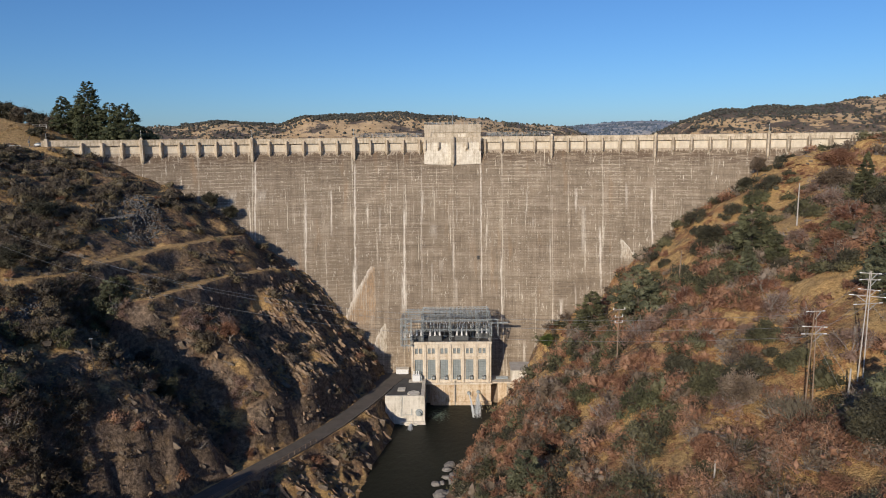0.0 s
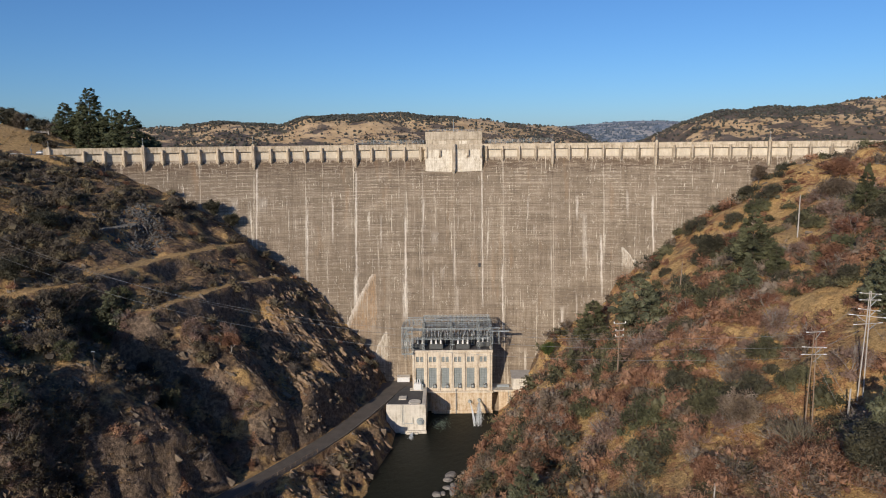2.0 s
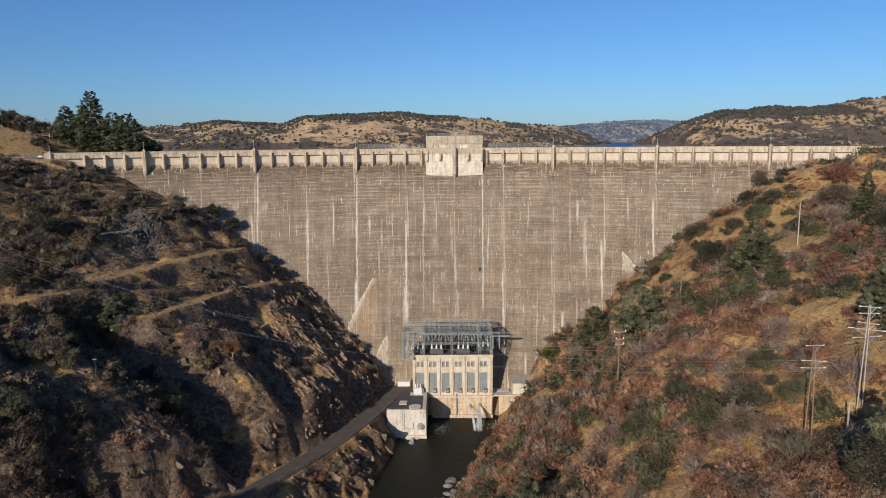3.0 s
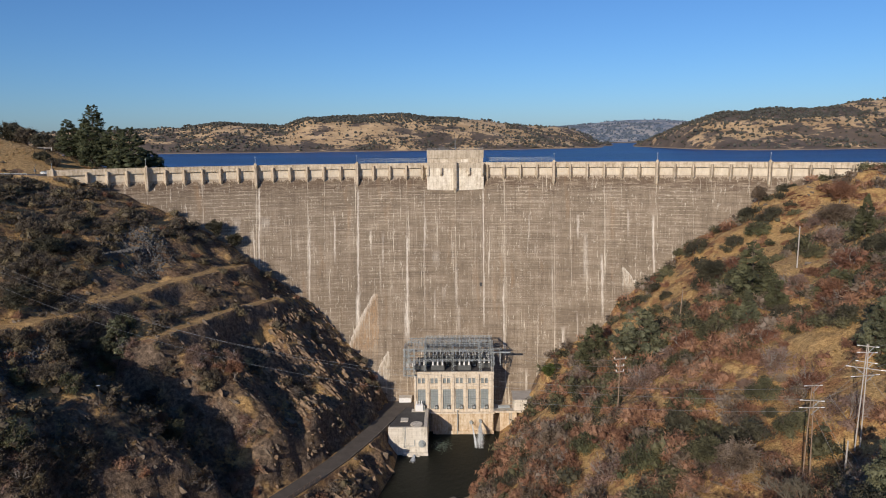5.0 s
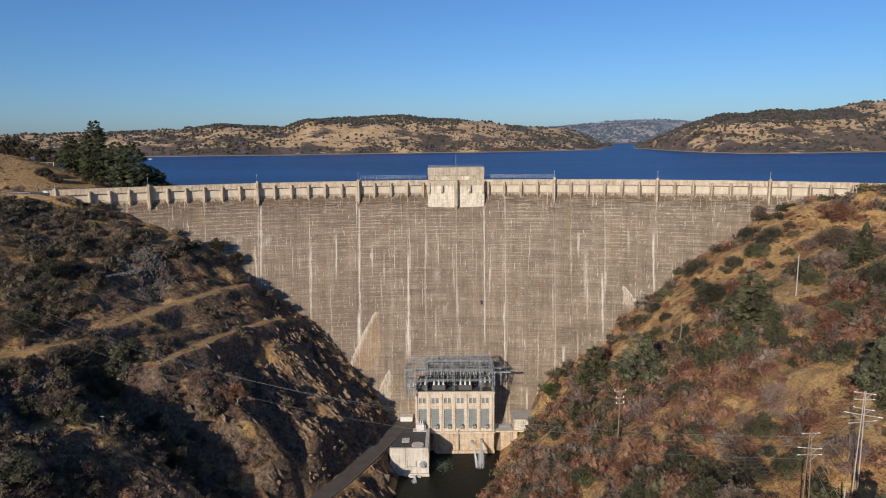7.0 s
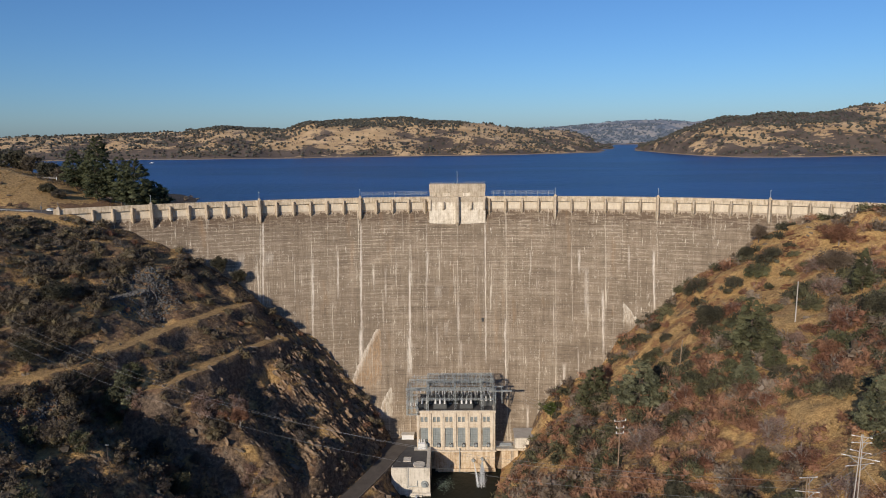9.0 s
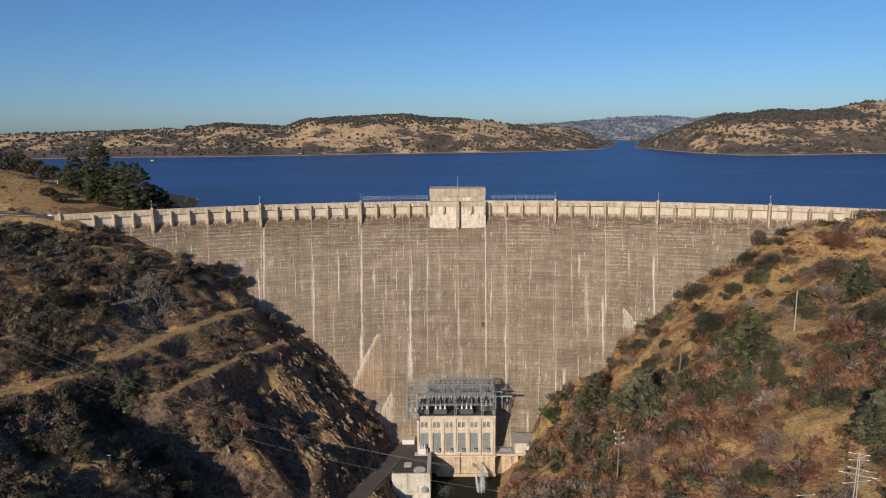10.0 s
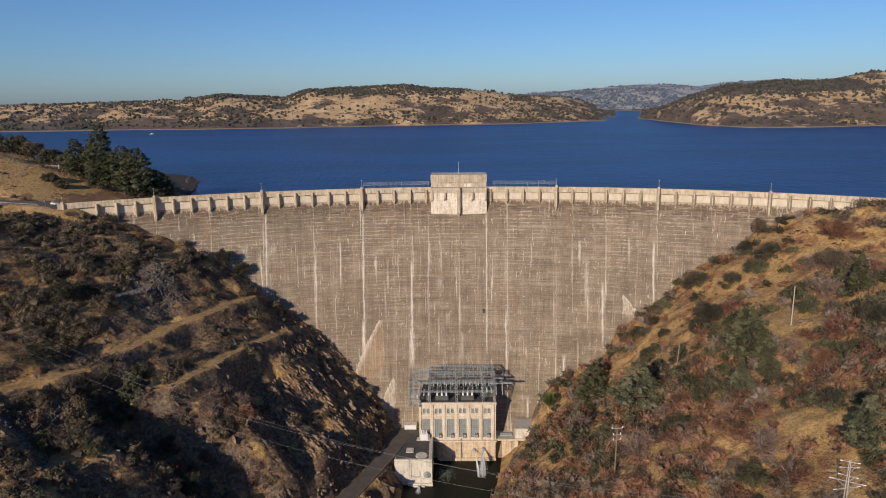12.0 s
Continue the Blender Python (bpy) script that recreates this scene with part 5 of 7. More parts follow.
def clumps(rng, centres, radii, leaves, size, core=0.55, inner=0.45, far=False, blade=0.42):
    """Leaf clumps: ragged cores with many narrow leaf blades about them. Arrays of centres (n, 3) and radii (n, 3)."""
    centres, radii = np.asarray(centres, float), np.asarray(radii, float)
    n = len(centres)
    d = rng.normal(size=(n, leaves, 3))
    d /= np.linalg.norm(d, axis=2, keepdims=True)
    p = centres[:, None] + d * radii[:, None] * rng.uniform(inner, 1.1, (n, leaves, 1))
    a = d * 0.8 + rng.normal(size=p.shape) * 0.6
    a /= np.linalg.norm(a, axis=2, keepdims=True)
    b = np.cross(a, rng.normal(size=p.shape))
    b /= np.linalg.norm(b, axis=2, keepdims=True) + 1e-9
    s = size * rng.uniform(0.6, 1.5, (n, leaves, 1))
    tri_v = np.stack((p - a * s * 0.7 + b * s * blade, p + a * s, p - a * s * 0.7 - b * s * blade), 2).reshape(-1, 3)
    tri = np.arange(n * leaves * 3).reshape(-1, 3)
    if core:
        cv, cf = ICO_V, ICO_F
        wob = rng.uniform(0.7, 1.15, (n, len(cv), 1)) if far else rng.uniform(0.45, 1.25, (n, len(cv), 1))
        v = (centres[:, None] + cv[None] * radii[:, None] * core * wob).reshape(-1, 3)
        f = (np.arange(n)[:, None, None] * len(cv) + cf[None]).reshape(-1, 3) + len(tri_v)
        tri_v, tri = np.concatenate((tri_v, v)), np.concatenate((tri, f))
    return tri_v, tri


def branch_set(bm, rng, start, heading, length, radius, depth, spread=0.6, kids=3):
    """Bare limbs that fork."""
    end = start + heading * length
    add_rod(bm, start, end, radius, radius * 0.6, 5, False)
    if depth == 0:
        return
    for _ in range(kids):
        h = (heading + Vector(rng.normal(size=3)) * spread + Vector((0, 0, 0.12))).normalized()
        branch_set(bm, rng, start + (end - start) * rng.uniform(0.55, 1.0), h, length * rng.uniform(0.55, 0.8), radius * 0.55, depth - 1, spread, kids)


def crown_part(name, pieces, material, parent):
    vs, fs, k = [], [], 0
    for v, f in pieces:
        vs.append(v)
        fs.append(f + k)
        k += len(v)
    ob = new(name, np_mesh(name, np.concatenate(vs), np.concatenate(fs)))
    ob.data.materials.append(material)
    ob.parent = parent
    return ob


def conifer(name, label, seed, h, w, material, slim=1.0, place=None, group="", power=1.5):
    """A pine: trunk, limbs and an uneven crown of needle clumps."""
    rng = np.random.RandomState(seed)
    ob = thing(name, label, "tree", place or (0, 0, 0), group)
    bm = bmesh.new()
    lean = rng.uniform(-0.03, 0.03, 2) * h
    add_rod(bm, (0, 0, -0.8), (lean[0], lean[1], h * 0.95), h * 0.022, h * 0.004, 7)
    cs, rs = [], []
    levels = int(h * 1.1)
    for k in range(levels):
        f = (k + 0.5) / levels
        z = h * (0.10 + 0.90 * f)
        reach = w / 2 * (1 - f ** power * slim) * rng.uniform(0.75, 1.15) * min(1, 0.45 + f * 3)
        for j in range(max(5, int(19 * (1 - 0.65 * f)))):
            a = rng.uniform(0, 2 * math.pi)
            r = reach * rng.uniform(0.55, 1.05)
            c = Vector((lean[0] * f + r * math.cos(a), lean[1] * f + r * math.sin(a), z + rng.uniform(-0.3, 0.5)))
            cs.append(c[:])
            sz = max(0.45, reach * rng.uniform(0.20, 0.34))
            rs.append((sz, sz, sz * 0.62))
            if j < 2:
                add_rod(bm, (lean[0] * f, lean[1] * f, z - 0.3), c, 0.07, 0.03, 4, False)
    part("trunk", bm, BARK, ob)
    crown_part("crown", [clumps(rng, cs, rs, 46, 0.27, 0.62)], material, ob)
    return ob


def broadleaf(name, label, seed, h, w, material, place=None, group="", airy=0.75, bark=BARK, leaves=110):
    """An oak: short forked trunk and a broken, lumpy crown."""
    rng = np.random.RandomState(seed)
    ob = thing(name, label, "tree", place or (0, 0, 0), group)
    bm = bmesh.new()
    branch_set(bm, rng, Vector((0, 0, -0.6)), Vector((0.05, 0.0, 1.0)).normalized(), h * 0.36, h * 0.035, 2, 0.55, 3)
    part("trunk", bm, bark, ob)
    n = int(24 + w * 4)
    d = rng.normal(size=(n, 3))
    d /= np.linalg.norm(d, axis=1, keepdims=True)
    k = rng.uniform(0.35, 0.95, (n, 1))
    cs = np.array((0, 0, h * 0.60)) + d * k * np.array((w * 0.42, w * 0.42, h * 0.36))
    sz = w * rng.uniform(0.10, 0.19, (n, 1))
    crown_part("crown", [clumps(rng, cs, sz * np.array((1, 1, 0.8)), leaves, 0.24 * (110 / leaves) ** 0.5, airy * 0.45, 0.3)], material, ob)
    return ob


def bare_tree(name, label, seed, h, place, spread=0.55, kids=3, depth=4, material=None):
    rng = np.random.RandomState(seed)
    ob = thing(name, label, "tree", place)
    bm = bmesh.new()
    for _ in range(2 if depth > 3 else 1):
        branch_set(bm, rng, Vector((0, 0, -0.5)), Vector((rng.uniform(-0.3, 0.3), rng.uniform(-0.3, 0.3), 1)).normalized(), h * 0.36, h * 0.028, depth, spread, kids)
    part("branchwork", bm, material or GREYBARK, ob)
    return ob


def on_ground(x, y):
    return (x, y, ground_at(x, y) - 0.1)


def scatter(rng, count, x0, x1, y0, y1, keep):
    """Random places on the valley sides, where keep(x, y, z) allows."""
    x, y = rng.uniform(x0, x1, count), rng.uniform(y0, y1, count)
    z = ground_height(x, y)
    r = np.hypot(x - DAM_X, y - DAM_Y)
    face = DAM_R - 0.67 * np.maximum(0, 93.5 - z)
    road = np.minimum(near_line(x, y, ROAD)[0], near_line(x, y, CREST_ROAD)[0] - np.where(y < 300, 4.0, 0.0))
    road = np.minimum(road, 2.2 + np.minimum.reduce([near_line(x, y, t)[0] for t in TRACKS]))
    good = ((r < face - 1.5) | (r > DAM_R + 12)) & (r < 900) & (road > 5.0) & (z > 2.0) & ~((x > -24) & (x < 33 - 6 * (y < 246)) & (y > 226))
    good &= (np.abs(x) < 0.70 * y + 8)
    slope = np.hypot(ground_height(x + 1.5, y) - z, ground_height(x, y + 1.5) - z) / 1.5
    good &= (x > 0) | (slope > 0.33) | (rng.rand(count) < 0.25)
    k = keep(x, y, z) * np.where((x > 0) & (face - r < 10), 1.7, 1.0)
    good &= rng.rand(count) < k
    return x[good], y[good], z[good]


def shrubs(name, label, seed, count, area, keep, radius, material, leaves=52, size=0.32, lobes=7, tall=0.95, twigs=0, twig=None, core=0, y0=None, y1=None, blade=0.42):
    rng = np.random.RandomState(seed)
    x, y, z = scatter(rng, count, *area, keep)
    if y0 is not None:
        pick = (y >= y0) & (y < y1)
        x, y, z = x[pick], y[pick], z[pick]
    n = len(x)
    r = rng.uniform(*radius, n) * rng.uniform(0.6, 1.0, n)
    base = np.repeat(np.stack((x, y, z), 1), lobes, 0)
    rr = np.repeat(r, lobes)
    turn, out = rng.uniform(0, 2 * math.pi, n * lobes), np.sqrt(rng.uniform(0, 1, n * lobes)) * (0.72 if lobes > 1 else 0.1)
    h = rr * tall * rng.uniform(0.6, 1.2, n * lobes) * (1 - 0.45 * out)
    cs = base + np.column_stack((out * np.cos(turn) * rr, out * np.sin(turn) * rr, h * 0.62))
    cs[:, 2] = np.maximum(cs[:, 2], ground_height(cs[:, 0], cs[:, 1]) + h * 0.4)
    fat = 0.46 if lobes > 1 else 0.8
    v, f = clumps(rng, cs, np.column_stack((rr * fat, rr * fat, h * 0.6)), leaves, size, core, 0.25 if not core else 0.5, blade=blade)
    ob = new(name, np_mesh(name, v, f))
    ob.data.materials.append(material)
    if twigs:
        # pale stems fanning out of each shrub
        k = n * twigs
        d = rng.normal(size=(k, 3))
        d[:, 2] = np.abs(d[:, 2]) * 0.8 + 0.35
        d /= np.linalg.norm(d, axis=1, keepdims=True)
        foot = np.repeat(np.stack((x, y, z - 0.1), 1), twigs, 0)
        side = np.cross(d, rng.normal(size=(k, 3)))
        side *= 0.06 / (np.linalg.norm(side, axis=1, keepdims=True) + 1e-9)
        tip = foot + d * np.repeat(r, twigs)[:, None] * rng.uniform(0.7, 1.25, (k, 1))
        st = new(name + "_stems", np_mesh(name + "_stems", np.stack((foot + side, tip, foot - side), 1).reshape(-1, 3), np.arange(3 * k).reshape(-1, 3)))
        st.data.materials.append(twig or GREYBARK)
        tagged(st, "pale bare stems of the hillside shrubs", "shrubs", kind="stuff")
    return tagged(ob, label, "shrubs", kind="stuff")


RIGHT_AREA, LEFT_AREA = (2, 185, 66, 300), (-215, -28, 90, 305)
# shrubs that stand out singly: x, y, width
DARK_BUSH = ((95.6, 263.1, 10), (86.3, 228, 10), (120.9, 257.3, 11), (104.4, 250.5, 8.4), (84.1, 169.1, 6), (86.2, 146.5, 6.7), (40.9, 141.7, 5), (77.8, 241.2, 5), (72.1, 277.1, 4.8), (55.4, 121.8, 9.4), (47.4, 136.7, 8.5))
GREY_BUSH = ((114.1, 251.7, 9.9), (97, 168, 12), (102, 165.5, 6), (36.8, 127, 9.2), (31.8, 152.4, 8.9), (76.9, 184.5, 6.8), (88, 181.5, 7.9))
OLIVE_BUSH = ((107.7, 199.6, 6.4), (87.7, 167.6, 5.2), (70.9, 233.9, 8.4), (59.8, 170.7, 9.3), (69.9, 175.7, 11), (65, 136.1, 8.7), (63.7, 121.7, 7.3), (52.3, 130.3, 8.7), (75.8, 174.8, 6))
RUST_BUSH = ((96.2, 230, 12), (103.8, 176.7, 12), (93.7, 163.3, 10.5), (63.7, 181, 8.7), (74.8, 157.7, 7), (69.9, 129.6, 9.2), (55, 142.1, 7.1), (43.2, 126, 5.7), (139.5, 222.4, 8.7), (102.9, 161.6, 6), (57.5, 249, 8.2), (64.2, 162.8, 4.7), (79.8, 265.1, 6.5))
PINK_BUSH = ((117.8, 209.9, 13), (91.7, 179.8, 7.9), (70.1, 142.9, 10.7), (41, 206.5, 9.8), (46.7, 160.4, 10.5), (71.7, 117.2, 9), (127.7, 233.8, 11.6), (31.9, 131.6, 9.5), (48.8, 111.7, 7.7), (58.9, 180.4, 6.1), (64.1, 142.5, 5.1))
SHADE_BUSH = ((-135.9, 240.9, 15), (-141.3, 216, 14), (-128.8, 209.6, 14), (-120.3, 209.1, 12), (-131.5, 202.5, 14), (-123.5, 204.8, 11.5), (-119.7, 222.7, 10), (-143.2, 231.3, 12.5), (-108.3, 192.7, 13), (-109.9, 186.2, 12), (-118.4, 176.8, 10), (-103.8, 168.1, 12), (-73.9, 198.3, 8), (-91.3, 141.7, 13), (-88.9, 151.6, 11), (-124.1, 248.2, 11.5), (-94.5, 134.5, 8), (-92, 139, 8), (-88.5, 146, 8), (-88.6, 142, 7.5), (-85.2, 147, 6.5))
SHADE_GREEN = ((-103.7, 193.9, 7.6), (-107.7, 190.3, 8.7), (-109.6, 166, 7.4), (-97.1, 141, 9.4), (-99.7, 202, 7.1), (-98.1, 167.2, 7.3))
SHADE_RUST = ((-97.6, 194.7, 8), (-82.4, 174.1, 5.8), (-78.1, 201.8, 9), (-70.3, 210.5, 8), (-61, 190.7, 9), (-62.4, 183, 6.1), (-93.9, 137.1, 7.4))
# open dry grass: x, y, radius
CLEARINGS = ((113, 251, 8), (111, 232, 7), (108, 261, 5.8), (79, 144, 10), (78, 150, 6.3), (80, 138, 6), (82, 169, 3.5), (92, 147, 5), (62, 153, 3.6), (41, 153, 3), (47, 149, 3), (87, 256, 5.6), (75, 232, 5.1), (98, 188, 4.9), (65, 148, 3.1), (99, 198, 6.9), (104, 226, 5.1), (75, 203, 4.6))
SINGLE = DARK_BUSH + GREY_BUSH + OLIVE_BUSH + RUST_BUSH + PINK_BUSH


def clear(x, y):
    """One on crowded ground, near zero in the open grass and where a single shrub stands."""
    k = np.ones_like(x)
    for cx, cy, r in CLEARINGS:
        k = k * (1 - 0.96 * np.exp(-(((x - cx) ** 2 + (y - cy) ** 2) / r ** 2) ** 2))
    for cx, cy, w in SINGLE:
        k = k * (1 - 0.9 * np.exp(-(((x - cx) ** 2 + (y - cy) ** 2) / (0.62 * w) ** 2) ** 2))
    return k


patch = lambda x, y, size, seed, lo, hi: ease((fbm(x, y, size, 3, seed) - lo) / (hi - lo))
lower = lambda z, a, b: ease((b - z) / (b - a))
open_left = lambda x, y: (1 - 0.93 * np.exp(-(((x + 58) / 34) ** 2 + ((y - 238) / 30) ** 2))) * (1 - 0.85 * np.exp(-(((x + 84) / 17) ** 2 + ((y - 148) / 17) ** 2)))

upper = lambda y: 0.75 + 0.25 * ease((y - 150) / 45)
dense = lambda x, y: 0.13 + 0.87 * ease((212 - y) / 50) + 0.3 * ease((20 - np.abs(x - 45)) / 20)
gaps = lambda x, y: 1 - 0.7 * patch(x, y, 17, 64, 0.15, 0.4)                      # small openings of dry grass
CLOSE, NEAR, FAR = 112, 168, 400


def bushes(name, label, seed, count, keep, radius, material, leaves, size, **more):
    """Hillside shrubs; those farther off have fewer and larger leaf clumps."""
    shrubs(name, label, seed, count, RIGHT_AREA, keep, radius, material, int(leaves * 2.0), size * 0.56, y0=0, y1=CLOSE, **dict(more, core=0.25))
    shrubs(name, label, seed, count, RIGHT_AREA, keep, radius, material, leaves, size, y0=CLOSE, y1=NEAR, **more)
    shrubs(name, label, seed, count, RIGHT_AREA, keep, radius, material, int(leaves * 0.5), size * 1.45, y0=NEAR, y1=FAR, **more)


bushes("rust_shrubs", "rust-red half-bare shrubs covering the lower hillside", 11, 8600, lambda x, y, z: (0.18 + 0.34 * patch(x, y, 26, 51, -0.15, 0.3)) * dense(x, y) * clear(x, y) * gaps(x, y), (2.0, 4.6), LEAF_RUST, 36, 0.44, twigs=32, twig=TWIG_RED, blade=0.2, tall=1.1, core=0.42)
bushes("brown_shrubs", "grey-brown half-bare shrubs on the hillside", 12, 7000, lambda x, y, z: (0.13 + 0.30 * patch(x, y, 22, 53, -0.1, 0.35)) * dense(x, y) * clear(x, y) * gaps(x, y), (2.2, 5.6), LEAF_BROWN, 38, 0.41, twigs=32, blade=0.2, tall=1.1, core=0.42)
bushes("olive_shrubs", "olive green evergreen shrubs on the hillside", 13, 3900, lambda x, y, z: (0.10 + 0.42 * patch(x, y, 24, 57, -0.05, 0.3)) * (0.3 + 0.7 * dense(x, y)) * upper(y) * clear(x, y) * gaps(x, y), (2.2, 5.2), LEAF_OLIVE, 68, 0.27, core=0.45)
bushes("dark_shrubs", "dark green shrubs on the sunny hillside", 14, 3600, lambda x, y, z: (0.07 + 0.42 * patch(x, y, 20, 59, 0.0, 0.35)) * upper(y) * clear(x, y) * gaps(x, y), (2.2, 5.0), LEAF_DARK, 68, 0.27, core=0.45)
shrubs("low_brush", "low reddish brush and dead weeds among dry grass", 15, 9000, RIGHT_AREA, lambda x, y, z: (0.10 + 0.40 * patch(x, y, 12, 61, 0.0, 0.3)) * (0.2 + 0.8 * ease((205 - y) / 40)), (0.3, 0.95), LEAF_RUST, 16, 0.22, 1, 0.6)
shrubs("rust_mats", "low spreading mats of dark rust brush on the golden slope", 17, 3400, RIGHT_AREA, lambda x, y, z: 0.9 * patch(x, y, 13, 66, 0.12, 0.4) * ease((y - 165) / 40) * clear(x, y), (0.8, 2.0), LEAF_MAT, 22, 0.30, 4, 0.32)
shrubs("grass_tufts", "tufts of dry golden grass", 16, 9000, RIGHT_AREA, lambda x, y, z: 0.2 + 0.5 * patch(x, y, 15, 63, -0.2, 0.3), (0.3, 0.7), STRAW, 12, 0.24, 1, 0.5)
hollow = lambda x, y: 0.9 * np.exp(-(((x + 93) / 13) ** 2 + ((y - 196) / 10) ** 2))
blob = lambda x, y, cx, cy, rx, ry: ease(1.6 - 1.2 * np.sqrt(((x - cx) / rx) ** 2 + ((y - cy) / ry) ** 2) + 0.5 * fbm(x, y, 9, 3, 72))
thicket = lambda x, y: np.maximum.reduce([blob(x, y, -153, 252, 24, 17), blob(x, y, -136, 214, 15, 11), blob(x, y, -126, 237, 12, 5), blob(x, y, -103, 184, 14, 9), blob(x, y, -90, 176, 13, 9), blob(x, y, -106, 126, 13, 10), blob(x, y, -116, 150, 12, 9), blob(x, y, -97, 137, 10, 8), blob(x, y, -89, 121, 9, 7), blob(x, y, -118, 262, 12, 7)])
shrubs("shade_shrubs", "dark evergreen thicket on the shaded hillside", 21, 3500, LEFT_AREA, lambda x, y, z: (0.06 + 0.30 * patch(x, y, 24, 71, 0.0, 0.3)) * open_left(x, y) + 0.8 * thicket(x, y) + 0.5 * hollow(x, y), (2.2, 5.0), LEAF_SHADE, 38, 0.33, 7, 0.8, core=0.62)
shrubs("shade_brown_shrubs", "brown leafless thicket on the shaded hillside", 22, 3000, LEFT_AREA, lambda x, y, z: (0.12 + 0.45 * patch(x, y, 26, 73, 0.0, 0.35)) * open_left(x, y) + 0.4 * hollow(x, y), (1.5, 4.0), LEAF_BROWN_SHADED, 40, 0.36, twigs=40, blade=0.2)
shrubs("shade_rust_shrubs", "dull red shrubs scattered over the shaded hillside", 23, 1200, LEFT_AREA, lambda x, y, z: (0.05 + 0.4 * patch(x, y, 24, 75, 0.1, 0.4)) * open_left(x, y), (1.2, 3.2), LEAF_RUST, 44, 0.25, twigs=50, twig=TWIG_RED)
shrubs("shade_tufts", "tufts of dry grass on the shaded hillside", 24, 9000, LEFT_AREA, lambda x, y, z: 0.3 + 0.5 * patch(x, y, 15, 77, -0.2, 0.3), (0.3, 0.75), STRAW, 12, 0.24, 1, 0.5)
shrubs("shade_weeds", "low dead weeds on the shaded hillside", 25, 5500, LEFT_AREA, lambda x, y, z: 0.3 + 0.4 * patch(x, y, 13, 79, -0.2, 0.3), (0.4, 1.3), LEAF_BROWN_SHADED, 18, 0.26, 1, 0.6)



def shrub(label, seed, x, y, w, material, stem, group, h=0.62, leaves=105, size=0.27, blade=0.36, core=0.5):
    """A broad shrub: stems that fan out of the ground and a lumpy dome of leaves down to its foot."""
    rng = np.random.RandomState(seed)
    ob = thing("shrub", label, "shrub", (x, y, ground_at(x, y) - 0.1), group)
    h = w * h * rng.uniform(0.85, 1.15)
    bm = bmesh.new()
    for _ in range(7):
        a, t = rng.uniform(0, 2 * math.pi), rng.uniform(0.3, 1.1)
        branch_set(bm, rng, Vector((0, 0, -0.4)), Vector((math.cos(a) * t, math.sin(a) * t, 1)).normalized(), h * 0.62, 0.075, 2, 0.5, 3)
    part("branchwork", bm, stem, ob)
    n = int(12 + w * 1.6)
    a, out = rng.uniform(0, 2 * math.pi, n), np.sqrt(rng.uniform(0, 1, n))
    cx, cy = w * 0.40 * out * np.cos(a), w * 0.40 * out * np.sin(a)
    lift = ground_height(x + cx, y + cy) - ground_at(x, y)
    cz = lift * 0.8 + h * np.sqrt(1 - 0.8 * out ** 2) * rng.uniform(0.35, 0.8, n)
    r = w * rng.uniform(0.13, 0.20, (n, 1))
    crown_part("crown", [clumps(rng, np.stack((cx, cy, cz), 1), r * np.array((1, 1, 0.85)), leaves, size, core, 0.4, blade=blade)], material, ob)
    return ob


B = "shrubs on the sunny hillside"
for k, (x, y, w) in enumerate(DARK_BUSH):
    shrub("dark green dense shrub on dry grass", 200 + k, x, y, w, LEAF_DARK, BARK, B)
for k, (x, y, w) in enumerate(GREY_BUSH):
    shrub("grey-green dense shrub on the golden slope", 220 + k, x, y, w, LEAF_PINE, BARK, B, 0.5)
for k, (x, y, w) in enumerate(OLIVE_BUSH):
    shrub("olive green low shrub among rust brush", 240 + k, x, y, w, LEAF_OLIVE, BARK, B, 0.5)
for k, (x, y, w) in enumerate(RUST_BUSH):
    shrub("rust-red broad shrub with dry leaves", 260 + k, x, y, w, LEAF_RED, GREYBARK, B, 0.55, 95, 0.27, 0.28, 0.42)
for k, (x, y, w) in enumerate(PINK_BUSH):
    shrub("half-bare pinkish-grey shrub with pale stems", 280 + k, x, y, w, TWIG_RED, GREYBARK, B, 0.6, 85, 0.34, 0.16, 0.3)
B = "shrubs on the shaded hillside"
for k, (x, y, w) in enumerate(SHADE_BUSH):
    shrub("dark brown-green tall shrub of a dense thicket", 300 + k, x, y, w, LEAF_SHADE, BARK, B, 0.5)
for k, (x, y, w) in enumerate(SHADE_GREEN):
    shrub("grey-green round shrub in the shade", 320 + k, x, y, w, LEAF_PINE, BARK, B)
for k, (x, y, w) in enumerate(SHADE_RUST):
    shrub("dull red-brown half-bare shrub on the shaded slope", 340 + k, x, y, w, TWIG_RED, GREYBARK, B, 0.6, 95, 0.3, 0.2, 0.35)

# single trees of the sunny side
G = "pines on the hillside"
conifer("grey_pine", "broad grey-green pine standing over rust shrubs", 31, 15, 15, LEAF_GREY, 0.7, on_ground(54.9, 191.8), G)
conifer("grey_pine", "pale grey-green pine close to the dam face", 32, 16, 13, LEAF_PINE, 0.7, on_ground(50, 232), G)
conifer("grey_pine", "large dark grey-green pine on the golden slope", 33, 16, 14, LEAF_PINE, 0.8, on_ground(84.6, 187.5), G)
conifer("grey_pine", "small pointed grey-green pine below a larger one", 34, 10, 6.5, LEAF_GREY, 1.0, on_ground(76.3, 170.3), G)
conifer("grey_pine", "small rounded pine beside the golden knoll", 35, 8.5, 6.5, LEAF_PINE, 0.7, on_ground(83.9, 172.5), G)
conifer("grey_pine", "pointed dark pine on the upper slope", 36, 12.5, 7.5, LEAF_PINE, 1.0, on_ground(121.2, 198.5), G)
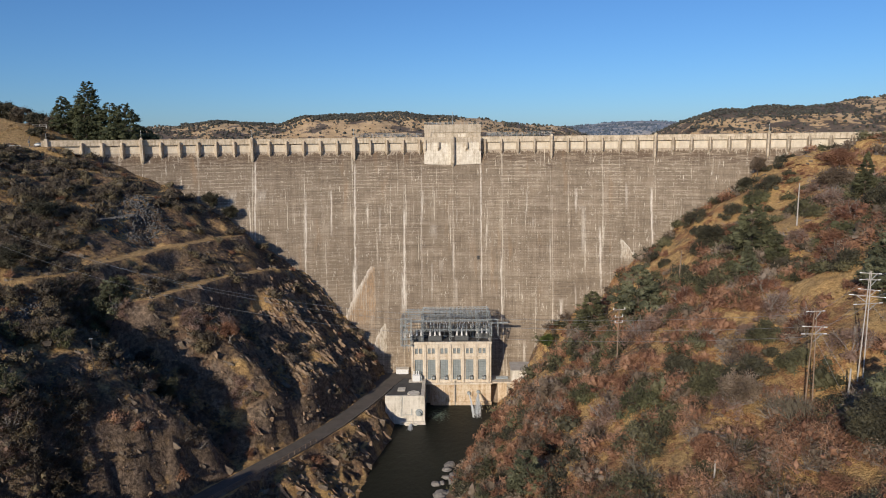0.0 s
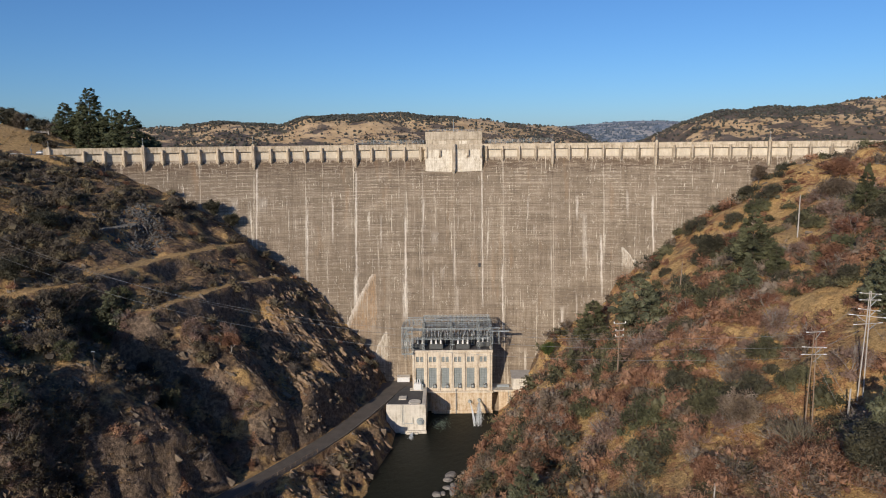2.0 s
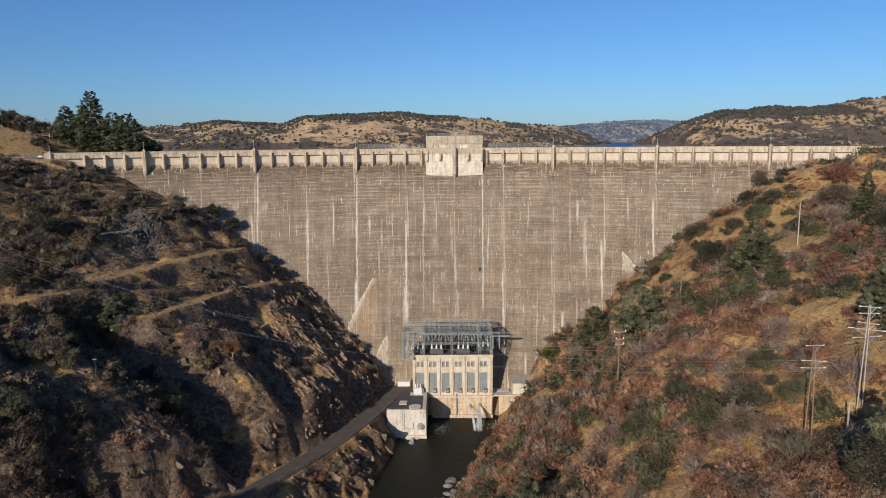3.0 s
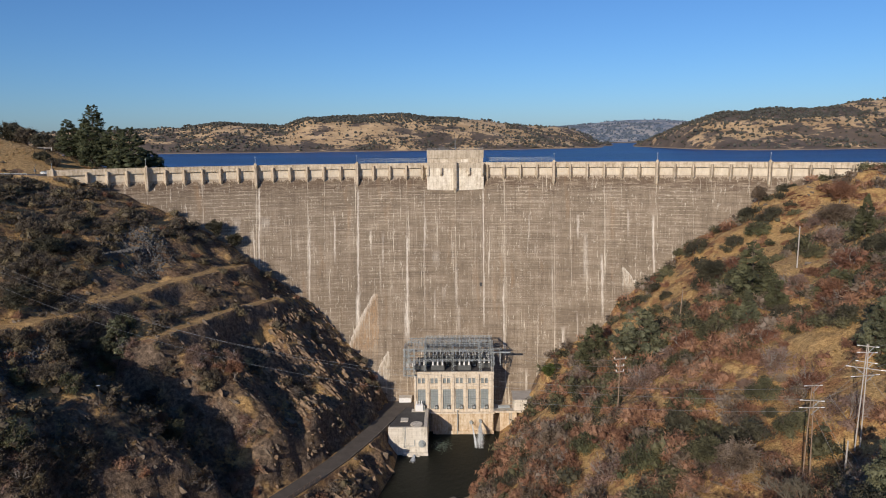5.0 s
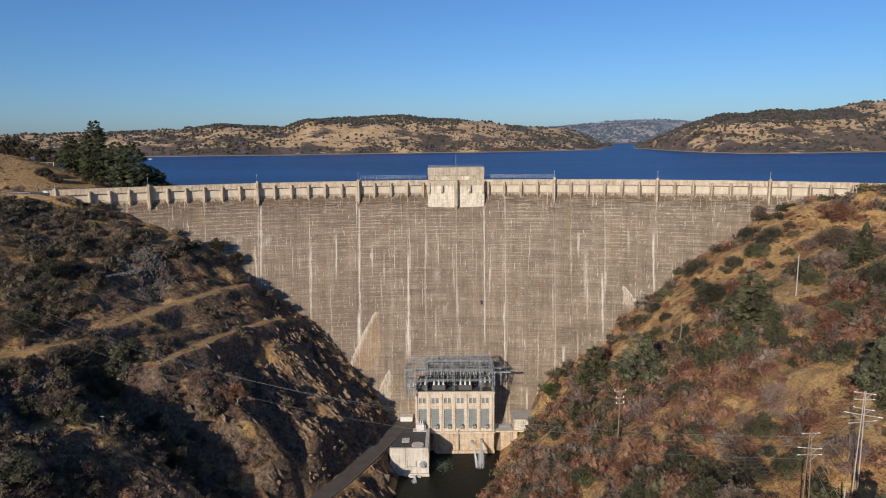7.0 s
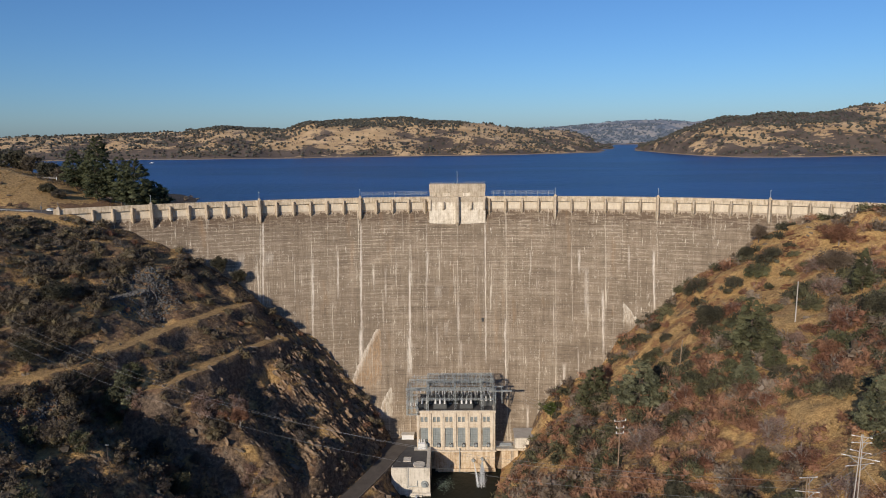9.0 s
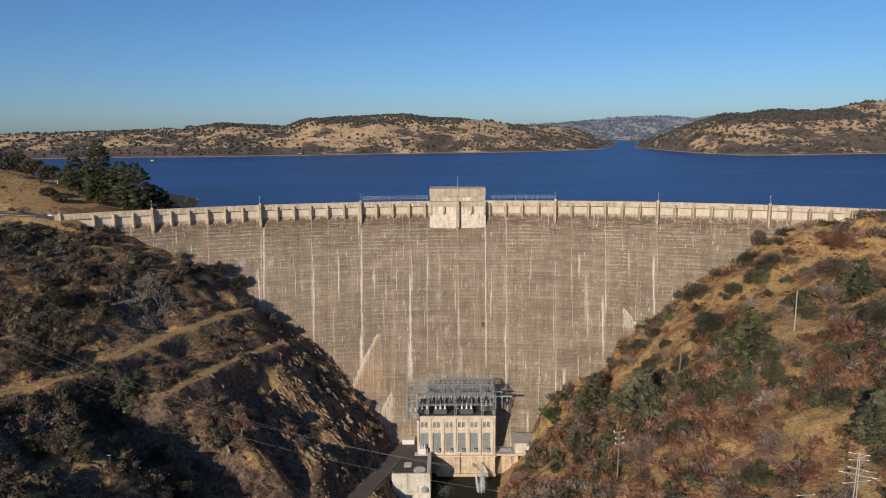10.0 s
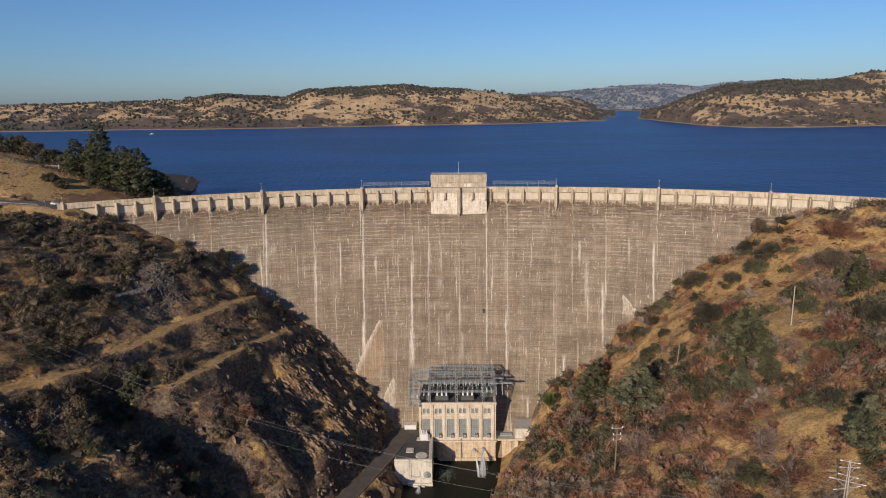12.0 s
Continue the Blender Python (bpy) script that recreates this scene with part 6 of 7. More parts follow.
conifer("grey_pine", "dense grey-green pine behind the power pole", 37, 12.5, 9, LEAF_GREY, 0.85, on_ground(83.5, 128.7), G)
conifer("grey_pine", "tall dark green pine beside the guyed pole", 38, 11, 8, LEAF_GREY, 0.8, on_ground(60.5, 88), G)
conifer("grey_pine", "grey-green pine low on the bank", 39, 9, 8, LEAF_GREY, 0.7, on_ground(14.5, 122.3), G)
O = "oaks on the hillside"
broadleaf("live_oak", "dark round live oak on the slope above the dam toe", 41, 10, 11, LEAF_DARK, on_ground(87.9, 226.7), O)
broadleaf("live_oak", "grey-brown round oak beside the dam crest", 42, 8, 8, LEAF_BROWN, on_ground(124.5, 275), O)
broadleaf("live_oak", "dark green bush oak under the dam crest", 43, 6.5, 7, LEAF_DARK, on_ground(116.5, 268), O)
broadleaf("live_oak", "half-bare grey oak on the upper slope", 44, 8, 13, LEAF_BROWN, on_ground(129.7, 228.1), O, 0.45, GREYBARK)
broadleaf("live_oak", "half-bare reddish oak near the dam crest", 45, 8, 13, LEAF_RUST, on_ground(142.5, 249.7), O, 0.45, GREYBARK)
broadleaf("live_oak", "rust-red round oak above the golden knoll", 46, 5.5, 9, LEAF_RUST, on_ground(95.4, 167.8), O, 0.5, GREYBARK)
broadleaf("live_oak", "dark spreading oak on the upper slope", 47, 7, 10, LEAF_DARK, on_ground(112, 176), O)
broadleaf("live_oak", "bright green bush at the dam toe", 48, 6, 6.5, LEAF_FRESH, on_ground(37.5, 250), O)
broadleaf("live_oak", "rust-red shrub oak low on the bank", 49, 5, 6, LEAF_RUST, on_ground(39.1, 97), O, 0.4, GREYBARK)
broadleaf("live_oak", "olive shrub oak over the river bank", 50, 5, 8, LEAF_OLIVE, on_ground(47, 118), O)
broadleaf("live_oak", "grey-brown oak between the power poles", 51, 6, 9, LEAF_BROWN, on_ground(50, 112), O, 0.5, GREYBARK)
broadleaf("live_oak", "dark green oak low on the sunny slope", 52, 8, 9, LEAF_DARK, on_ground(54, 81.5), O)
bare_tree("bare_tree", "bare grey tree with tangled branches beside the power poles", 61, 9.5, on_ground(51, 94.3), 0.52, 4, 4, LICHEN)
bare_tree("bare_tree", "bare pale tree with thin branches low on the slope", 62, 7.5, on_ground(30, 99), 0.7, 3, 5, LICHEN)
bare_tree("bare_tree", "pale bare tree leaning over the upper slope", 63, 10, on_ground(131, 212), 0.5, 3, 4)
bare_tree("bare_tree", "bare grey tree among rust shrubs", 64, 6, on_ground(60, 165), 0.7, 4, 4, LICHEN)
bare_tree("bare_tree", "bare grey tree near the river bank", 65, 5.5, on_ground(26, 150), 0.6, 3, 4)
# the shaded side
conifer("grey_pine", "grey-green pine below an old cart way", 71, 13.5, 11, LEAF_GREY, 0.75, on_ground(-100, 196.8), G)
broadleaf("live_oak", "round dark green oak at the dam face", 72, 8.5, 9, LEAF_DARK, on_ground(-97.5, 280.5), O)
broadleaf("live_oak", "round dark oak bush leaning on the dam face", 73, 7, 7.5, LEAF_DARK, on_ground(-90, 281.5), O)
broadleaf("live_oak", "round grey-green oak in a shaded hollow", 74, 8, 9, LEAF_OLIVE, on_ground(-77.3, 176.8), O)
broadleaf("live_oak", "dull red round shrub on the shaded slope", 75, 5.5, 7, LEAF_RUST, on_ground(-85, 187.2), O, 0.6, GREYBARK)
broadleaf("live_oak", "dull red shrub beside the lit ridge", 76, 6, 7, LEAF_RUST, on_ground(-67.3, 202.7), O, 0.6, GREYBARK)
broadleaf("live_oak", "green oak at the lower edge of the slope", 77, 9, 8, LEAF_OLIVE, on_ground(-89, 132), O)
broadleaf("live_oak", "pale green young oak low on the slope", 78, 6, 5.5, LEAF_FRESH, on_ground(-79.4, 121), O)
broadleaf("live_oak", "dark oak high on the shaded slope", 79, 9, 11, LEAF_DARK, on_ground(-124, 190), O)
broadleaf("live_oak", "dark wide oak below the upper cart way", 80, 8, 12, LEAF_DARK, on_ground(-133, 222), O)
bare_tree("bare_tree", "white dead snag below the upper cart way", 81, 6.5, on_ground(-107.8, 241.9), 0.3, 2, 3, GREYBARK)
bare_tree("bare_tree", "pale bare tree low on the shaded slope", 82, 8, on_ground(-86, 138), 0.5, 3, 4)
# trees on the shore behind the crest
P = "tall pines behind the crest"
for k, (x, y, h, w, s) in enumerate(((-191, 347, 20, 11, 0.7), (-178.5, 345, 30.5, 13.5, 0.65), (-165.5, 341, 24, 15, 0.7), (-157, 338, 26, 17, 0.75), (-175, 336, 17, 11, 0.75), (-149, 343, 18, 14, 0.8), (-186, 352, 20, 11, 0.7))):
    conifer("tall_pine", "tall dark green pine behind the dam crest" if k != 3 else "rounded dark green pine at the lake shore", 91 + k, h, w * 1.12, LEAF_DEEP, s + 0.12, on_ground(x, y), P, 3.2)
S = "oaks on the shore hill"
for k, (x, y, h, w) in enumerate(((-206, 362, 11, 14), (-219, 372, 12, 15), (-232, 378, 12, 14), (-246, 386, 13, 16), (-262, 392, 13, 16), (-280, 400, 14, 18), (-300, 408, 14, 18), (-322, 416, 14, 18), (-345, 420, 14, 18), (-196, 330, 5, 9), (-188, 325, 4.5, 8), (-215, 400, 12, 15), (-240, 410, 13, 16), (-201, 372, 9, 12), (-212, 384, 10, 13), (-226, 392, 10, 14), (-252, 402, 11, 15), (-270, 408, 11, 15), (-196, 358, 8, 10))):
    broadleaf("shore_oak", "dark oak on the grassy hill beside the lake", 110 + k, h, w, LEAF_DARK if k % 2 else LEAF_SHADE, (x, y, ground_at(x, y) - h * 0.12), S, 1.1, BARK, 50)

shrubs("shore_brush", "low brown brush on the grassy shore hill", 26, 1000, (-330, -140, 296, 500), lambda x, y, z: 0.05 + 0.5 * patch(x, y, 30, 93, 0.05, 0.3) + 0.7 * (y > 385) * (x > -215), (0.8, 2.4), LEAF_BROWN, 40, 0.3)
shrubs("shore_grass", "tufts of golden grass on the shore hill", 27, 9000, (-330, -150, 290, 420), lambda x, y, z: 0.2 + 0.5 * (z > 101), (0.4, 0.9), STRAW, 10, 0.32, 1, 0.5)
# the woods across the lake
def far_woods(name, label, seed, count, y0, y1, keep, size, material, height=ground_height):
    rng = np.random.RandomState(seed)
    y = rng.uniform(y0, y1, count)
    x = rng.uniform(-0.78, 0.78, count) * y
    z = height(x, y)
    ok = (z > LAKE + 2.5) & (rng.rand(count) < keep(x, y, z))
    x, y, z = x[ok], y[ok], z[ok]
    r = rng.uniform(*size, len(x))
    cs = np.stack((x, y, z + r * 0.65), 1)
    r2 = r
    v, f = clumps(rng, cs, np.column_stack((r2, r2, r2 * 0.85)), 3, 0.9, 1.0, far=True)
    ob = new(name, np_mesh(name, v, f))
    ob.data.materials.append(material)
    return tagged(ob, label, "trees", kind="stuff")


tops = lambda z, a, b: ease((z - a) / (b - a))
far_woods("far_oaks", "scattered dark oaks on the golden hills across the lake", 131, 23000, 1120, 2300, lambda x, y, z: 0.15 + 0.52 * patch(x, y, 120, 81, -0.05, 0.35) + 0.14 * (x < -380) + 0.10 * tops(z, 150, 165) * (x > 300), (1.6, 4.2), FAR_LEAF)
far_woods("far_wooded_top", "dark oak wood along the top of the golden hill", 133, 30000, 1560, 2050, lambda x, y, z: 0.62 * tops(z, 141, 151) * (x < 30) * (x > -700) + 0.25 * tops(z, 132, 142) * (x > 150) * (x < 330), (1.8, 4.2), FAR_LEAF)
far_woods("far_hill_woods", "dark brush and oaks over the flank of the second hill", 134, 16000, 1150, 1750, lambda x, y, z: (x > 450) * (0.35 * patch(x, y, 140, 85, 0.0, 0.3) * lower(x, 640, 860) + 0.8 * tops(z, 138, 150) * lower(x, 800, 880) + 0.05 * tops(z, 150, 170)), (1.4, 3.3), FAR_LEAF)
far_woods("far_brush", "belts of dark brush along the far shore", 132, 16000, 1120, 1900, lambda x, y, z: 0.14 + 0.8 * patch(x, y, 170, 83, 0.0, 0.3) * lower(z, 100, 150), (1.0, 2.4), LEAF_SHADE)

# leaf tones with the blue haze over the far ridge mixed in
HAZE_LEAF = foliage("haze_tinted_woods", (0.105, 0.14, 0.18), (0.13, 0.165, 0.205), (0.165, 0.20, 0.24))
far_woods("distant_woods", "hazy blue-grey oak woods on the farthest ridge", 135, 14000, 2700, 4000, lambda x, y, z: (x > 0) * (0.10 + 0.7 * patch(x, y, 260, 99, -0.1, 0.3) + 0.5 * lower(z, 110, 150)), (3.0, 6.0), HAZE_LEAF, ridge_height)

# ---- rocks ----
def boulder(rng, size):
    bm = bmesh.new()
    bmesh.ops.create_icosphere(bm, subdivisions=2, radius=1.0)
    o = rng.uniform(0, 50)
    for v in bm.verts:
        d = 1 + 0.35 * noise.noise(v.co * 1.3 + Vector((o, 0, 0))) + 0.15 * noise.noise(v.co * 3.1 + Vector((0, o, 0)))
        v.co = Vector((v.co.x * size[0], v.co.y * size[1], v.co.z * size[2])) * d
    return bm


rng = np.random.RandomState(5)
PALE_ROCK = plain("pale_river_rock", (0.11, 0.10, 0.09), (0.30, 0.275, 0.25), 1.2, 0.85, 0, 0.6, 0.1)
for k in range(26):
    y = rng.uniform(168, 200)
    x = np.interp(y, BANK_Y, BANK_RIGHT) + rng.uniform(-4.5, 1.5)
    s = rng.uniform(0.7, 1.9)
    ob = part("boulder", boulder(rng, (s * 1.2, s * 0.9, s * 0.6)), PALE_ROCK)
    ob.matrix_basis = pose(x, y, RIVER + 0.15 * s, 0, 0, rng.uniform(0, 360))
    tagged(ob, "pale grey boulder at the water's edge", "boulder", "boulders along the river")


def slabs(name, label, seed, places, size, material, tilt):
    """Angular slabs of broken rock that stick out of the slope."""
    rng = np.random.RandomState(seed)
    n = len(places)
    box_v = np.array([(a, b, c) for a in (-1, 1) for b in (-1, 1) for c in (-1, 1)], float)
    box_f = np.array(((0, 1, 3), (0, 3, 2), (4, 6, 7), (4, 7, 5), (0, 4, 5), (0, 5, 1), (2, 3, 7), (2, 7, 6), (0, 2, 6), (0, 6, 4), (1, 5, 7), (1, 7, 3)))
    vs = []
    for p in places:
        s = size[0] + (size[1] - size[0]) * rng.rand() ** 2.2
        s = s * np.array((rng.uniform(0.8, 1.9), rng.uniform(0.3, 0.6), rng.uniform(0.4, 0.9)))
        m = np.array(Euler((radians(tilt + rng.uniform(-18, 18)), radians(rng.uniform(-25, 25)), radians(-35 + rng.uniform(-25, 25)))).to_matrix())
        vs.append(p + (box_v * s * rng.uniform(0.45, 1.15, (8, 3))) @ m.T)
    ob = new(name, np_mesh(name, np.concatenate(vs), (np.arange(n)[:, None, None] * 8 + box_f[None]).reshape(-1, 3)))
    ob.data.materials.append(material)
    return tagged(ob, label, "rocks", kind="stuff")


def rock_places(seed, count, area, keep):
    r = np.random.RandomState(seed)
    x, y = r.uniform(area[0], area[1], count), r.uniform(area[2], area[3], count)
    z = ground_height(x, y)
    ok = (near_line(x, y, ROAD)[0] > 4.2) & (z > -1.5) & (r.rand(count) < keep(x, y, z)) & (np.hypot(x - DAM_X, y - DAM_Y) < DAM_R - 0.67 * (93.5 - z) - 1)
    ok &= ~((x > -24) & (x < 33 - 6 * (y < 246)) & (y > 226))
    return np.stack((x, y, z), 1)[ok]


slabs("bank_rocks", "broken dark rock slabs on the bank under the road", 141, rock_places(7, 260, (-70, -17, 150, 236), lambda x, y, z: 0.9 * (z < 9)) - (0, 0, 0.5), (0.5, 1.7), ROCK, 25)
slabs("rusty_slabs", "rust-orange rock slabs sticking out of the slope", 142, rock_places(8, 1500, (-80, -24, 140, 262), lambda x, y, z: 0.5 * lower(z, 25, 50) * patch(x, y, 12, 87, -0.1, 0.3)) - (0, 0, 0.5), (0.3, 1.3), ROCK_RED, 30)


def strata(name, label, seed, places, length, material):
    """Long slabs that lie along the dip of the slope, their broad sides to the open."""
    rng = np.random.RandomState(seed)
    n = len(places)
    box_v = np.array([(a, b, c) for a in (-1, 1) for b in (-1, 1) for c in (-1, 1)], float)
    box_f = np.array(((0, 1, 3), (0, 3, 2), (4, 6, 7), (4, 7, 5), (0, 4, 5), (0, 5, 1), (2, 3, 7), (2, 7, 6), (0, 2, 6), (0, 6, 4), (1, 5, 7), (1, 7, 3)))
    vs = []
    for p in places:
        dip = Vector((0.72, -0.12, -0.68)) + Vector(rng.uniform(-0.22, 0.22, 3))
        dip.normalize()
        up = Vector((-0.25, -0.8, 0.55)) + Vector(rng.uniform(-0.25, 0.25, 3))
        up = (up - dip * up.dot(dip)).normalized()
        m = np.array((dip, up.cross(dip), up))
        k = length[0] + (length[1] - length[0]) * rng.rand() ** 2
        size = np.array((k, k * rng.uniform(0.25, 0.5), k * rng.uniform(0.12, 0.28))) / 2
        vs.append(p + (box_v * size * rng.uniform(0.4, 1.2, (8, 3))) @ m)
    ob = new(name, np_mesh(name, np.concatenate(vs), (np.arange(n)[:, None, None] * 8 + box_f[None]).reshape(-1, 3)))
    ob.data.materials.append(material)
    return tagged(ob, label, "rocks", kind="stuff")


strata("bank_strata", "sunlit orange-brown rock slabs on the river bank", 151, rock_places(21, 420, (-75, -18, 140, 238), lambda x, y, z: 0.8 * (z < 9)) - (0, 0, 0.1), (1.0, 5.0), ROCK_RED)
strata("slope_strata", "brown rock strata dipping down the lower slope", 152, rock_places(22, 4200, (-95, -22, 125, 272), lambda x, y, z: (z > 10) * lower(z, 38, 60) * (0.08 + 0.6 * patch(x, y, 16, 97, -0.1, 0.3))), (0.5, 3.2), ROCK)
strata("cliff_strata", "rust-brown rock strata in the steep slope beside the power house", 153, rock_places(23, 2600, (-66, -20, 205, 272), lambda x, y, z: (z > 9.5) * lower(z, 42, 58) * (0.25 + 0.5 * patch(x, y, 12, 98, -0.2, 0.2))) + (0, 0, 0.35), (0.5, 3.0), ROCK_RED)
near_cut = lambda x, y: ease((15 - near_line(x, y, ROAD)[0]) / 8)
slabs("cut_rocks", "broken rust and brown rock in the road cut", 145, rock_places(12, 2600, (-125, -24, 95, 262), lambda x, y, z: near_cut(x, y) * (z > 9.5) * 0.6) - (0, 0, 0.5), (0.3, 1.2), ROCK_RED, 40)
slabs("slope_rocks", "dark tilted rock ribs on the steep slope", 143, rock_places(9, 3200, (-130, -22, 130, 275), lambda x, y, z: 0.55 * lower(z, 45, 75) * patch(x, y, 14, 89, -0.05, 0.3)), (0.4, 1.5), ROCK, 35)
TALUS = plain("grey_talus", (0.045, 0.043, 0.04), (0.15, 0.145, 0.137), 0.8, 0.9, 0, 0.6, 0.1)
talus_at = lambda x, y, cx, cy, rx, ry: np.exp(-(((x - cx) / rx) ** 2 + ((y - cy) / ry) ** 2) ** 2)
slabs("talus_stones", "loose grey stones spilled below an old cart way", 146, rock_places(31, 5200, (-126, -100, 224, 258), lambda x, y, z: 0.9 * talus_at(x, y, -113, 240, 10, 14)), (0.2, 0.6), TALUS, 30)
slabs("talus_stones", "loose dark stones spilled beside a thicket", 147, rock_places(33, 1500, (-124, -104, 160, 184), lambda x, y, z: 0.9 * talus_at(x, y, -114, 172, 7, 10)), (0.2, 0.7), TALUS, 30)
slabs("right_rocks", "small grey rocks scattered on the slope", 144, rock_places(10, 1600, (0, 150, 80, 270), lambda x, y, z: 0.35 * patch(x, y, 16, 91, 0.0, 0.35) + 0.5 * (z < 6)), (0.25, 0.9), ROCK, 20)

# ---- poles and lines ----
def pole(name, label, x, y, z0, z1, material, lean=(0, 0), r=0.17, arms=(), group="power poles"):
    ob = thing(name, label, "power pole", (x, y, min(z0, ground_at(x, y)) - 0.4), group)
    h = z1 - min(z0, ground_at(x, y)) + 0.4
    part("pole", add_rod(bmesh.new(), (0, 0, 0), (lean[0], lean[1], h), r * 1.25, r * 0.8, 8), material, ob)
    for dz, half, turn in arms:
        d = Vector((math.cos(radians(turn)), math.sin(radians(turn)), 0)) * half
        c = Vector((lean[0], lean[1], h - dz))
        arm = part("crossarm", add_bar(bmesh.new(), c - d, c + d, 0.16), GREYWOOD, ob)
        for s in (-0.95, 0.95):
            bm = bmesh.new()
            for j in range(3):
                add_rod(bm, c + d * s + Vector((0, 0, 0.08 + 0.16 * j)), c + d * s + Vector((0, 0, 0.2 + 0.16 * j)), 0.13, 0.08, 7)
            part("insulator", bm, WHITE, arm)
    return ob


pole("wooden_pole", "pale bare wooden pole on the golden slope", 99.3, 192.7, 73.4, 85.5, GREYWOOD)
pole("leaning_pole", "dark weathered leaning pole without arms", 70.8, 205.0, 55.5, 64.4, WOOD, (0.6, 0.2))
pole("wooden_pole", "brown pole with three short arms among pines", 41, 160, 46, 58, WOOD, (0.2, 0), 0.15, ((0.4, 1.5, 10), (2.2, 1.0, 10), (3.6, 1.0, 10)))
pole("wooden_pole", "short pale pole beside a guyed power pole", 66.5, 108.6, 54.2, 60.2, GREYWOOD, (0.1, 0), 0.16)
pole("wooden_pole", "pale pole standing low on the slope", 38, 92, 44, 52.4, GREYWOOD, (0.1, 0), 0.15)


def line_tower(name, label, x, y, z0, z1, arms, legs, material, lean=(0, 0)):
    """A power line support of two poles with pairs of arms and white insulators."""
    g = min(ground_at(x, y), z0)
    ob = thing(name, label, "power pole", (x, y, g - 0.4), "line supports")
    h = z1 - g + 0.4
    for s in legs:
        part("leg", add_rod(bmesh.new(), (s * 1.3, 0, 0), (s * 0.35 + lean[0], lean[1], h), 0.12, 0.08, 8), material, ob)
    for dz, half, turn in arms:
        d = Vector((math.cos(radians(turn)), math.sin(radians(turn)), 0)) * half
        c = Vector((lean[0], lean[1], h - dz))
        arm = part("crossarm", add_bar(bmesh.new(), c - d, c + d, 0.12), GREYWOOD, ob)
        for s in (-1, 1):
            bm = bmesh.new()
            add_rod(bm, c + d * s * 0.74, c + d * s, 0.085, 0.085, 8)
            part("insulator", bm, WHITE, arm, "string of pale insulators")
        part("brace", add_bar(bmesh.new(), c + d * 0.6, c - Vector((0, 0, 1.3)), 0.08), STEEL, ob)
    return ob


line_tower("line_tower", "tall grey line pole with five pairs of insulated arms", 70.4, 112, 58.3, 76.0, ((0.4, 1.6, -25), (1.5, 1.7, -5), (3.2, 1.6, -35), (4.3, 2.9, 150), (5.6, 2.8, 10)), (-0.35, 0.35), GREYWOOD, (0.2, 0))
line_tower("line_tower", "brown wooden line tower with white jumpers on its arms", 59.7, 108, 60.2, 70.6, ((0.4, 1.6, 5), (3.0, 1.9, -10), (4.2, 2.1, 0)), (-0.5, 0.5), WOOD)
bm = bmesh.new()
guys = thing("guy_wires", "thin steel guy wires bracing the line poles", "wires")
for a, b in (((70.4, 112, 71), (76.5, 104, 63)), ((59.7, 108, 68), (65.2, 101, 59)), ((59.7, 108, 66), (64.6, 104, 60)), ((66.5, 108.6, 59), (69.0, 106.0, 55))):
    part("wire", add_rod(bmesh.new(), a, (b[0], b[1], min(b[2], ground_at(b[0], b[1]))), 0.025, None, 4), WIRE, guys)


def cable(name, label, a, b, sag, r=0.03, n=28, group="power lines"):
    ob = thing(name, label, "cable", group=group)
    a, b = Vector(a), Vector(b)
    bm = bmesh.new()
    p = [a + (b - a) * k / n - Vector((0, 0, 4 * sag * (k / n) * (1 - k / n))) for k in range(n + 1)]
    side = (b - a).cross(Vector((0, 0, 1))).normalized() * r
    rise = Vector((0, 0, r))
    rings = [[bm.verts.new(q + w) for w in (side, rise, -side, -rise)] for q in p]
    for u, v in zip(rings, rings[1:]):
        for j in range(4):
            bm.faces.new((u[j], u[(j + 1) % 4], v[(j + 1) % 4], v[j]))
    part("wire", bm, WIRE, ob)
    return ob


for s, dz in ((-1.5, 0.6), (1.7, 3.2), (-1.9, 4.4)):
    cable("power_line", "thin pale power line across the gorge", (-160 + s, 200 + 2 * s, 88.6 - dz), (59.7 + s, 108 + 0.6 * s, 70.6 - dz), 14.0, 0.024)
    cable("power_line", "thin pale power line between the line poles", (59.7 + s, 108 + 0.6 * s, 70.6 - dz), (70.4 + s, 112, 76.0 - dz - 1.5), 0.6, 0.03, 8)
    cable("power_line", "thin pale power line leaving over the hill", (70.4 + s, 112, 76.0 - dz - 1.0), (190 + s, 150, 112 - dz), 5.0)
for k in (0, 1, 2):
    cable("service_wire", "thin service wire from the power house to the slope pole", (16.5, 256, 33.5 - k * 1.2), (41 + 0.3, 160, 57.4 - 1.6 * k), 3.0, 0.025, 20)

lamp = thing("street_lamp", "thin wooden lamp post with a pale lamp head", "lamp post", (-88.6, 162.8, ground_at(-88.6, 162.8) - 0.3))
hh = 50.7 - lamp.matrix_basis.translation.z
part("pole", add_rod(bmesh.new(), (0, 0, 0), (0, 0, hh), 0.10, 0.06, 8), BARK, lamp)
part("lamp_head", box(-0.5, 0.5, -0.14, 0.14, hh - 0.06, hh + 0.08, 0.04), STEEL, lamp)

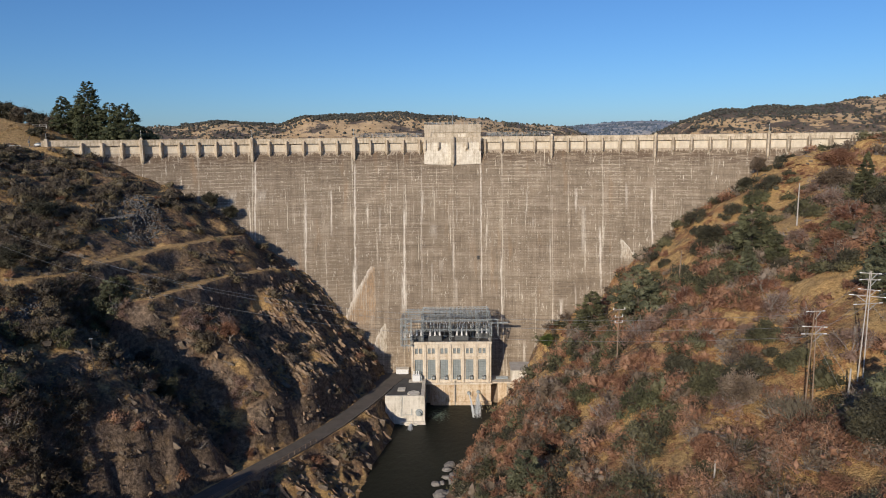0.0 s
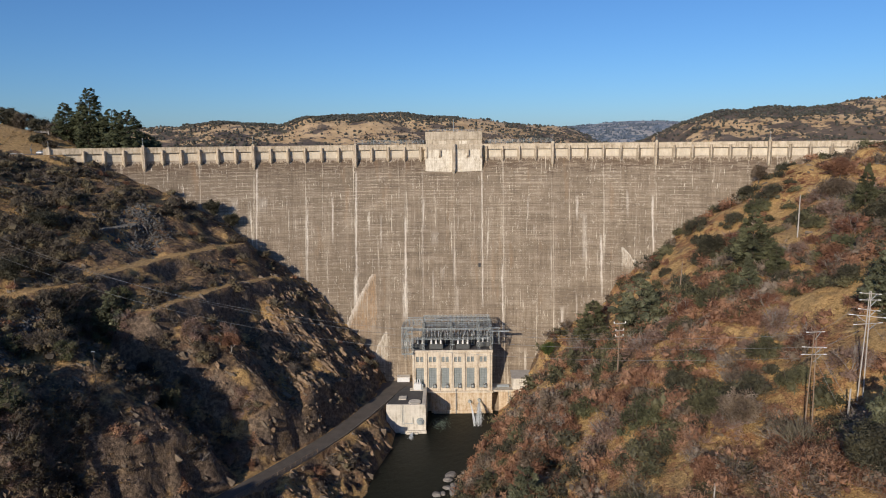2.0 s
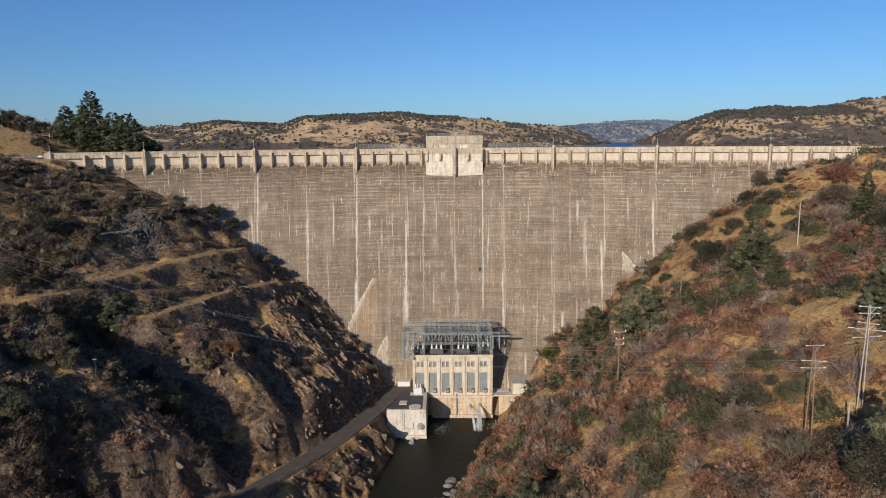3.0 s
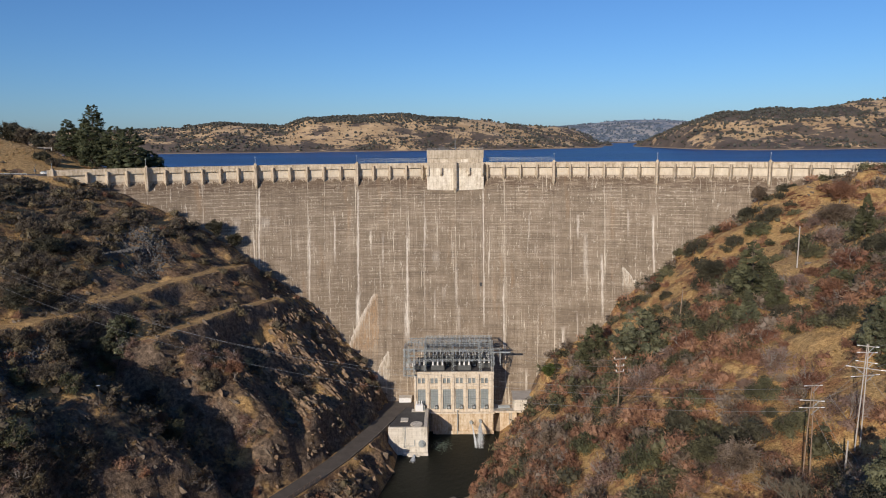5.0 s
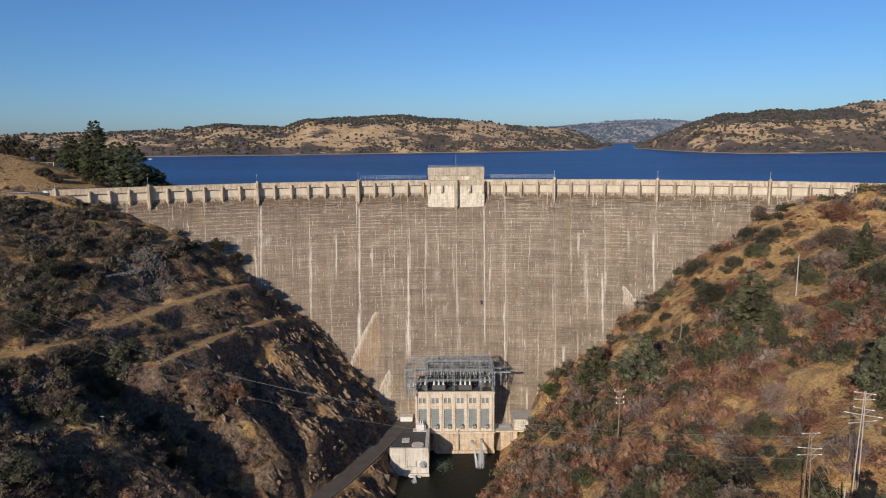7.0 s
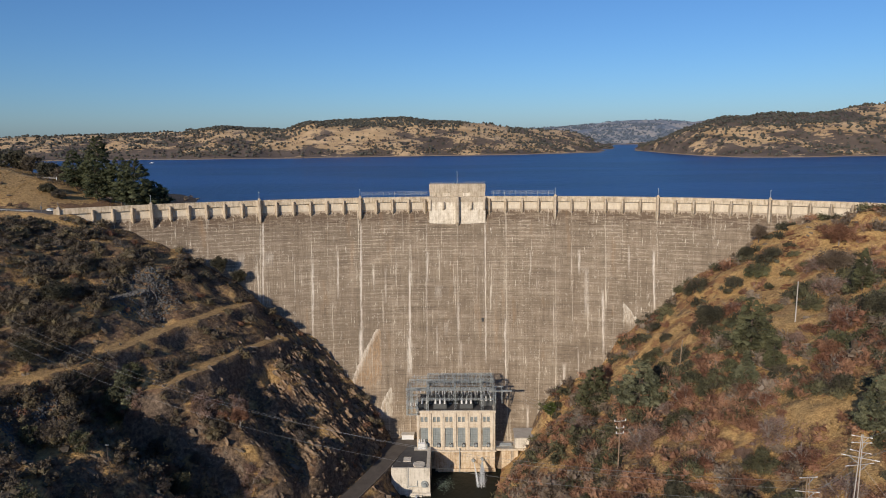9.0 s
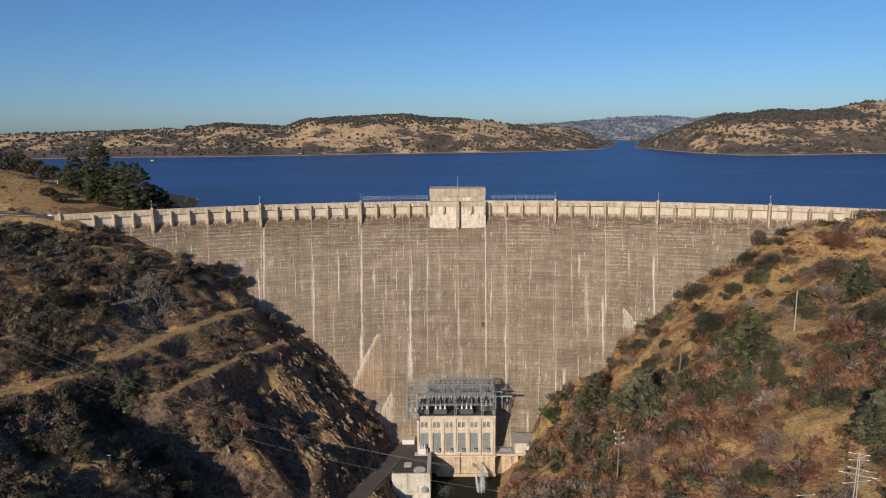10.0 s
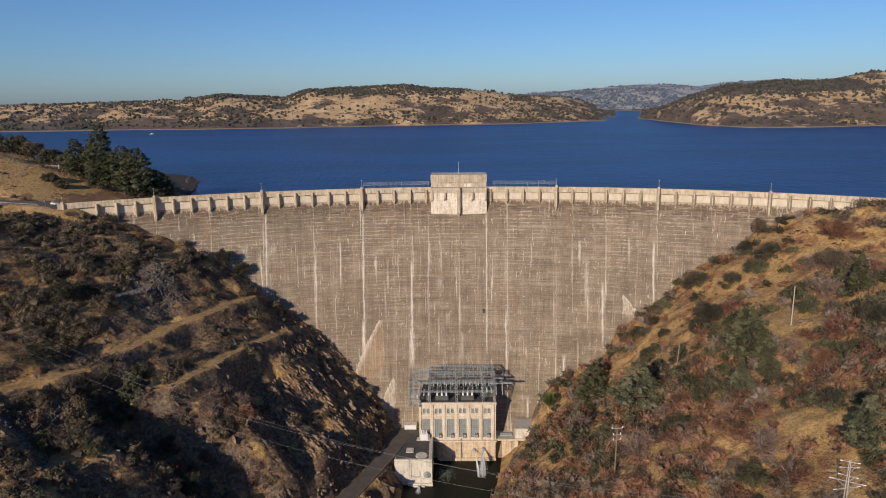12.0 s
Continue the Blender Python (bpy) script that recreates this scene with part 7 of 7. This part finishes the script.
# ---- water jets, boat, car, markers ----
def jet(place, aim, length, drop, seed, width, outlet=True):
    rng = np.random.RandomState(seed)
    ob = thing("water_jet", "thin white water jet falling into the river", "water jet", place, "outlet jets")
    bm = bmesh.new()
    for _ in range(120):
        sx, sy = rng.normal(0, width, 2)
        t0 = rng.uniform(0, 0.5)
        last = None
        for j in range(7):
            t = t0 + (rng.uniform(0.8, 1.0) - t0) * j / 6
            p = Vector((aim * t + sx * t, -length * t + sy * t, -drop * t * t))
            if last is not None:
                add_rod(bm, last, p, 0.024, 0.02, 3, False)
            last = p
    part("spray", bm, SPRAY, ob)
    if outlet:
        part("outlet", add_rod(bmesh.new(), (0, 0.6, 0), (0, -0.2, 0), 0.7, 0.6, 12), STEEL, ob)


jet((7.6, 247.2, 3.4), 1.5, 12.0, 4.9, 1, 0.22)
jet((11.2, 247.2, 3.9), -0.8, 12.0, 5.3, 2, 0.75)
jet((-13.4, 229.0, -0.4), -0.3, 4.5, 0.9, 3, 0.5, False)

boat = thing("boat", "small white motor boat on the lake", "boat", (-512, 1175, LAKE - 0.2), turn=20)
bm = bmesh.new()
add_box(bm, -3.4, 3.4, -1.2, 1.2, 0, 1.0, 0.4)
part("hull", bm, WHITE, boat)
part("cabin", box(-1.2, 1.4, -0.9, 0.9, 1.0, 2.0, 0.2), WHITE, boat)

car = thing("car", "white car standing on the crest road", "car", (-168.5, 284.2, 97.75), turn=145)
bm = box(-2.3, 2.3, -0.9, 0.9, 0.35, 0.95, 0.15)
part("body", bm, WHITE, car)
part("cabin", box(-1.3, 1.2, -0.8, 0.8, 0.95, 1.5, 0.2), GLASS, car)
for x in (-1.45, 1.45):
    for y in (-0.85, 0.85):
        part("wheel", add_rod(bmesh.new(), (x, y - 0.1, 0.33), (x, y + 0.1, 0.33), 0.33, None, 12), ROOF, car)

gate = thing("crest_gate_pier", "concrete end pier with a lantern at the dam end", "pier", (*ring_at(A0 + 0.006, DAM_R - 1.0), 96.5))
part("pier", box(-0.8, 0.8, -0.8, 0.8, 0, 3.6, 0.15), TOWER, gate)
part("cap", box(-0.55, 0.55, -0.55, 0.55, 3.6, 4.1, 0.1), TOWER, gate)
part("lantern", add_rod(bmesh.new(), (0, 0, 4.1), (0, 0, 6.4), 0.10, 0.06, 8), STEEL, gate)

# concrete monument blocks where the face meets the slope
for k, (x, y, z) in enumerate(((101.5, 270.5, 72.0), (112, 273, 80.5))):
    mon = thing("marker_block", "small pale concrete block where the dam meets the slope", "concrete block", (x, y, min(z, ground_at(x, y))), "face markers")
    part("block", box(-0.7, 0.7, -0.6, 0.8, 0, 1.4, 0.1), PARAPET, mon)
    part("cap", box(-0.8, 0.8, -0.7, 0.9, 1.4, 1.6, 0.05), PARAPET, mon)

# by the shore road
post = thing("gate_post", "dark bent metal gate post beside the road", "post", on_ground(-171.5, 283.0))
bm = bmesh.new()
add_rod(bm, (0, 0, 0), (-0.2, 0, 3.0), 0.16, 0.12, 8)
add_rod(bm, (-0.2, 0, 3.0), (0.5, 0, 4.6), 0.12, 0.08, 8)
part("pole", bm, DARKSTEEL, post)
part("box", box(-0.5, 0.2, -0.25, 0.25, 1.6, 2.6, 0.05), DARKSTEEL, post)
frame_ob = thing("white_rail", "weathered timber rail frame with one white post on the hill", "rail", on_ground(-206, 350), turn=25)
for k in (-3.0, 0.0, 3.0):
    part("post", box(k - 0.12, k + 0.12, -0.12, 0.12, 0, 1.9), WHITE if k > 2 else GREYWOOD, frame_ob)
for h in (1.0, 1.7):
    part("rail", box(-3.2, 3.2, -0.06, 0.06, h - 0.1, h + 0.1), GREYWOOD, frame_ob)
